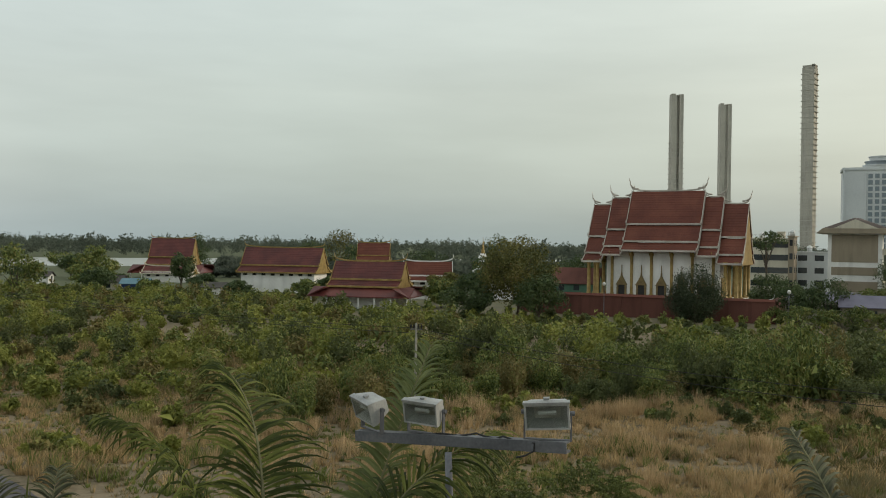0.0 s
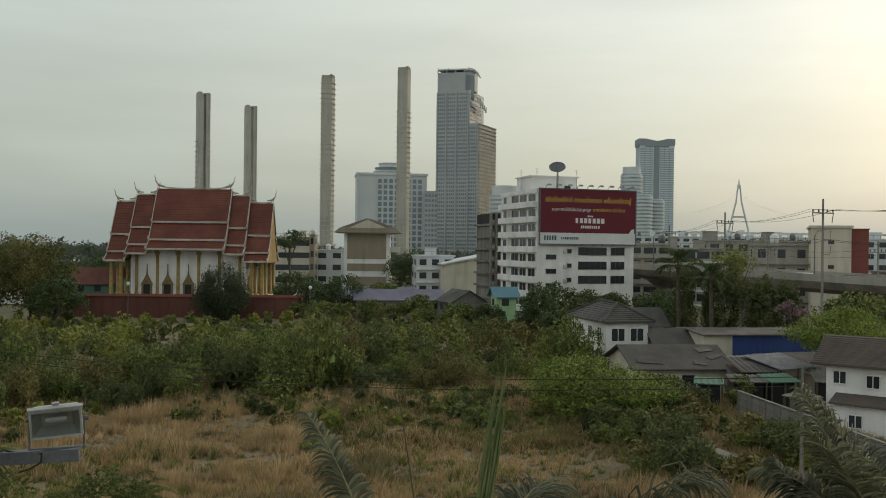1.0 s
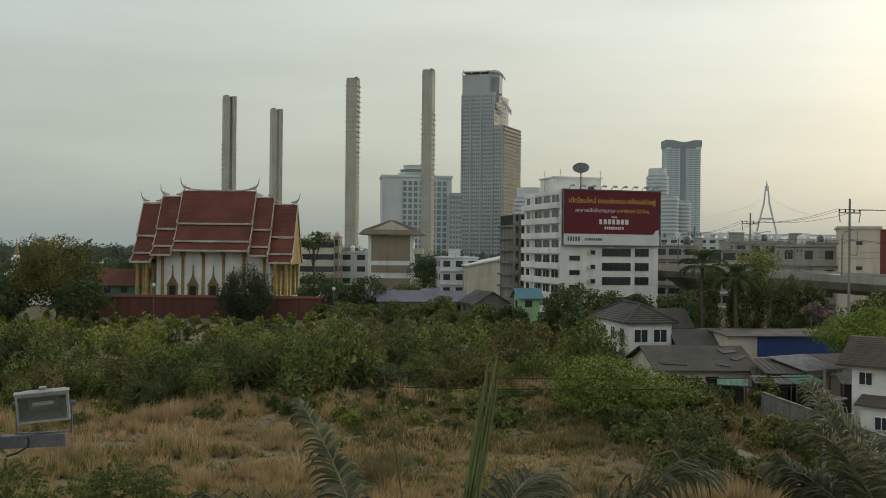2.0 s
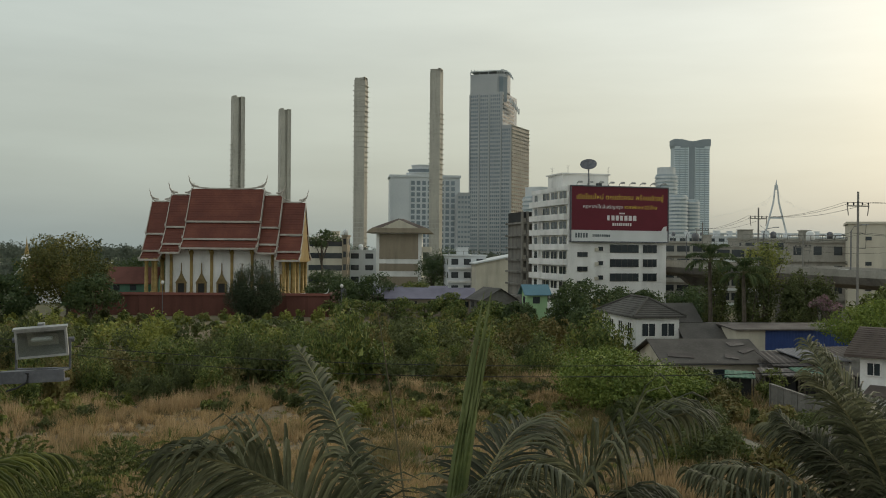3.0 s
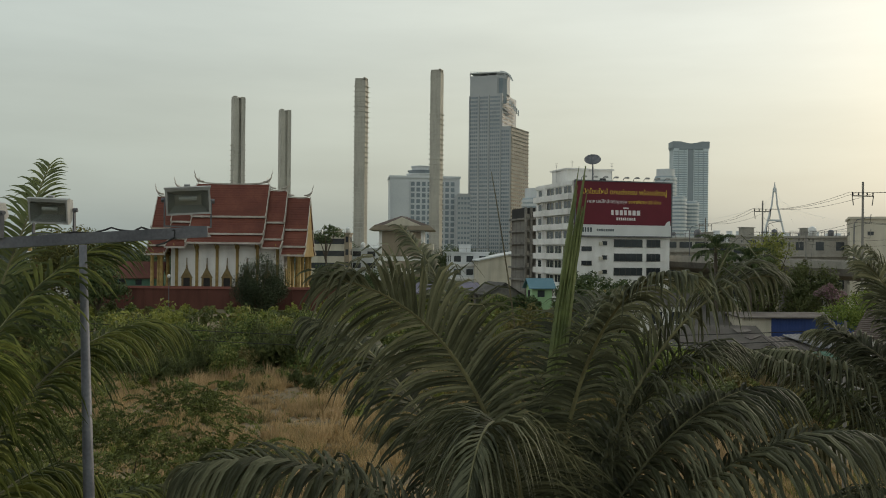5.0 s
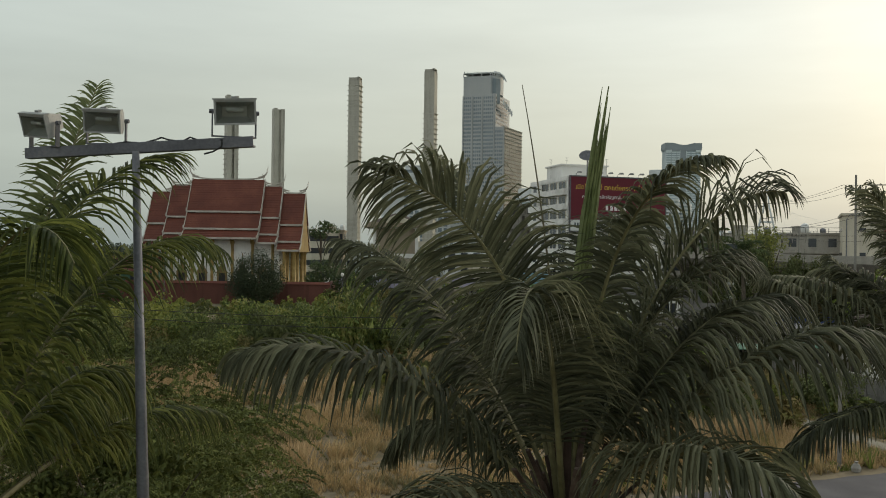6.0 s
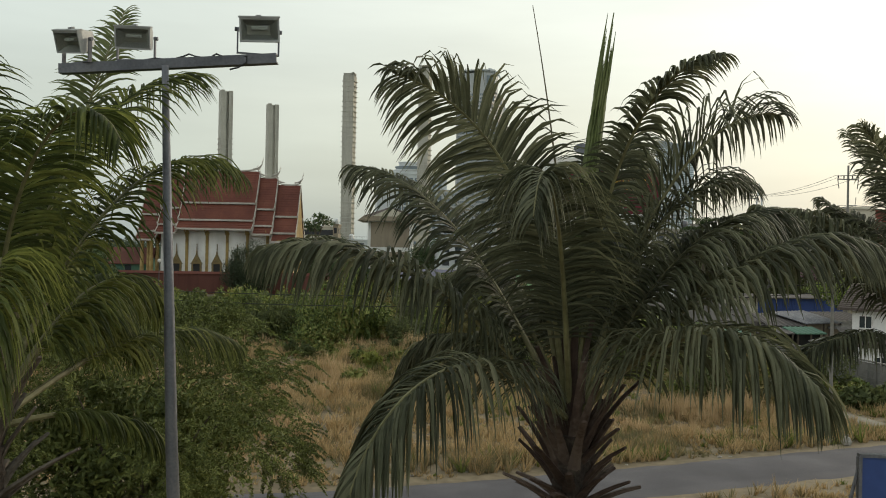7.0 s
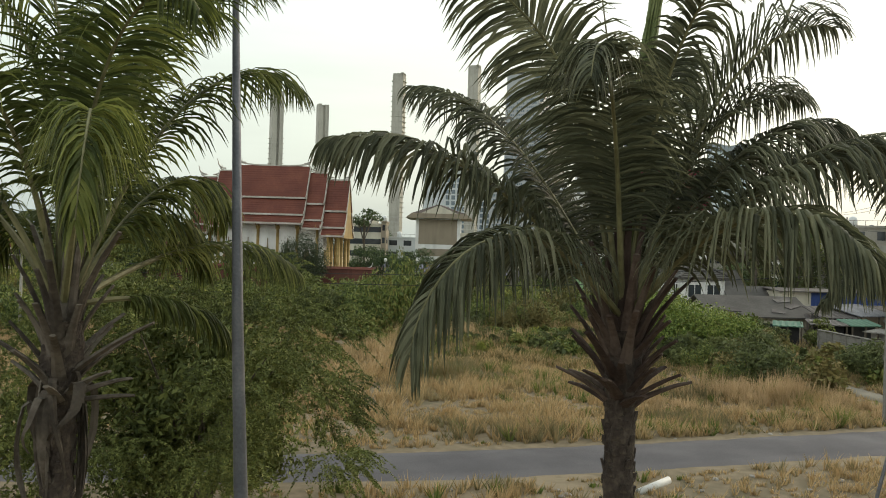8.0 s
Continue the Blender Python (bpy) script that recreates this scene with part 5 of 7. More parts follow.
# white two-storey house with a brown tiled roof
wh = thing("house", pose(30.7, 65.6, 0, rz=-40), "white two-storey house with a brown tiled gable roof", "house")
s = Shape()
s.extrude([(0, -0.3), (6.4, -0.3), (6.4, 5.0), (3.2, 6.4), (0, 5.0)], 0, 9, lambda u, v, q: (q, u, v))
s.box(1.0, -1.5, -0.3, 5.5, 0, 2.3)
part("wall", s, M_WHITE, wh)
for sy in (0, 1):
    s = Shape()
    rows = 14
    saw = []
    for r in range(rows):
        a, b = r / rows, (r + 1) / rows
        saw += [(-0.8 + 4.0 * a, 4.92 + 1.8 * a), (-0.8 + 4.0 * b, 4.86 + 1.8 * b)]
    saw += [(3.2, 6.55), (-0.8, 4.72)]
    s.extrude([(6.4 - u if sy else u, v) for u, v in saw], -0.9, 9.8, lambda u, v, q: (q, u, v))
    part("roof", s, M_BROWNROOF, wh)
for x, z in ((0.95, 3.45), (3.2, 3.3), (5.6, 3.3), (2.4, 0.6)):
    framed_window(wh, pose(x, -1.52 if z < 1 else -0.02, z), 0.9, 0.85, 2, frame_mat=M_WHITE)
framed_window(wh, pose(-0.02, 3.2, 3.3, rz=-90), 0.9, 0.85, 2, frame_mat=M_WHITE)
s = Shape()
s.extrude([(-2.0, 2.3), (0, 2.75), (0, 2.6), (-2.0, 2.15)], 0.7, 5.8, lambda u, v, q: (q, u, v))
part("porch_roof", s, M_BROWNROOF, wh)

# ---- elevated road and what stands behind it ----
VA, VB = Vector((36, 192)), Vector((88, 42))
vu = (VB - VA).normalized()
vd = thing("elevated_road", pose(VA.x, VA.y, 1.2, ry=0.68, rz=math.degrees(math.atan2(vu.y, vu.x))), "grey concrete elevated road on piers", "viaduct")
LV = (VB - VA).length
s = Shape()
s.extrude([(-5, 8.6), (5, 8.6), (4.4, 7.6), (2.2, 6.9), (-2.2, 6.9), (-4.4, 7.6)], 0, LV, lambda u, v, q: (q, u, v))
part("deck", s, M_DARKCONC, vd)
for y in (-5.0, 4.75):
    s = Shape()
    k = 0.0
    while k < LV:
        s.box(k + 0.03, y, 8.6, min(k + 6, LV) - 0.03, y + 0.25, 9.6)
        k += 6
    part("parapet", s, M_CONC, vd)
pier = Shape()
pier.box(-0.9, -1.1, -1.9, 0.9, 1.1, 6.0)
pier.extrude([(-1.1, 5.2), (1.1, 5.2), (3.6, 7.0), (-3.6, 7.0)], -0.9, 0.9, lambda u, v, q: (q, u, v))
pier_me = mesh_of("pier", pier, M_DARKCONC)
for k in range(7):
    part("pier", pier_me, M_DARKCONC, vd, at=pose(8 + 23 * k, 0, 0))
plain_block(69.6, 155, -22, 6.4, 14, 17.1, 4, 1, M_CREAM, "narrow cream building with bare walls", fw=0.15, fh=0.15, clutter=False)
s = Shape()
s.box(0, 0, -0.3, 2.7, 12, 16.8)
s.box(-0.02, -0.15, 16.8, 2.85, 12.15, 17.0)
solid("building", s, M_BRICKRED, "brick-red gabled end of a narrow building", "building", at=pose(75.65, 152.85, 0, rz=-22))
plain_block(64.6, 169, -20, 10.4, 12, 14.0, 4, 3, M_CONC, "grey concrete building with open balconies", band=M_CONC, fw=0.4)
plain_block(44, 196, -10, 13, 12, 14.0, 5, 4, M_CONC, "weathered grey shophouse row", band=M_CONC, fw=0.8)
# no real openings: wide dark panes stand for the shade of open floors
plain_block(57, 210, -12, 16, 12, 13.2, 4, 5, M_CONC, "pale shophouse row with dark panes for its shaded open floors", fw=0.86, fh=0.5, band=M_BILLWHITE)
plain_block(84, 150, -4, 16, 14, 9.2, 3, 5, M_CONC, "long pale concrete building", fw=0.6)
plain_block(78, 235, 0, 34, 12, 15.4, 4, 9, M_CONC, "pale concrete terrace in the distance", fw=0.6)
plain_block(120, 260, -10, 30, 14, 16.5, 5, 8, M_TOWERLIGHT, "pale apartment terrace in the distance", fw=0.6)
plain_block(46, 320, 0, 40, 14, 14.0, 4, 10, M_CONC, "far grey row of shophouses", fw=0.6)
plain_block(100, 420, 0, 90, 16, 19.0, 6, 20, M_TOWERLIGHT, "far long pale apartment row", fw=0.6)
plain_block(-190, 620, 25, 120, 30, 13.0, 2, 14, M_TOWERLIGHT, "far low warehouse with a pale roof", fw=0.3)


def utility_pole(x, y, h, turn, arms, label, mat=M_CONC, r=0.17):
    t = thing("utility_pole", pose(x, y, 0, rz=turn), label, "utility pole", "utility poles")
    s = Shape()
    s.tube([(0, 0, -0.3), (0, 0, h)], [r, r * 0.62], 8)
    part("post", s, mat, t)
    for z, w in arms:
        s = Shape()
        s.box(-w / 2, -0.06, z - 0.06, w / 2, 0.06, z + 0.06)
        part("crossarm", s, M_DARKCONC, t)
        for k in (-0.47, -0.2, 0.2, 0.47):
            s = Shape()
            s.lathe([(0.05, 0), (0.09, 0.05), (0.05, 0.12), (0.09, 0.17), (0.04, 0.32)], 8, k * w, 0)
            part("insulator", s, M_DARK, t, at=pose(0, 0, z + 0.08))
    return t


POLES = [(48.5, 168, 17.6), (43.9, 125, 18.3), (43.9, 95, 18.6), (46.5, 62, 18.6), (56, 140, 14.5), (62, 118, 14.5)]
for x, y, h in POLES:
    t = utility_pole(x, y, h, 12, [(h - 1.5, 2.6)], "tall concrete utility pole with hanging insulators", M_POLE, r=0.17)
    for sx in (-1, 1):
        s = Shape()
        s.tube([(sx * 1.28, 0, h - 1.5), (sx * 1.12, 0, h - 2.5)], 0.05, 5)
        part("insulator_string", s, M_DARKCONC, t)
    for z in (3.6, 5.2):
        s = Shape()
        s.tube([(0, 0, h - z - 0.7), (0.9, 0, h - z - 0.75), (1.0, 0, h - z + 0.2)], 0.045, 5)
        part("bracket", s, M_DARKCONC, t)


def cable(a, b, sag, r, label, group="overhead cables"):
    s = Shape()
    pts = []
    for k in range(15):
        q = k / 14
        p = Vector(a).lerp(Vector(b), q)
        pts.append((p.x, p.y, p.z - sag * 4 * q * (1 - q)))
    s.tube(pts, r, 4)
    return solid("cable", s, M_WIRE, label, "cable", group)


for i in range(3):
    (xa, ya, ha), (xb, yb, hb) = POLES[i], POLES[i + 1]
    for dx, dz in ((-1.4, -1.1), (1.4, -1.1), (-0.6, -1.1), (-0.8, -4.3), (0.8, -4.3)):
        cable((xa + dx, ya, ha + dz), (xb + dx, yb, hb + dz), 0.7, 0.018, "dark overhead cable between tall utility poles")
for dz in (-1.1, -1.9, -4.4):
    cable((POLES[4][0], POLES[4][1], POLES[4][2] + dz), (POLES[5][0], POLES[5][1], POLES[5][2] + dz), 0.5, 0.018, "dark overhead cable along the elevated road")
    cable((POLES[1][0], POLES[1][1], 17.2 + dz), (POLES[4][0], POLES[4][1], 13.4 + dz * 0.6), 0.6, 0.018, "dark overhead cable along the elevated road")
for x, y in ((52, 146), (58, 128), (66, 104), (45, 166)):
    t = thing("street_lamp", pose(x, y, 8.6), "tall street lamp with a curved arm on the elevated road", "street lamp", "street lamps on the elevated road")
    s = Shape()
    s.tube([(0, 0, 0), (0, 0, 6.6), (0.4, 0, 7.3), (1.8, 0, 7.6)], [0.1, 0.08, 0.06, 0.05], 6)
    part("post", s, M_STEEL, t)
    s = Shape()
    s.box(1.6, -0.14, 7.52, 2.5, 0.14, 7.68)
    part("head", s, M_LAMPBODY, t)

# low line of poles beside the lane
utility_pole(-34.6, 63.1, 6.7, 20, [(6.2, 0.9)], "short concrete utility pole by the lane", r=0.13)
utility_pole(17.6, 39.9, 7.8, 20, [], "plain concrete utility post by the lane", M_DARKCONC, r=0.1)
cable((-34.6, 63.1, 6.3), (17.6, 39.9, 7.4), 1.0, 0.018, "thin dark cable over the waste ground")
cable((-34.6, 63.1, 5.9), (17.6, 39.9, 7.0), 1.2, 0.018, "thin dark cable over the waste ground")
cable((-112, 76, 7.2), (-34.6, 63.1, 6.3), 0.8, 0.018, "thin dark cable over the waste ground")
cable((-112, 76, 6.8), (-34.6, 63.1, 5.9), 0.8, 0.018, "thin dark cable over the waste ground")
utility_pole(-112, 76, 7.6, 20, [(7.1, 0.9)], "short concrete utility pole by the lane", r=0.13)


def parked_car(x, y, z, turn, mat, label):
    t = thing("car", pose(x, y, z, rz=turn), label, "car")
    s = Shape()
    s.extrude([(-2.1, 0.35), (2.1, 0.35), (2.15, 0.75), (1.3, 0.9), (0.75, 1.42), (-0.95, 1.45), (-1.6, 0.98), (-2.1, 0.9)], -0.85, 0.85, lambda u, v, q: (u, q, v))
    part("body", s, mat, t)
    s = Shape()
    s.extrude([(1.15, 0.93), (0.72, 1.36), (-0.9, 1.38), (-1.42, 1.0)], -0.87, 0.87, lambda u, v, q: (u, q, v))
    part("windows", s, M_GLASS, t)
    wheel = Shape()
    wheel.tube([(0, -0.1, 0), (0, 0.1, 0)], 0.33, 12)
    me = mesh_of("wheel", wheel, M_DARK)
    for px in (-1.3, 1.3):
        for py in (-0.8, 0.8):
            part("wheel", me, M_DARK, t, at=pose(px, py, 0.33))


parked_car(59.2, 134, 8.35, -71, M_BILLWHITE, "white car on the elevated road")
parked_car(29.3, 96.5, 4.6 - 4.6, 20, M_BILLWHITE, "white car parked between the houses")


# ---- trees, scrub and grass ----
def crown_points(rng, n, r, h, clumps, hollow=0.55, flat=1.0):
    """Leaf places of an uneven crown: many clumps inside a rough dome r wide and h high, denser at their skins."""
    c = rng.normal(size=(clumps, 3))
    c /= np.linalg.norm(c, axis=1, keepdims=True)
    c *= (rng.uniform(0.25, 1.0, (clumps, 1)) ** 0.5) * 0.78
    size = rng.uniform(0.22, 0.42, clumps)
    k = rng.integers(0, clumps, n)
    d = rng.normal(size=(n, 3))
    d /= np.linalg.norm(d, axis=1, keepdims=True)
    p = c[k] + d * size[k][:, None] * rng.uniform(hollow, 1.0, (n, 1))
    out = p * np.array([r, r, h / 2]) + np.array([0, 0, h / 2])
    return out, d


def tree(x, y, height, r, base, mat, rng, label, n=2600, leaf=0.3, clumps=26, name="tree", category="tree", group="", trunk=0.22, aspect=0.6):
    t = thing(name, pose(x, y, ground_z(x, y), rz=float(rng.uniform(0, 360))), label, category, group)
    crown_h = height - base
    p, d = crown_points(rng, n, r, crown_h, clumps)
    p[:, 2] += base
    part("crown", cards("crown", p, d * 1.3 + np.array([0, 0, 0.4]), leaf if n > 3600 else leaf * 1.2, mat, rng, aspect, n <= 3600), mat, t)
    s = Shape()
    lean = rng.uniform(-0.3, 0.3, 2)
    top = (lean[0], lean[1], base + crown_h * 0.35)
    s.tube([(0, 0, -0.4), (lean[0] * 0.4, lean[1] * 0.4, base * 0.6), top], [trunk * 1.3, trunk, trunk * 0.6], 7)
    for k in range(6):
        a = k * 1.05 + rng.uniform(0, 0.6)
        q = r * rng.uniform(0.4, 0.75)
        s.tube([top[:2] + (base * 0.7 + 0.2 * k,), (q * 0.5 * math.cos(a), q * 0.5 * math.sin(a), base + crown_h * 0.3), (q * math.cos(a), q * math.sin(a), base + crown_h * rng.uniform(0.45, 0.75))], [trunk * 0.55, trunk * 0.35, trunk * 0.12], 5)
    part("trunk", s, M_BARK, t)
    return t


rng = np.random.default_rng(7)
tree(-32.6, 160, 10.6, 5.5, -0.6, M_DEEPLEAF, rng, "dense round dark tree in front of the temple wall", 22000, 0.13, 90)
tree(-61.5, 150, 15.2, 8.6, 2.0, M_OLIVE, rng, "broad olive-yellow tree with a ragged crown", 11000, 0.22, 60)
tree(-56, 146, 8.6, 5.4, 0.8, M_DARKLEAF, rng, "dark bushy tree below the olive one", 3600, 0.28, 30)
tree(-68.5, 144, 8.0, 5.5, 0.8, M_DARKLEAF, rng, "dark bushy tree below the olive one", 3600, 0.28, 30)
tree(-26.0, 200, 17.4, 6.0, 12.5, M_DARKLEAF, rng, "tall thin-crowned tree behind the temple roof", 900, 0.3, 12)
for x, y, h, r, m in ((-17, 168, 7.6, 4.4, M_DARKLEAF), (-11.5, 170, 8.2, 4.8, M_DARKLEAF), (-5.0, 178, 6.6, 4.0, M_SHRUB), (-22.5, 176, 9.0, 4.5, M_DARKLEAF),
                      (1.5, 158, 5.2, 3.6, M_SHRUB), (8.0, 148, 4.6, 3.2, M_SHRUB), (12.3, 140, 5.0, 3.0, M_DARKLEAF), (18.3, 128, 8.6, 4.0, M_DARKLEAF),
                      (22.3, 132, 8.8, 4.4, M_DARKLEAF), (26.5, 138, 7.8, 3.8, M_DARKLEAF), (31.5, 138, 6.6, 3.4, M_DARKLEAF), (19.5, 122, 6.2, 3.2, M_DARKLEAF),
                      (38.0, 140, 8.6, 4.0, M_DARKLEAF), (36.0, 122, 7.5, 3.6, M_DARKLEAF), (2.0, 255, 13.5, 7.0, M_DARKLEAF), (-2.5, 252, 11.0, 6.0, M_DARKLEAF),
                      (9.5, 250, 9.0, 6.0, M_DARKLEAF), (-49, 236, 12.0, 6.0, M_DARKLEAF), (-60, 215, 9.0, 6.0, M_DARKLEAF), (-75, 205, 10.0, 7.0, M_DARKLEAF),
                      (-35.5, 312, 16.5, 8.0, M_DARKLEAF), (-66, 240, 11.0, 8.0, M_DARKLEAF)):
    tree(x, y, h, r, h * 0.12, m, rng, "leafy dark green tree among the buildings", 3600, 0.21, 30, group="trees among the buildings")
for x, y, h, r in ((35.5, 104, 11.6, 1.7), (38.0, 106, 12.6, 1.9), (40.2, 103, 10.5, 1.6), (42.5, 107, 10.8, 1.7), (33.6, 110, 12.0, 2.0), (45.5, 108, 9.8, 2.2), (44.0, 112, 9.0, 2.6)):
    tree(x, y, h, r, 1.2, M_OLIVELEAF, rng, "slim dark columnar tree in a row", 3200, 0.17, 36, name="columnar_tree", group="row of columnar trees")
tree(40.6, 95, 8.2, 1.7, 6.0, M_PINK, rng, "thin tree with pinkish blossom beside the elevated road", 1500, 0.15, 18)
tree(40.6, 112, 14.4, 3.2, 6.5, M_LIME, rng, "airy pale green tree behind the row", 2600, 0.15, 22)
tree(38.0, 79.5, 8.5, 5.0, 3.9, M_LIMETREE, rng, "wide flat-topped bright green tree by the roofs", 12000, 0.11, 50)
tree(43.2, 81.0, 6.6, 3.2, 2.2, M_LIMETREE, rng, "green tree behind the sheet roofs", 4200, 0.14, 24)
tree(50.0, 100, 9.5, 4.6, 1.6, M_BUSHY, rng, "bright green tree below the elevated road", 2600, 0.26, 24)
tree(56.0, 96, 8.5, 4.6, 1.6, M_SHRUB, rng, "green tree below the elevated road", 2600, 0.26, 24)
tree(27.3, 74.0, 3.6, 2.0, 0.4, M_BUSHY, rng, "small bright shrub by the sheds", 1300, 0.16, 16, name="shrub", category="shrub")
for x, y, h, r, m in ((-174.5, 135.4, 12, 7.0, M_SHRUB), (-184, 164.5, 12.2, 5.6, M_SHRUB), (-178, 189.8, 10.6, 4.2, M_DARKLEAF), (-176, 160, 7, 5, M_DARKLEAF), (-292, 322, 17.5, 8.0, M_DARKLEAF),
                      (-194, 294, 18.2, 9.0, M_OLIVE), (-199.5, 459.5, 19.5, 9.0, M_DARKLEAF), (-130, 215, 8.5, 6, M_DARKLEAF), (-117, 196, 7, 5, M_DARKLEAF), (-205, 188, 6, 5, M_SHRUB),
                      (-160, 160, 4.2, 4.0, M_SHRUB), (-140, 168, 4.0, 3.4, M_DARKLEAF), (-122, 170, 4.6, 3.6, M_SHRUB), (-84, 164, 6.2, 4.4, M_SHRUB), (-90, 176, 7.4, 4.5, M_OLIVE), (-165, 260, 13, 8, M_DARKLEAF), (-120, 300, 12, 9, M_DARKLEAF),
                      (-95, 290, 11, 8, M_DARKLEAF), (-210, 150, 8.5, 6, M_SHRUB), (-196, 128, 7, 6, M_DARKLEAF), (-240, 190, 6, 7, M_DARKLEAF), (-232, 205, 5.5, 6, M_SHRUB), (-250, 215, 8, 6, M_DARKLEAF), (-262, 240, 7, 7, M_SHRUB), (-200, 178, 4.5, 6, M_SHRUB),
                      (-190, 178, 4.0, 5, M_DARKLEAF), (-165, 184, 4.5, 5, M_DARKLEAF), (-168, 210, 8, 6, M_DARKLEAF), (-178, 225, 9, 7, M_DARKLEAF), (-190, 245, 10, 7, M_DARKLEAF), (-245, 270, 9, 8, M_DARKLEAF), (-270, 290, 11, 9, M_DARKLEAF), (-122, 182, 6, 5, M_DARKLEAF),
                      (-128, 235, 9, 7, M_DARKLEAF), (-112, 250, 10, 7, M_DARKLEAF), (-100, 225, 8, 7, M_DARKLEAF), (-205, 330, 14, 9, M_DARKLEAF), (-240, 340, 14, 10, M_DARKLEAF), (-160, 300, 12, 9, M_DARKLEAF), (-290, 255, 8, 8, M_SHRUB), (-320, 270, 8, 8, M_SHRUB), (-80, 215, 9, 6, M_DARKLEAF)):
    tree(x, y, h, r, h * 0.1, m, rng, "leafy green tree in the temple grounds", 2000, 0.36, 22, group="trees in the temple grounds")


def far_palm(x, y, h, spread, label):
    t = thing("palm_tree", pose(x, y, 0), label, "palm tree", "distant palm trees")
    s = Shape()
    s.tube([(0, 0, -0.3), (0.1, 0, h * 0.5), (0, 0.1, h)], [0.32, 0.24, 0.2], 8)
    part("trunk", s, M_BARK, t)
    for k in range(24):
        a, e0 = k * 2.4, radians((75, 45, 15)[k % 3])
        part("frond", frond_mesh("frond", a, e0, e0 - radians(95), spread, rng, M_DARKLEAF, 30, 0.8, 0.08), M_DARKLEAF, t, at=pose(0, 0, h))
    return t


# ---- oil palms ----
def frond_mesh(name, az, e0, e1, length, rng, mat, pairs=125, leaf=0.92, width=0.043, bend=1.7, sway=0.0, start=0.23, limp=0.0, twist=0.0):
    """A feather leaf: an arching stalk with two ranks of folded leaflets that stand out and droop at their tips.
    az: way in plan; e0, e1: its slope at base and tip; limp: how far leaflets hang; twist: turn of the blade about its stalk."""
    n = 26
    pts, tan = [np.zeros(3)], []
    for k in range(n):
        q = k / (n - 1)
        el = e0 + (e1 - e0) * q ** bend
        a = az + sway * q * q
        d = np.array([math.cos(a) * math.cos(el), math.sin(a) * math.cos(el), math.sin(el)])
        tan.append(d)
        pts.append(pts[-1] + d * length / n)
    pts, tan = np.array(pts[:n]), np.array(tan)
    side0 = np.array([-math.sin(az), math.cos(az), 0.0])
    sh = Shape()
    sh.tube([tuple(p) for p in pts], [0.042 * (1 - 0.9 * (k / (n - 1)) ** 0.8) + 0.004 for k in range(n)], 6)
    stalk = len(sh.f)
    j = np.repeat(np.arange(pairs), 2)
    sd = np.tile((-1.0, 1.0), pairs)
    keep = rng.random(len(j)) > 0.03
    j, sd = j[keep], sd[keep]
    m = len(j)
    qq = (j + 0.5 + rng.normal(0, 0.25, m)) / pairs
    qq = np.clip(qq, 0.002, 0.998)
    q = start + (1 - start) * qq
    f = q * (n - 1)
    i = np.minimum(f.astype(int), n - 2)
    u = (f - i)[:, None]
    p = pts[i] * (1 - u) + pts[i + 1] * u
    d = tan[i] * (1 - u) + tan[i + 1] * u
    d /= np.linalg.norm(d, axis=1, keepdims=True)
    up = np.cross(d, side0)
    up /= np.linalg.norm(up, axis=1, keepdims=True)
    up *= np.where(up[:, 2:3] < 0, -1.0, 1.0)
    turn = (twist * np.clip(qq * 2.5, 0, 1))[:, None]
    wide = side0 * np.cos(turn) + up * np.sin(turn)
    up = up * np.cos(turn) - side0 * np.sin(turn)
    # neighbouring leaflets sway together
    knots = np.linspace(0, 1, 22)
    sway_a, sway_b = (np.where(sd < 0, np.interp(qq, knots, rng.normal(0, 1, 22)), np.interp(qq, knots, rng.normal(0, 1, 22))) for _ in range(2))
    prof = np.minimum(1.0, 0.5 + 2.4 * qq) * (1 - 0.62 * np.clip((qq - 0.62) / 0.38, 0, 1) ** 1.7)
    ll = leaf * prof * rng.uniform(0.88, 1.08, m)
    phi = np.radians(74 - 28 * qq ** 1.4 + 4 * sway_a + rng.normal(0, 3, m))
    flat = np.clip(1 - d[:, 2] / 0.95, 0, 1.25)
    lift = np.where(j % 2, 0.62, 0.2) * (1 - 0.25 * qq) + rng.normal(0, 0.06, m)
    lift *= 1 - 0.55 * limp
    lat = wide * (sd * np.cos(lift) * (1 - 0.42 * np.minimum(1, flat)))[:, None] + up * np.sin(lift)[:, None]
    w = d * np.cos(phi)[:, None] + lat * np.sin(phi)[:, None]
    w /= np.linalg.norm(w, axis=1, keepdims=True)
    old = min(1.0, max(0.0, (math.radians(77) - e0) / math.radians(25)))      # older, lower leaves hang limp
    drop = (0.5 + 1.0 * limp + (0.9 + 1.9 * old) * flat ** 0.85) * (1 + 0.16 * sway_b) * rng.uniform(0.85, 1.15, m)
    drop = np.where(rng.random(m) < 0.05, drop + 1.2, drop)
    seg = 5
    cur = p.copy()
    rows = []
    for k in range(seg + 1):
        t = k / seg
        way = w + np.array([0, 0, -1.0]) * (drop * (0.06 + 0.6 * t + 0.85 * t * t))[:, None]
        way /= np.linalg.norm(way, axis=1, keepdims=True)
        br = d - way * (way * d).sum(1)[:, None]
        br /= np.linalg.norm(br, axis=1, keepdims=True) + 1e-6
        hw = (width + 0.005 * old) * 0.5 * (0.55, 1.0, 0.96, 0.78, 0.5, 0.06)[k] * (0.6 + 0.4 * prof)[:, None]
        rows += [cur - br * hw, cur + np.cross(way, br) * hw * 0.45, cur + br * hw]
        cur = cur + way * (ll / seg)[:, None]
    v = np.stack(rows, 1).reshape(-1, 3)
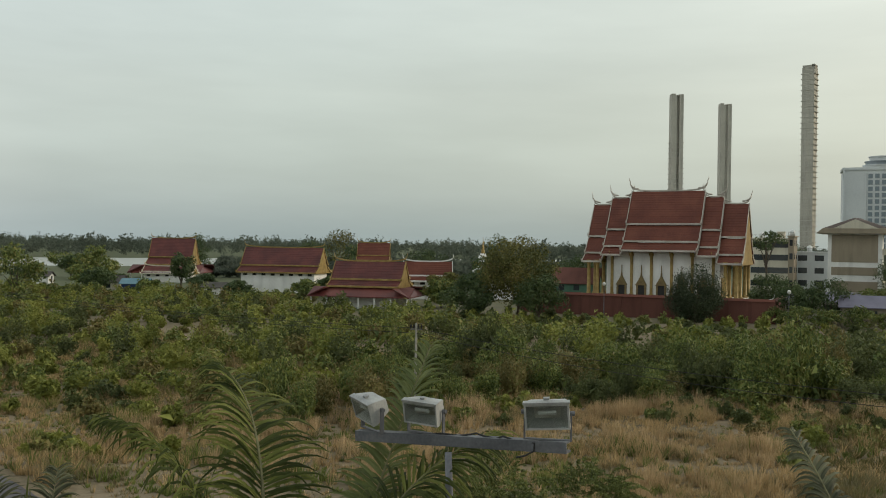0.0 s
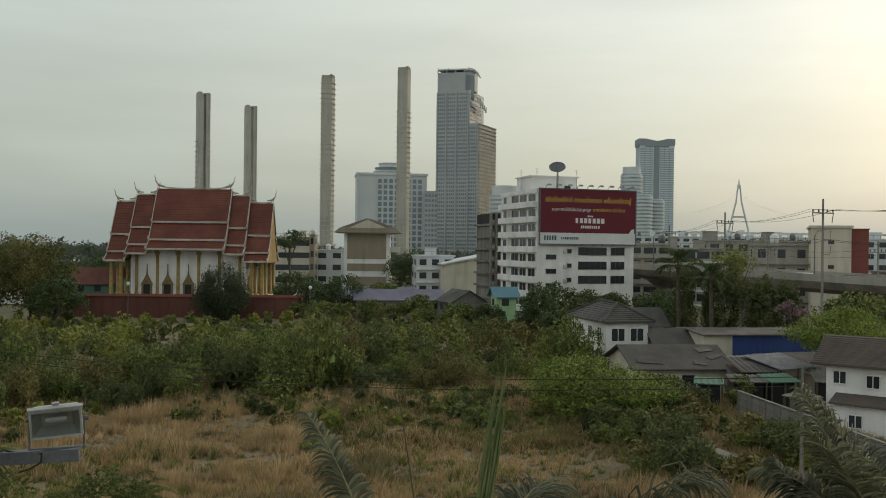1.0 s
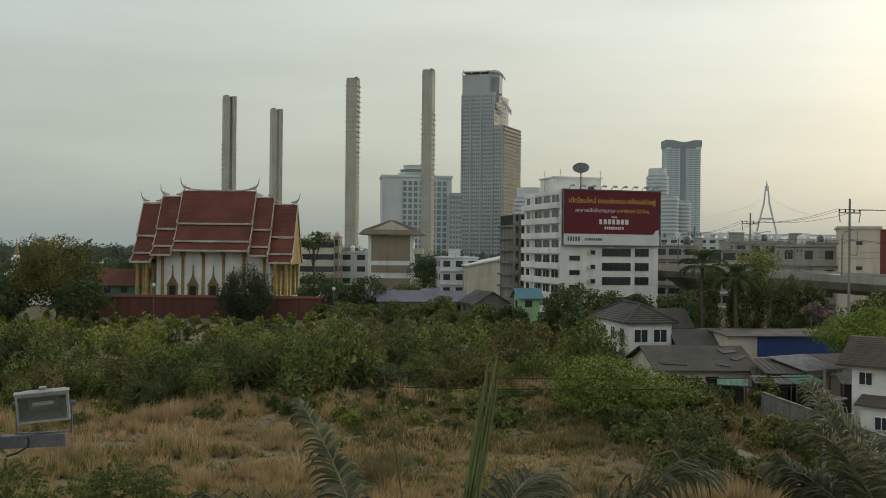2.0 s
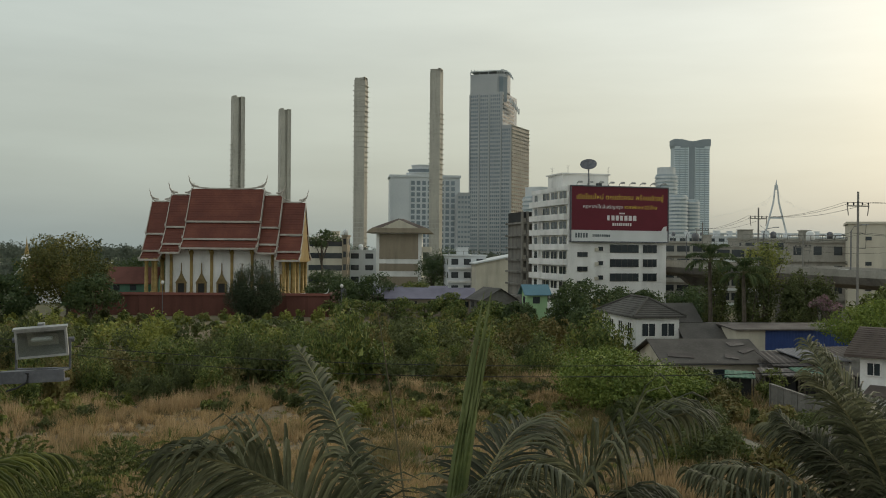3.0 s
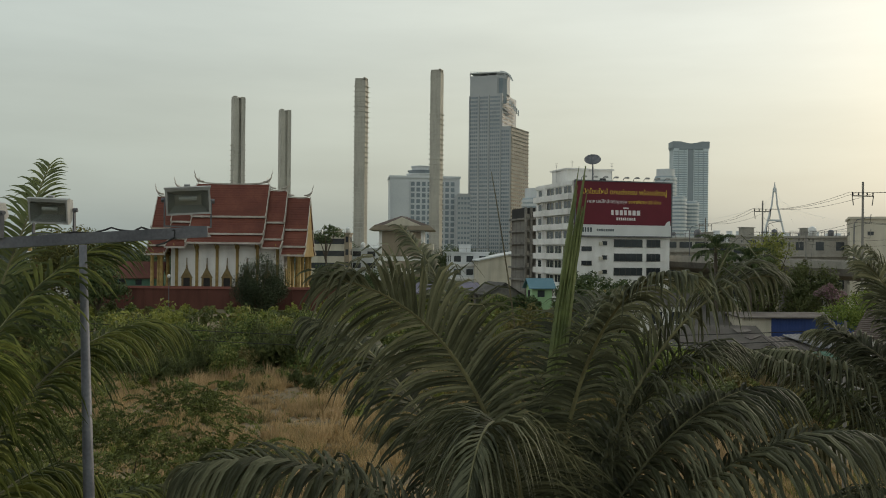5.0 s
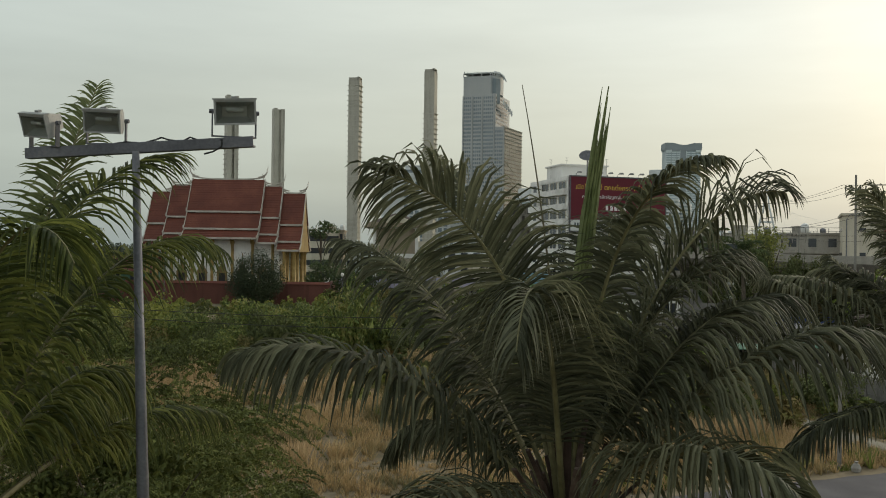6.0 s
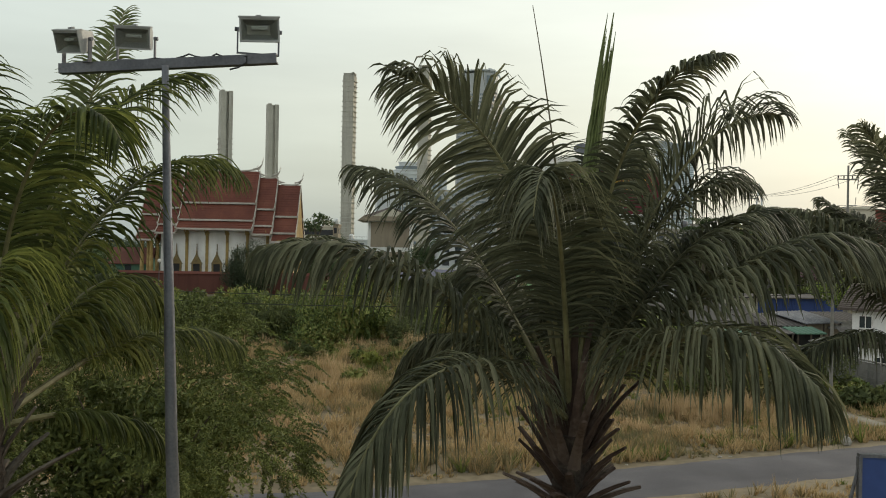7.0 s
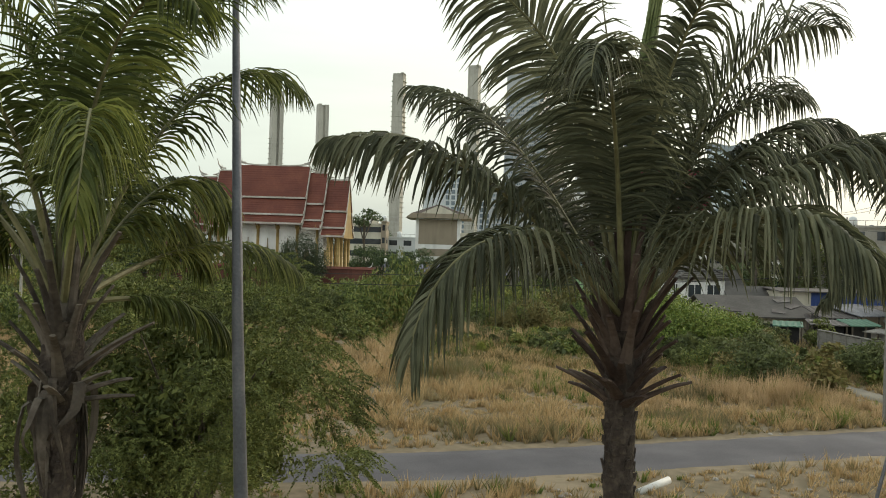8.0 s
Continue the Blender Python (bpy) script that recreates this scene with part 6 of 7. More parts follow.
    o = (np.arange(m) * 18)[:, None]
    quads = np.concatenate([o + np.array([3 * k + c, 3 * k + c + 1, 3 * k + c + 4, 3 * k + c + 3]) for k in range(seg) for c in (0, 1)])
    sh.add(v.tolist(), quads.tolist())
    me = mesh_of(name, sh, mat)
    me.materials.append(M_RACHIS)
    ids = np.zeros(len(sh.f), dtype=np.int32)
    ids[:stalk] = 1
    me.polygons.foreach_set("material_index", ids)
    return me


far_palm(31.4, 105, 11.0, 3.4, "royal palm with a dark drooping crown")
far_palm(34.3, 102, 9.6, 3.2, "royal palm with a dark drooping crown")


def oil_palm(x, y, crown, fronds, label, seed, spears=(), stubs=56, trunk_r=0.165, dead=6, skirt_len=0.75, young=(), leafmat=M_PALM, stubmat=M_STUB, stub_w=0.095, pairs=125, start=0.23):
    """fronds: (way in plan, slope at base, slope at tip, length, sway), degrees and metres."""
    rg = np.random.default_rng(seed)
    t = thing("oil_palm", pose(x, y, 0), label, "palm tree", "oil palms")
    # rough trunk: overlapping rows of old scars, worn unevenly
    s = Shape()
    sides, rows = 30, int((crown + 0.5) / 0.05)
    for i in range(rows + 1):
        z = -0.3 + (crown + 0.4) * i / rows
        wide = trunk_r * (1.25 - 0.25 * min(1, (z + 0.3) / 1.5)) * (1 + 0.3 * max(0.0, min(1.0, (z - crown + 0.9) / 0.6)))
        for k in range(sides):
            a = 2 * math.pi * k / sides
            ca, sa = math.cos(a), math.sin(a)
            scar = abs(((z * 4.2 + 3 * a / math.pi) % 1.0) - 0.5) + abs(((z * 4.2 - 3 * a / math.pi) % 1.0) - 0.5)
            rr = wide * (0.92 + 0.14 * scar + 0.22 * noise.noise((ca * 1.6, sa * 1.6, z * 3.1 + seed)) + 0.1 * noise.noise((ca * 5, sa * 5, z * 9 + seed)))
            s.v.append((rr * ca, rr * sa, z))
    for i in range(rows):
        for k in range(sides):
            s.f.append((i * sides + k, i * sides + (k + 1) % sides, (i + 1) * sides + (k + 1) % sides, (i + 1) * sides + k))
    s.f.append(tuple(range(rows * sides, (rows + 1) * sides)))
    part("trunk", s, M_TRUNK, t)
    chip = Shape()
    chip.extrude([(-0.05, 0), (0.05, 0), (0.022, 0.12), (-0.022, 0.12)], 0, 0.03, lambda u, v, q: (u, -q - 0.2 * v, v))
    chip_me = mesh_of("bark_scale", chip, M_TRUNK)
    for k in range(70):
        a, zz = k * 137.5 + rg.uniform(-20, 20), crown - 2.6 + 2.5 * (k / 70)
        part("bark_scale", chip_me, M_TRUNK, t, at=pose(0, 0, zz, rz=a) @ pose(0, -trunk_r * 0.9, 0, rg.uniform(-8, 8), 0, rg.uniform(-15, 15)))
    # old leaf stalks, cut short low down and longer towards the crown
    for k in range(stubs):
        a = math.radians(k * 137.5 + rg.uniform(-12, 12))
        q = k / stubs
        el = math.radians(14 + 68 * q ** 0.75 + rg.uniform(-16, 12))
        ln = rg.uniform(0.55, 1.0) * (0.85 + 0.9 * q)
        o = Vector((math.cos(a) * trunk_r * 0.7, math.sin(a) * trunk_r * 0.7, crown - 0.85 + 0.95 * q))
        sd = Vector((-math.sin(a), math.cos(a), 0))
        st = Shape()
        rings, c = [], o
        for i in range(5):
            e = el + (0.22 - 0.1 * i) * rg.uniform(0.4, 1.4)
            d = Vector((math.cos(a) * math.cos(e), math.sin(a) * math.cos(e), math.sin(e)))
            up = sd.cross(d)
            w, th = stub_w * (1.0, 0.78, 0.58, 0.46, 0.4)[i], stub_w * (0.6, 0.42, 0.34, 0.28, 0.2)[i]
            rings.append([c - sd * w, c - sd * w * 0.5 - up * th, c + sd * w * 0.5 - up * th, c + sd * w, c + sd * w * 0.35 + up * th * 0.6, c - sd * w * 0.35 + up * th * 0.6])
            c = c + d * ln / 4
        v = [tuple(p) for r in rings for p in r]
        f = [(6 * i + j, 6 * i + (j + 1) % 6, 6 * i + 6 + (j + 1) % 6, 6 * i + 6 + j) for i in range(4) for j in range(6)]
        st.add(v, f + [(24, 25, 26, 27, 28, 29), (5, 4, 3, 2, 1, 0)])
        part("leaf_base", st, stubmat, t)
    for k in range(dead):
        a = math.radians(k * 137.5 + rg.uniform(-20, 20))
        hang = skirt_len * rg.uniform(0.25, 1.3)
        flare = rg.uniform(0.02, 0.45)
        tilt = rg.uniform(-0.9, 0.9)
        z0 = crown - 0.55 - rg.uniform(0, 0.35)
        broad = rg.uniform(0.035, 0.085)
        st = Shape()
        rings = []
        for i in range(9):
            u = i / 8
            r = trunk_r * 0.75 + flare * math.sin(math.pi * min(1.0, 0.12 + 0.75 * u)) + 0.05 * u
            b = a + tilt * u * u
            c = Vector((math.cos(b) * r, math.sin(b) * r, z0 + 0.16 * math.sin(math.pi * min(1.0, 2.2 * u)) - hang * u ** 1.6))
            tw = b + 1.4 * tilt * u
            sd, ou = Vector((-math.sin(tw), math.cos(tw), 0)), Vector((math.cos(tw), math.sin(tw), 0.2))
            w = broad * (1.0, 1.05, 1.0, 0.95, 0.85, 0.75, 0.6, 0.4, 0.08)[i] * rg.uniform(0.9, 1.1)
            rings.append([c - sd * w, c + ou * 0.02, c + sd * w, c - ou * 0.012])
        v = [tuple(p) for r in rings for p in r]
        f = [(4 * i + j, 4 * i + (j + 1) % 4, 4 * i + 4 + (j + 1) % 4, 4 * i + 4 + j) for i in range(8) for j in range(4)]
        st.add(v, f + [(32, 33, 34, 35), (3, 2, 1, 0)])
        part("dead_stalk", st, stubmat, t, "dry hanging leaf stalk")
    for az, e0, e1, ln, sw, *more in fronds:
        a = radians(az)
        me = frond_mesh("frond", a, radians(e0), radians(e1), ln, rg, leafmat, sway=radians(sw), bend=more[0] if more else 1.7, leaf=more[1] if len(more) > 1 else 0.92, limp=more[2] if len(more) > 2 else 0.15, twist=radians(more[3]) if len(more) > 3 else 0.0, pairs=pairs, start=start)
        part("frond", me, leafmat, t, at=pose(0.05 * math.cos(a), 0.05 * math.sin(a), crown + 0.25))
    for az, e0, e1, ln, sw in young:
        part("frond", frond_mesh("frond", radians(az), radians(e0), radians(e1), ln, rg, M_PALMYOUNG, sway=radians(sw), leaf=0.62), M_PALMYOUNG, t, "pale young upright frond", at=pose(0, 0, crown + 0.25))
    for dx, dy, ln, r, mat in spears:
        # a slim core wrapped in folded leaflets whose tips fray towards the top
        s = Shape()
        n = 14
        line = lambda q: Vector((dx * ln * q ** 1.7, dy * ln * q ** 1.7, ln * q))
        core = [i / (n - 1) for i in range(n)]
        s.tube([tuple(line(q)) for q in core], [0.55 * r * (1 - 0.9 * q ** 1.6) + 0.003 for q in core], 6)
        for i in range(13 if r > 0.03 else 0):
            a = i * 2.4
            ox, oy = r * 0.85 * math.cos(a), r * 0.4 * math.sin(a)
            end = 1.0 - 0.2 * rg.random()
            q0, fray = rg.uniform(0.05, 0.3), rg.uniform(0.5, 1.25)
            pts, rad = [], []
            for k in range(8):
                u = k / 7
                q = q0 + (end - q0) * u
                out = min(1.0, 0.5 + q) * (1 + (fray - 1) * u ** 4)
                pts.append(tuple(line(q) + Vector((ox * out, oy * out, 0))))
                rad.append(r * 0.36 * (1 - 0.95 * u ** 4) + 0.002)
            s.tube(pts, rad, 4)
        part("spear_leaf", s, mat, t, "closed upright spear leaf", at=pose(0, 0, crown + 0.3))
    return t


MAIN = [(201, 82, 1, 5.11, 16.6, 2.16, 1.05, 0.3, 60), (136, 55, 3, 5.3, 6, 2.35, 1.0, 0.3), (127, 73, 32, 5.4, 6, 2.20, 0.42, 0.3), (188, 49, -16, 4.5, 17, 2.01, 1.15), (240, 26, -87, 5.05, -15, 2.56, 1.0), (254, 65, -65, 5.11, 3, 2.66, 0.95),
        (304, 82, -20, 5.35, -15, 2.9, 0.58, 0.4), (14, 70.6, -9, 5.5, 16, 2.8, 1.05, 0.1, -38), (14, 60, -25, 4.7, 18, 2.3, 1.1, 0.5), (24, 70, -16, 4.7, 10, 2.2, 0.9, 0.2, -25), (58, 84, -56, 6.0, 12, 2.05, 0.9, 0.1), (357, 48, -21, 4.68, 14, 2.59, 1.2, 0.4), (304, 43, -49, 3.94, -7, 1.86, 1.2, 0.1), (41, 60, -25, 5.4, 0, 1.36, 1.0),
        (82, 50, -30, 4.2, 0, 1.7, 0.75), (115, 52, -30, 4.2, 0, 1.7, 0.75), (68, 46, -50, 4.0, 0, 1.7, 0.75), (130, 36, -60, 3.8, 0, 1.7, 0.75)]
oil_palm(0.42, 8.7, 6.35, MAIN, "young oil palm with arching dark green fronds", 3,
         ((-0.105, 0.04, 4.95, 0.028, M_DRYSPEAR), (0.125, 0.2, 5.1, 0.088, M_SPEAR)), dead=0, stubs=58, trunk_r=0.18, stub_w=0.1)
LEFT = [(51, 78, 5, 5.58, 9, 2.21, 1.0, 0.5), (59, 64, -26, 5.79, 7, 2.09, 0.95, 0.5), (77, 20, -22, 6.71, 0, 1.27, 0.95, 0.4), (67, 52, -70, 3.89, 7, 2.39, 0.95, 0.4), (322, 81, -60, 4.95, -3, 2.81, 1.0, 0.5), (301, 56, -78, 5.3, -18, 1.8, 0.85),
        (123, 84.6, -4, 6.2, 39, 2.67, 0.95, 0.2, 35), (172, 88.9, -1, 5.72, 11, 1.96, 0.8, 0.5, 40), (200, 66, -30, 4.6, 0, 1.7, 0.7), (160, 50, -40, 4.6, 0), (130, 40, -60, 4.2, 0),
        (84, 38, -60, 4.6, 0), (52, 10, -50, 2.7, 0, 1.3, 0.55), (100, 52, -40, 4.8, 0), (250, 74, -70, 4.8, 0, 2.4, 0.9, 0.4)]
oil_palm(-5.98, 7.5, 6.35, LEFT, "oil palm with a shaggy skirt of dry stalks", 5, ((0.03, 0.0, 3.6, 0.05, M_PALMYOUNG),), dead=20, skirt_len=1.5, stubs=36, stubmat=M_STUBPALE, stub_w=0.09, young=((77, 66, 54, 6.1, 7),), leafmat=M_PALMGREEN, pairs=112, start=0.28)
RIGHT = [(123, 71, 53, 4.5, 2, 1.62, 0.66), (191, 41, 19, 4.4, -2, 2.45, 0.8), (126, 57, 37, 3.7, -1, 1.7, 0.66), (200, 76, 36, 4.4, 0, 1.7, 0.75), (185, 58, -8, 4.4, 0, 1.9, 0.8), (200, 22, -48, 4.0, 0, 1.6, 0.7)]
RIGHT += [(a, b, c, ln * 0.9, s, 1.7, 0.8) for a, b, c, ln, s in ((157, 82, 50, 4.8, 0), (120, 70, -10, 4.6, 0), (90, 76, 10, 4.6, 0), (30, 70, 0, 4.8, 0), (0, 50, -40, 4.6, 0), (330, 60, -40, 4.6, 0), (270, 62, -60, 4.4, 0), (60, 50, -50, 4.2, 0), (300, 35, -75, 4.0, 0), (250, 76, 10, 4.6, 0))]
oil_palm(7.2, 12.4, 6.7, RIGHT, "oil palm with drooping fronds beside the lane", 9, ((0.03, 0.02, 4.2, 0.07, M_PALMYOUNG),))
oil_palm(-11.2, 8.6, 5.2, RIGHT[::-1], "oil palm with drooping fronds beside the lane", 12, ((0.03, 0.02, 4.2, 0.07, M_PALMYOUNG),), pairs=80)

# bushy tree behind the light mast
def cards_at(place, bias, size, rng, aspect):
    n = len(place)
    a = rng.normal(size=(n, 3)) + bias
    u = np.cross(a, rng.normal(size=(n, 3)))
    u /= np.linalg.norm(u, axis=1, keepdims=True) + 1e-9
    w = np.cross(a / np.linalg.norm(a, axis=1, keepdims=True), u)
    s = (size * rng.uniform(0.6, 1.3, n))[:, None]
    return np.stack([place - u * s, place - w * s * aspect, place + u * s, place + w * s * aspect], 1).reshape(-1, 3)


def spray_bush(x, y, height, r, n, seed, label, each=76, leaf=0.05):
    """A bush of fine feathery sprays that rise, reach out and droop."""
    rg = np.random.default_rng(seed)
    t = thing("bush", pose(x, y, ground_z(x, y)), label, "bush", "feathery bushes beside the lane")
    # boughs: rounded tiers of sprays with dark hollows between them
    c = rg.normal(size=(44, 3))
    c[:, 2] = np.abs(c[:, 2]) * 1.1 - 0.35
    c /= np.linalg.norm(c, axis=1, keepdims=True)
    c *= rg.uniform(0.6, 0.98, (44, 1))
    box = np.sign(c) * np.abs(c) ** 0.72
    mid = box * np.array([r * 0.78, r * 0.78, height * 0.45]) + np.array([0, 0, height * 0.47])
    size = rg.uniform(0.55, 1.1, 44) * r / 5
    pick = rg.integers(0, 44, n)
    d = rg.normal(size=(n, 3)) + np.array([0, 0, 0.35]) + c[pick] * 0.7
    d /= np.linalg.norm(d, axis=1, keepdims=True)
    p = mid[pick] + d * size[pick][:, None] * rg.uniform(0.5, 1.0, (n, 1)) * np.array([1.15, 1.15, 0.7])
    ax = d * np.array([1, 1, 0.6]) + c[pick] * 0.5 + rg.normal(0, 0.22, (n, 3))
    ax /= np.linalg.norm(ax, axis=1, keepdims=True)
    ln = rg.uniform(0.4, 1.05, n)
    u = np.tile(np.linspace(0.05, 1.0, each), n)
    k = np.repeat(np.arange(n), each)
    mid = p[k] + ax[k] * (ln[k] * u)[:, None] + np.array([0, 0, -1.0]) * (ln[k] * 0.55 * u * u)[:, None]
    sd = np.cross(ax, np.array([0, 0, 1.0]))[k] + rg.normal(0, 0.2, (n * each, 3))
    q = mid + sd * (rg.choice([-1, 1], n * each) * rg.uniform(0.01, 0.16, n * each) * (1.15 - u))[:, None]
    # larger inner leaves, added to block light and darken the bush's inside
    inner, di = crown_points(rg, int(11.4 * n), r * 0.66, height * 0.78, 30, 0.1)
    both = np.concatenate([cards_at(q, np.array([0, 0, 0.9]), leaf, rg, 0.32), cards_at(inner, di, 0.11, rg, 0.35)])
    part("foliage", blades("foliage", both, 4, M_BUSHY), M_BUSHY, t)
    for a in range(9):
        s = Shape()
        w = a * 0.7 + rg.uniform(0, 0.3)
        q = r * rg.uniform(0.35, 0.7)
        s.tube([(0.2 * math.cos(w), 0.2 * math.sin(w), -0.3), (0.4 * q * math.cos(w), 0.4 * q * math.sin(w), height * 0.4), (q * math.cos(w), q * math.sin(w), height * rg.uniform(0.45, 0.7))], [0.1, 0.05, 0.012], 5)
        part("stem", s, M_BARK, t)
    return t


spray_bush(-8.4, 20.5, 7.9, 4.9, 2100, 21, "bushy feathery green tree beside the lane")
spray_bush(-13.5, 19.0, 6.0, 4.2, 520, 22, "bushy feathery green tree beside the lane")
for x, y, h, r in ((15.4, 51.0, 3.1, 2.1), (16.4, 54.6, 3.6, 2.2), (23.6, 54.2, 3.2, 2.0), (23.8, 57.5, 2.6, 1.9), (21.6, 75.4, 2.6, 1.8), (23.0, 72.8, 2.2, 1.6), (19.6, 66.5, 1.9, 1.7), (18.4, 70.2, 3.5, 2.5), (20.9, 72.6, 3.3, 2.4)):
    tree(x, y, h, r, 0.0, M_RUSTY if int(y) % 3 else M_OLIVELEAF, np.random.default_rng(int(x)), "low leafy olive-brown bush in the weeds", 2600, 0.11, 26, name="bush", category="bush", trunk=0.06, group="bushes in the weeds")
tree(13.4, 70.5, 5.1, 5.4, 0.0, M_BRIGHTBUSH, np.random.default_rng(23), "broad bright green thicket bush", 19000, 0.11, 80, name="bush", category="bush", trunk=0.12)
tree(17.6, 68.0, 3.8, 3.2, 0.0, M_BRIGHTBUSH, np.random.default_rng(26), "rounded bright green bush beside the thicket", 7000, 0.1, 40, name="bush", category="bush", trunk=0.08)
tree(19.5, 71.5, 3.4, 3.4, 0.1, M_SHRUB, np.random.default_rng(24), "low green bush near the fence", 3000, 0.18, 30, name="bush", category="bush", trunk=0.08)


def scrub_edge(x):
    edge = 82 + 9 * noise.noise((x * 0.06, 0.3, 1.7)) + 5 * noise.noise((x * 0.21, 0.7, 4.7)) + max(0.0, x - 2) * 0.2
    if x < -17:
        edge -= min(44.0, (-17 - x) * 1.15)
    return edge


def scrub_density(x, y):
    """How likely scrub grows: a thick belt far out, thinning towards the lane and to the left."""
    edge = scrub_edge(x)
    if x > 21.5 - 0.05 * (y - 80):
        return 0.0
    if y < edge:
        return 0.0
    far = 158 if x > -72 else 145 if x > -112 else 176 if x > -165 else 160
    if y > far:
        return 0.0
    gap = noise.noise((x * 0.045, y * 0.045, 9.0)) + 0.75 * noise.noise((x * 0.17, y * 0.17, 3.0))
    lim = -0.22 if x > -45 else -0.1
    return 1.0 if gap > lim else 0.12


track_np = np.array([tuple(p) for p in track_line + clear])


def on_track(x, y):
    return float(((track_np - (x, y)) ** 2).sum(1).min()) < 1.0


rs = np.random.default_rng(31)
spots = []
for _ in range(14000):
    x, y = rs.uniform(-205, 24), rs.uniform(45, 176)
    if rs.random() < scrub_density(x, y) and all((x - a) ** 2 + (y - b) ** 2 > 8.2 for a, b, *_ in spots):
        big = 0.5 + 0.9 * noise.noise((x * 0.08, y * 0.08, 4.0))
        k = max(0.42, min(1.75, 0.62 + 0.6 * big + abs(rs.normal(0, 0.38)))) * (0.72 if x < -70 else max(0.42, min(1.0, (160 - y) / 45)))
        if x < -24 and y < 82:
            k *= 0.5 + 0.5 * max(0.0, (y - 40) / 42)
        if x > -45 and scrub_density(x, y - 9) < 0.1:
            k = max(k, 0.9) * 1.1
        spots.append((x, y, 2.0 * k, 3.3 * k * rs.uniform(0.7, 1.3) * (1.35 if rs.random() < 0.12 else 1.0)))
spots = spots[:2600]
for _ in range(330):
    x, y = rs.uniform(13, 29), rs.uniform(49, 74)
    if x < 24.4 + (69.8 - y) * 0.08 and float(((track_np - (x, y)) ** 2).sum(1).min()) > 4.5 and noise.noise((x * 0.2, y * 0.2, 7.0)) > -0.1:
        k = rs.uniform(0.3, 1.05)
        spots.append((x, y, 1.7 * k, 2.9 * k))
for _ in range(300):
    x = rs.uniform(-60, 14)
    y = scrub_edge(x) - abs(rs.normal(0, 6.5))
    if y > 30 and road_distance(x, y) > 4 and noise.noise((x * 0.15, y * 0.15, 2.5)) > -0.1:
        k = rs.uniform(0.2, 0.55)
        spots.append((x, y, 1.7 * k, 3.2 * k))
# extra low scrub added to darken the weedy ground in the thicket's shade
for _ in range(420):
    x = rs.uniform(-7, 16)
    y = scrub_edge(x) - abs(rs.normal(0, 7.0))
    if y > 55 and noise.noise((x * 0.2, y * 0.2, 6.5)) > -0.05:
        k = rs.uniform(0.25, 0.6)
        spots.append((x, y, 1.8 * k, 2.6 * k))


def scrub_variant(n, size, cores):
    """Leaf places and normals of one unit shrub: a few upright lobes over outsized core leaves added to block light."""
    lobes = 11
    c = rs.normal(size=(lobes, 3))
    c /= np.linalg.norm(c, axis=1, keepdims=True)
    c *= rs.uniform(0.3, 0.8, (lobes, 1))
    c[:, 2] = 0.30 + 0.5 * np.abs(c[:, 2]) + rs.uniform(-0.15, 0.12, lobes)
    lr = rs.uniform(0.2, 0.38, lobes)
    k = rs.integers(0, lobes, n)
    d = rs.normal(size=(n, 3))
    d /= np.linalg.norm(d, axis=1, keepdims=True)
    p = c[k] + d * (lr[k] * rs.uniform(0.65, 1.05, n))[:, None] * np.array([1, 1, 0.72])
    p[:, 2] = np.abs(p[:, 2])
    # core: outsized leaves low inside, added so that the base falls into shade
    ic = rs.normal(0, 0.24, (cores, 3))
    ic[:, 2] = rs.uniform(0.04, 0.42, cores)
    idn = rs.normal(size=(cores, 3))
    return np.concatenate([p, ic]), np.concatenate([d, idn]), np.concatenate([np.full(n, size), np.full(cores, 0.5)])


near_spots = [q for q in spots if q[1] < 98 and -45 < q[0] and q[3] > 1.6][:110]
near_ids = {id(q) for q in near_spots}
SHRUB_ME = []
for k in range(10):
    p, d, sz = scrub_variant(2500, 0.12, 160)
    # darker olive leaves on some edge shrubs stand for the undergrowth's shade
    SHRUB_ME.append(cards("shrub", p * np.array([2.5, 2.5, 3.2]), d * 0.8 + np.array([0, 0, 0.5]), np.where(sz > 0.4, 0.34, sz), (M_SHRUB, M_OLIVELEAF, M_SHRUB, M_RUSTY, M_SHRUB)[k % 5], rs, 0.6, True))
for i, (x, y, r, h) in enumerate(near_spots):
    ob = new("shrub", SHRUB_ME[i % 10])
    ob.matrix_basis = pose(x, y, ground_z(x, y) - 0.1, rz=float(rs.uniform(0, 360))) @ Matrix.Diagonal((r / 2.5, r / 2.5, h / 3.2, 1))
    tagged(ob, "waist-high to head-high green scrub bush on dry ground", "shrub", "shrubs along the edge of the thicket")
NEAR_V = [scrub_variant(560, 0.19, 40) for _ in range(7)]
FAR_V = [scrub_variant(230, 0.29, 26) for _ in range(7)]
piles = {key: ([], [], []) for key in ("green", "rusty", "lime", "deep")}
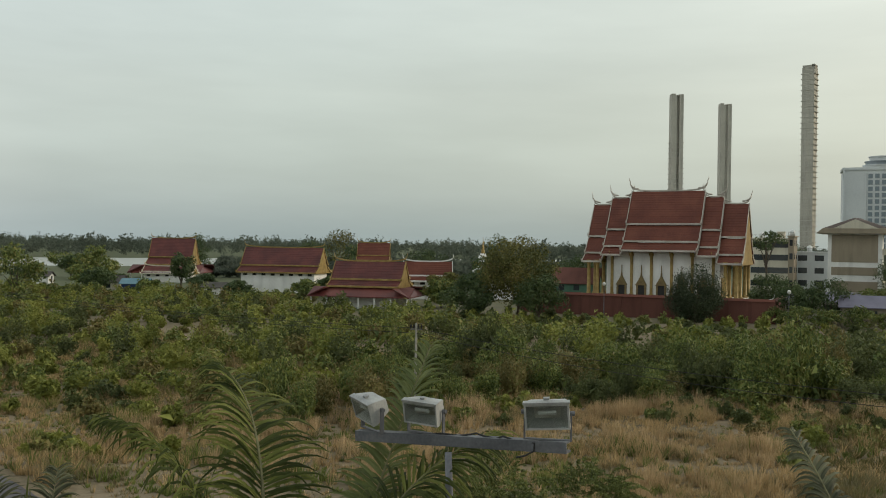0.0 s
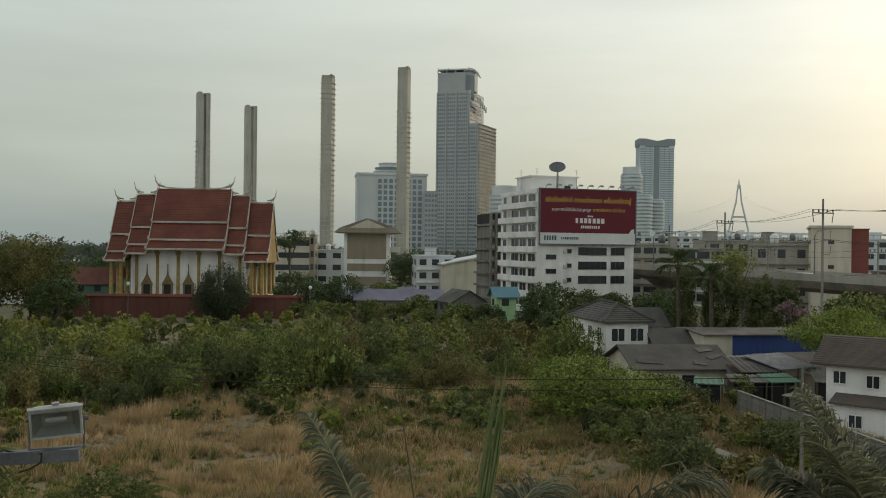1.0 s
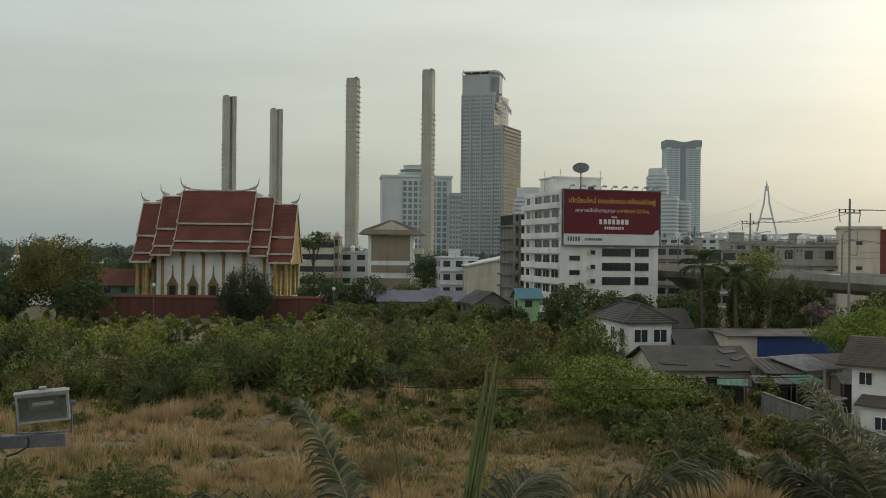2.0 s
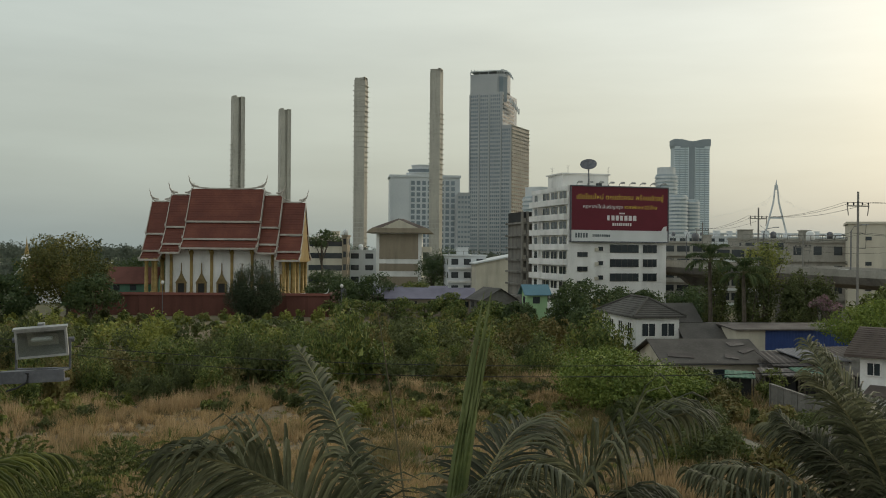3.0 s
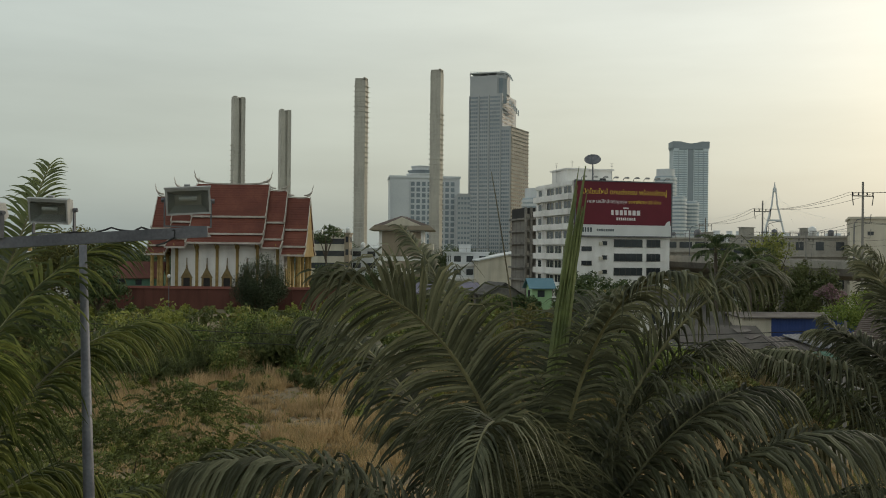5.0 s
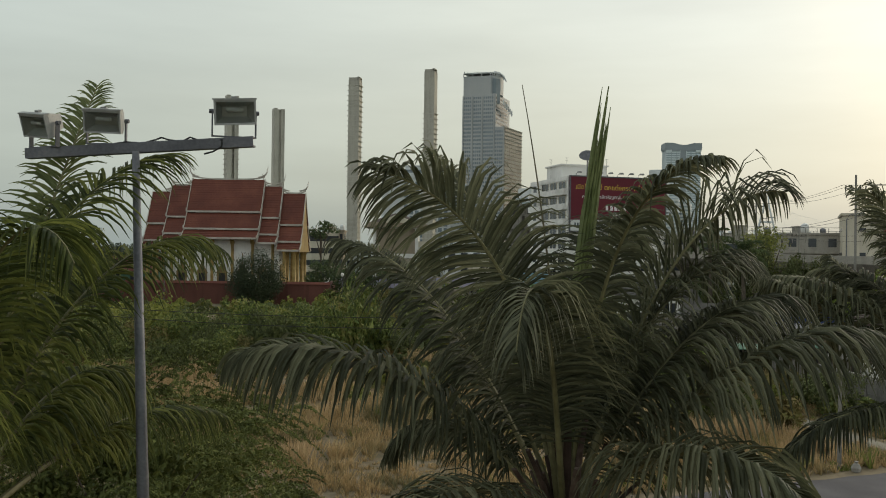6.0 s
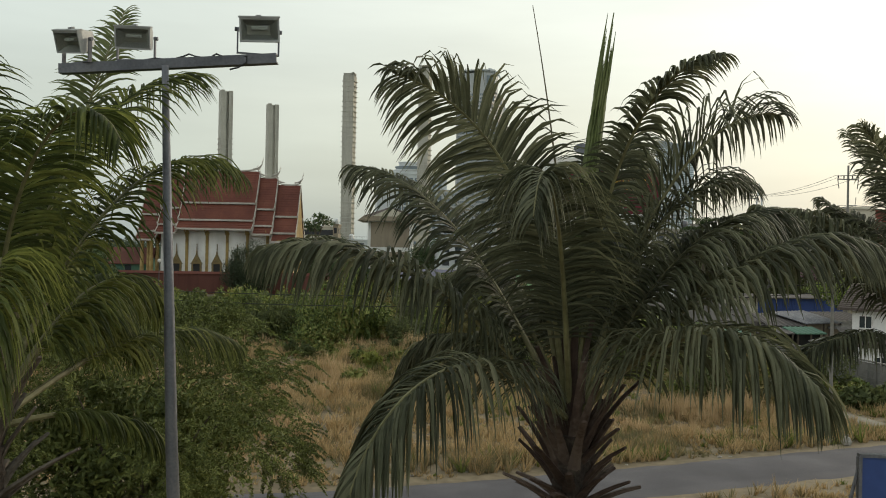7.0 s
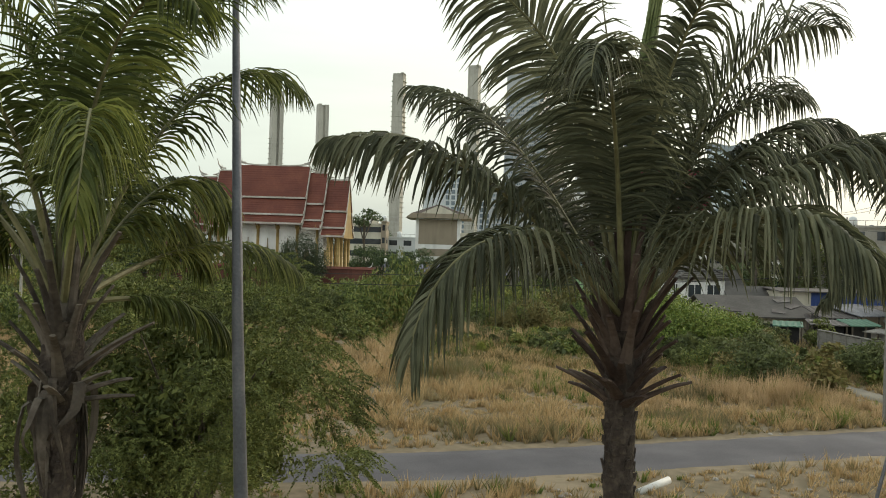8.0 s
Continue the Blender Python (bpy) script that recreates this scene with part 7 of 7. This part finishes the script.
for q in spots:
    if id(q) in near_ids:
        continue
    x, y, r, h = q
    p, d, sz = (NEAR_V if y < 108 else FAR_V)[int(rs.integers(0, 7))]
    a = rs.uniform(0, 6.28)
    R = np.array([[math.cos(a), -math.sin(a), 0], [math.sin(a), math.cos(a), 0], [0, 0, 1]])
    kind = noise.noise((x * 0.12, y * 0.12, 21.0)) + rs.normal(0, 0.25)
    tone = noise.noise((x * 0.1, y * 0.1, 55.0)) + rs.normal(0, 0.3)
    pile = piles["rusty" if kind > (0.05 if x > 12 else 0.46 if x > -60 else 0.36) else "lime" if tone > (0.3 if x > -28 else 0.0) else "deep" if tone < (-0.16 if x > -28 else -0.34) else "green"]
    pile[0].append((p * np.array([r, r, h])) @ R.T + np.array([x, y, ground_z(x, y) - 0.15]))
    pile[1].append(d @ R.T)
    pile[2].append(sz)
for key, mat, label in (("green", M_SHRUB, "wide thicket of green scrub bushes on waste ground"), ("rusty", M_RUSTY, "rusty brown drying scrub bushes in the thicket"),
                        ("lime", M_LIME, "yellow-green scrub bushes in the thicket"), ("deep", M_OLIVELEAF, "dark green scrub bushes in the thicket")):
    allp, alld, alls = (np.concatenate(w) for w in piles[key])
    solid("scrub_thicket", cards("scrub_thicket", allp, alld * 0.8 + np.array([0, 0, 0.5]), alls, mat, rs, 0.75, True), mat, label, "scrub", kind="stuff")


def tufts(name, places, height, spread, count, mat, rg, label, width=0.03):
    """Grass tufts: thin bent blades fanning out of each place."""
    n = len(places)
    base = np.repeat(places, count, axis=0)
    m = len(base)
    a = rg.uniform(0, 2 * np.pi, m)
    out = np.stack([np.cos(a), np.sin(a), np.zeros(m)], 1)
    tall = np.array([(0.9 + 1.5 * noise.noise((q[0] * 0.22, q[1] * 0.22, 31.0)) + 0.9 * noise.noise((q[0] * 0.6, q[1] * 0.6, 33.0))) * (0.45 if q[1] < 33 else 1.0) for q in places])
    hh = np.repeat(height * np.clip(tall, 0.25, 2.4) * rg.uniform(0.6, 1.25, n), count) * rg.uniform(0.6, 1.1, m)
    lean = rg.uniform(0.1, 1.0, m)[:, None] * spread
    b0 = base + out * rg.uniform(0, 0.16, m)[:, None]
    sd = np.stack([-np.sin(a + 0.6), np.cos(a + 0.6), np.zeros(m)], 1) * width * rg.uniform(0.6, 1.3, m)[:, None]
    tip = b0 + out * lean * hh[:, None] + np.array([0, 0, 1.0]) * hh[:, None]
    v = np.stack([b0 - sd, b0 + sd, tip], 1).reshape(-1, 3)
    return solid(name, blades(name, v, 3, mat), mat, label, "grass", kind="stuff")


def field_places(n, keep, rg, x0, x1, y0, y1):
    out = []
    for _ in range(n):
        x, y = rg.uniform(x0, x1), rg.uniform(y0, y1)
        if road_distance(x, y) < 2.7:
            continue
        if rg.random() < keep(x, y):
            out.append((x, y, ground_z(x, y) - 0.02))
    return np.array(out)


rg = np.random.default_rng(41)
def dry_keep(x, y):
    if -40 < x < -6 and y < 37 - 1.2 * (x + 6) + 6 * noise.noise((x * 0.15, y * 0.1, 8.0)):
        return 0.25
    if on_track(x, y):
        return 0.0
    if 5 < x < 23 and 37 < y < 49:
        return 1.0
    k = 0.82 + 0.9 * noise.noise((x * 0.13, y * 0.13, 2.0)) + 0.4 * noise.noise((x * 0.5, y * 0.5, 5.0))
    if x < -50:
        k *= 0.7
    if -4 < x < 20 and 50 < y:
        k *= 0.72
    return max(0.0, min(1.0, k))


tufts("dry_grass", field_places(62000, dry_keep, rg, -95, 33, 24, 92), 0.62, 1.0, 13, M_GRASS, rg, "tufts of dry tan and orange grass on waste ground", 0.031)
tufts("dry_grass", field_places(16000, lambda x, y: 0.0 if on_track(x, y) else (0.8 if 0 < scrub_edge(x) - y < 7 and noise.noise((x * 0.16, y * 0.16, 44.0)) > 0.0 else 0.75 if 6 < x < 21 and 41 < y < 50 and noise.noise((x * 0.3, y * 0.3, 45.0)) > -0.1 else 0.45 if x < -7 and y < 64 and noise.noise((x * 0.14, y * 0.14, 47.0)) > -0.05 else 0.0), rg, -48, 24, 40, 90), 1.05, 0.5, 22, M_STRAW, rg, "tall upright clumps of straw-coloured grass along the scrub", 0.028)
tufts("weeds", field_places(16000, lambda x, y: 0.0 if on_track(x, y) else max(0.0, min(1.0, 0.26 + 1.1 * noise.noise((x * 0.09, y * 0.09, 12.0)) + (0.5 if x > 15 or x < -50 or -40 < x < -5 and y < 38 - 1.2 * (x + 6) else 0))), rg, -95, 33, 22, 95), 0.6, 0.9, 16, M_GREEN, rg, "low green weeds among the dry grass", 0.05)
tufts("weeds", field_places(7000, lambda x, y: 0.0 if on_track(x, y) else max(0.0, min(1.0, 0.36 + 1.2 * noise.noise((x * 0.12, y * 0.12, 17.0)))), rg, -5, 20, 50, 82), 0.5, 0.9, 16, M_RUSTY, rg, "low dull brown-green weeds on the waste ground", 0.05)

for x, y, h, r in ((-16, 162, 3.6, 3.2), (-11.5, 160, 3.2, 3.0), (-7, 163, 3.8, 3.2), (-2.5, 161, 3.2, 3.0), (2.5, 150, 3.4, 3.0), (6.5, 146, 3.0, 2.8), (-20, 165, 3.4, 2.8), (11, 138, 3.0, 2.6), (15, 131, 3.2, 2.8)):
    tree(x, y, h, r, 0.0, M_SHRUB, rg, "leafy shrub in front of the low sheds", 2200, 0.18, 22, name="shrub", category="shrub", group="shrubs before the sheds")

# far woods and tree lines
rf = np.random.default_rng(51)
fp, fd = [], []
for _ in range(700):
    az = radians(rf.uniform(-41, -14))
    R = rf.uniform(320, 440)
    x, y = R * math.sin(az), R * math.cos(az)
    sdist = (Vector((x, y)) - RIVER_AT).dot(RIVER_OUT)
    if abs(sdist) < 122 or (-75 < x < -5 and 240 < y < 330):
        continue
    p, d = crown_points(rf, 70, rf.uniform(3, 6), rf.uniform(3, 7.5), 7)
    fp.append(p + np.array([x, y, 0]))
    fd.append(d)
for _ in range(2600):
    az = radians(rf.uniform(-72, -1))
    R = rf.uniform(430, 1250)
    x, y = R * math.sin(az), R * math.cos(az)
    sdist = (Vector((x, y)) - RIVER_AT).dot(RIVER_OUT)
    if abs(sdist) < 124 or (sdist < 0 and x < -230):
        continue
    p, d = crown_points(rf, 66, rf.uniform(5, 9), rf.uniform(11, 16) * (1.25 if x < -400 else 1.0) * rf.uniform(0.8, 1.1), 7)
    fp.append(p + np.array([x, y, 0]))
    fd.append(d)
for _ in range(700):
    az = radians(rf.uniform(-1, 52))
    R = rf.uniform(330, 900)
    p, d = crown_points(rf, 70, rf.uniform(4, 7), rf.uniform(7, 12), 7)
    fp.append(p + np.array([R * math.sin(az), R * math.cos(az), 0]))
    fd.append(d)
fp, fd = np.concatenate(fp), np.concatenate(fd)
solid("far_woods", cards("far_woods", fp, fd + np.array([0, 0, 0.5]), 1.25, M_FARTREE, rf, 0.6, True), M_FARTREE, "green line of woods along the horizon, distance haze put into its colour", "woods", kind="stuff")


# ---- floodlight mast ----
mast = thing("light_mast", pose(-4.42, 8.85, 0), "grey tapered steel mast with a crossbar", "light mast")
s = Shape()
s.tube([(0.36, 0, -0.3), (0.22, 0, 3.0), (0.06, 0, 6.3), (-0.10, 0, 10.76)], [0.11, 0.097, 0.072, 0.04], 14)
part("pole", s, M_STEEL, mast, smooth=True)
BAR_L, BAR_R = Vector((-1.48, 0.28, 10.76)), Vector((1.2, 0.2, 10.93))
s = Shape()
bu = (BAR_R - BAR_L)
bl = bu.length
bm = Matrix.Translation(BAR_L) @ bu.to_track_quat("X", "Z").to_matrix().to_4x4()
# one steel channel, open towards the back
s.extrude([(-0.02, -0.07), (0.11, -0.07), (0.11, -0.05), (0.0, -0.05), (0.0, 0.03), (0.11, 0.03), (0.11, 0.05), (-0.02, 0.05)], 0, bl, lambda u, v, q: tuple(bm @ Vector((q, u, v))))
part("crossbar", s, M_STEEL, mast)
s = Shape()
s.tube([(-0.45, 0.3, 10.88), (-0.3, 0.27, 10.9), (-0.12, 0.3, 10.89), (0.05, 0.26, 10.93), (0.12, 0.24, 10.955), (0.2, 0.26, 10.93), (0.35, 0.27, 10.915), (0.46, 0.22, 10.96), (0.55, 0.25, 10.93), (0.7, 0.24, 10.935), (0.84, 0.19, 10.93), (0.84, 0.17, 10.85), (0.74, 0.17, 10.79), (0.64, 0.16, 10.76)], 0.011, 6)
part("cable", s, M_WIRE, mast)


def floodlight(u, turn, tilt, size=1.0, roll=0.0):
    """Boxy floodlight on a U bracket standing on the bar."""
    p = bm @ Vector((u, 0.05, 0.052))
    t = thing("floodlight", pose(p.x - 4.42, p.y + 8.85, p.z, rz=turn) @ Matrix.Diagonal((size, size, size, 1)), "weathered grey boxy floodlight on a mast crossbar", "floodlight", "floodlights on the mast")
    s = Shape()
    s.box(-0.235, -0.02, 0, 0.235, 0.02, 0.015)
    for sx in (-1, 1):
        s.box(sx * 0.235 - 0.008, -0.025, 0, sx * 0.235 + 0.008, 0.025, 0.29)
    part("bracket", s, M_STEEL, t)
    m = pose(0, 0, 0.28, tilt, roll, 0)
    s = Shape()
    # hood: wide at the front, narrower at the back
    f0 = [(-0.225, -0.15, -0.13), (0.225, -0.15, -0.13), (0.225, -0.15, 0.14), (-0.225, -0.15, 0.14)]
    f1 = [(-0.225, -0.09, -0.135), (0.225, -0.09, -0.135), (0.225, -0.09, 0.155), (-0.225, -0.09, 0.155)]
    f2 = [(-0.17, 0.12, -0.06), (0.17, 0.12, -0.06), (0.17, 0.12, 0.10), (-0.17, 0.12, 0.10)]
    v = f0 + f1 + f2
    fc = [(8, 11, 10, 9)]
    for o in (0, 4):
        fc += [(o + k, o + (k + 1) % 4, o + 4 + (k + 1) % 4, o + 4 + k) for k in range(4)]
    s.add([tuple(m @ Vector(q)) for q in v], fc)
    i0 = [(-0.205, -0.148, -0.11), (0.205, -0.148, -0.11), (0.205, -0.148, 0.118), (-0.205, -0.148, 0.118)]
    i1 = [(-0.14, -0.02, -0.05), (0.14, -0.02, -0.05), (0.14, -0.02, 0.07), (-0.14, -0.02, 0.07)]
    s.add([tuple(m @ Vector(q)) for q in f0 + i0 + i1], [(0, 1, 5, 4), (1, 2, 6, 5), (2, 3, 7, 6), (3, 0, 4, 7), (4, 5, 9, 8), (5, 6, 10, 9), (6, 7, 11, 10), (7, 4, 8, 11), (8, 9, 10, 11)])
    s.box(-0.03, -0.07, 0.15, 0.03, -0.02, 0.175, m)
    s.box(-0.235, -0.155, 0.14, 0.235, -0.08, 0.158, m)
    body = part("housing", s, M_LAMPBODY, t)
    s = Shape()
    r0 = [(-0.2, -0.14, -0.105), (0.2, -0.14, -0.105), (0.2, -0.14, 0.113), (-0.2, -0.14, 0.113)]
    r1 = [(-0.135, -0.026, -0.045), (0.135, -0.026, -0.045), (0.135, -0.026, 0.065), (-0.135, -0.026, 0.065)]
    s.add([tuple(m @ Vector(q)) for q in r0 + r1], [(0, 1, 5, 4), (1, 2, 6, 5), (2, 3, 7, 6), (3, 0, 4, 7), (4, 5, 6, 7)])
    part("reflector", s, M_REFLECT, body, "dulled silver reflector")
    s = Shape()
    s.tube([tuple(m @ Vector((-0.09, -0.09, 0.03))), tuple(m @ Vector((0.09, -0.09, 0.03)))], 0.022, 8)
    part("lamp_tube", s, M_BILLWHITE, body, "pale tubular bulb")
    s = Shape()
    s.box(-0.205, -0.146, -0.11, 0.205, -0.142, 0.118, m)
    part("glass", s, M_PANE, body, "dusty front glass")
    for sx in (-1, 1):
        s = Shape()
        s.tube([(sx * 0.22, 0, 0.28), (sx * 0.27, 0, 0.28)], 0.025, 8)
        part("pivot_bolt", s, M_STEEL, t)
    return t


M_PANE = bpy.data.materials.new("dusty_clear_glass")
M_PANE.use_nodes = True
pb = M_PANE.node_tree.nodes["Principled BSDF"]
pb.inputs["Transmission Weight"].default_value = 1.0
pb.inputs["Roughness"].default_value = 0.12
pb.inputs["Base Color"].default_value = (0.72, 0.74, 0.72, 1)
pb.inputs["IOR"].default_value = 1.05
floodlight(0.2, -30, 20, 1.0, 6)
floodlight(0.94, -2, 14, 0.98, 2)
floodlight(2.45, 16, 10, 1.06, -4)

# ---- verge of the lane ----
rv = random.Random(5)
pipe = Shape()
ring = [(0.12, -0.65), (0.12, 0.65), (0.105, 0.65), (0.105, -0.65)]
pipe.lathe(ring + [ring[0]], 18)
solid("pipe", pipe, M_PVC, "off-white concrete pipe lying on the verge", "pipe", at=pose(4.45, 26.4, 0.14, 0, 78, 32), smooth=True)
rock = Shape()
rock.lathe([(0.05, 0), (0.5, 0.05), (0.62, 0.3), (0.4, 0.55), (0.1, 0.66)], 7)
rock_me = mesh_of("rubble", rock, M_STONE)
for k in range(46):
    x = rv.uniform(-4, 12)
    y = 26.4 + 0.36 * x - rv.uniform(0.2, 2.6)
    if k > 26:
        y += rv.uniform(7.6, 9)
    z = rv.uniform(0.05, 0.2)
    ob = new("rubble", rock_me)
    ob.matrix_basis = pose(x, y, -0.03, rv.uniform(-15, 15), 0, rv.uniform(0, 360)) @ Matrix.Diagonal((z, z * 1.3, z * 0.8, 1))
    tagged(ob, "pale lump of rubble on the lane's verge", "stone", "rubble along the lane")
t = thing("litter_bag", pose(18.1, 39.3, 0), "crumpled whitish rubbish bag by the concrete post", "bag")
s = Shape()
s.lathe([(0.05, -0.02), (0.2, 0.04), (0.23, 0.2), (0.15, 0.36), (0.06, 0.42), (0.1, 0.5)], 9)
part("sack", s, M_STONE, t)
t = thing("sign_board", pose(4.0, 8.85, 0, rz=-6), "dark blue sheet-metal sign board on steel posts", "sign")
s = Shape()
s.box(0, -0.03, 4.2, 2.6, 0.03, 6.18)
part("panel", s, M_BLUESHEET, t)
s = Shape()
for q in ((-0.03, 4.17, 2.63, 4.2), (-0.03, 6.18, 2.63, 6.22)):
    s.box(q[0], -0.05, q[1], q[2], 0.05, q[3])
s.box(-0.04, -0.05, 4.2, 0.0, 0.05, 6.18)
s.box(2.6, -0.05, 4.2, 2.64, 0.05, 6.18)
part("frame", s, M_STEEL, t)
for x in (0.25, 2.3):
    s = Shape()
    s.box(x, 0.03, -0.3, x + 0.08, 0.11, 6.1)
    part("post", s, M_STEEL, t)
s = Shape()
s.tube([(-0.42, 0.0, 4.3), (0.0, 0.02, 6.15)], 0.022, 6)
part("brace", s, M_STEEL, t)
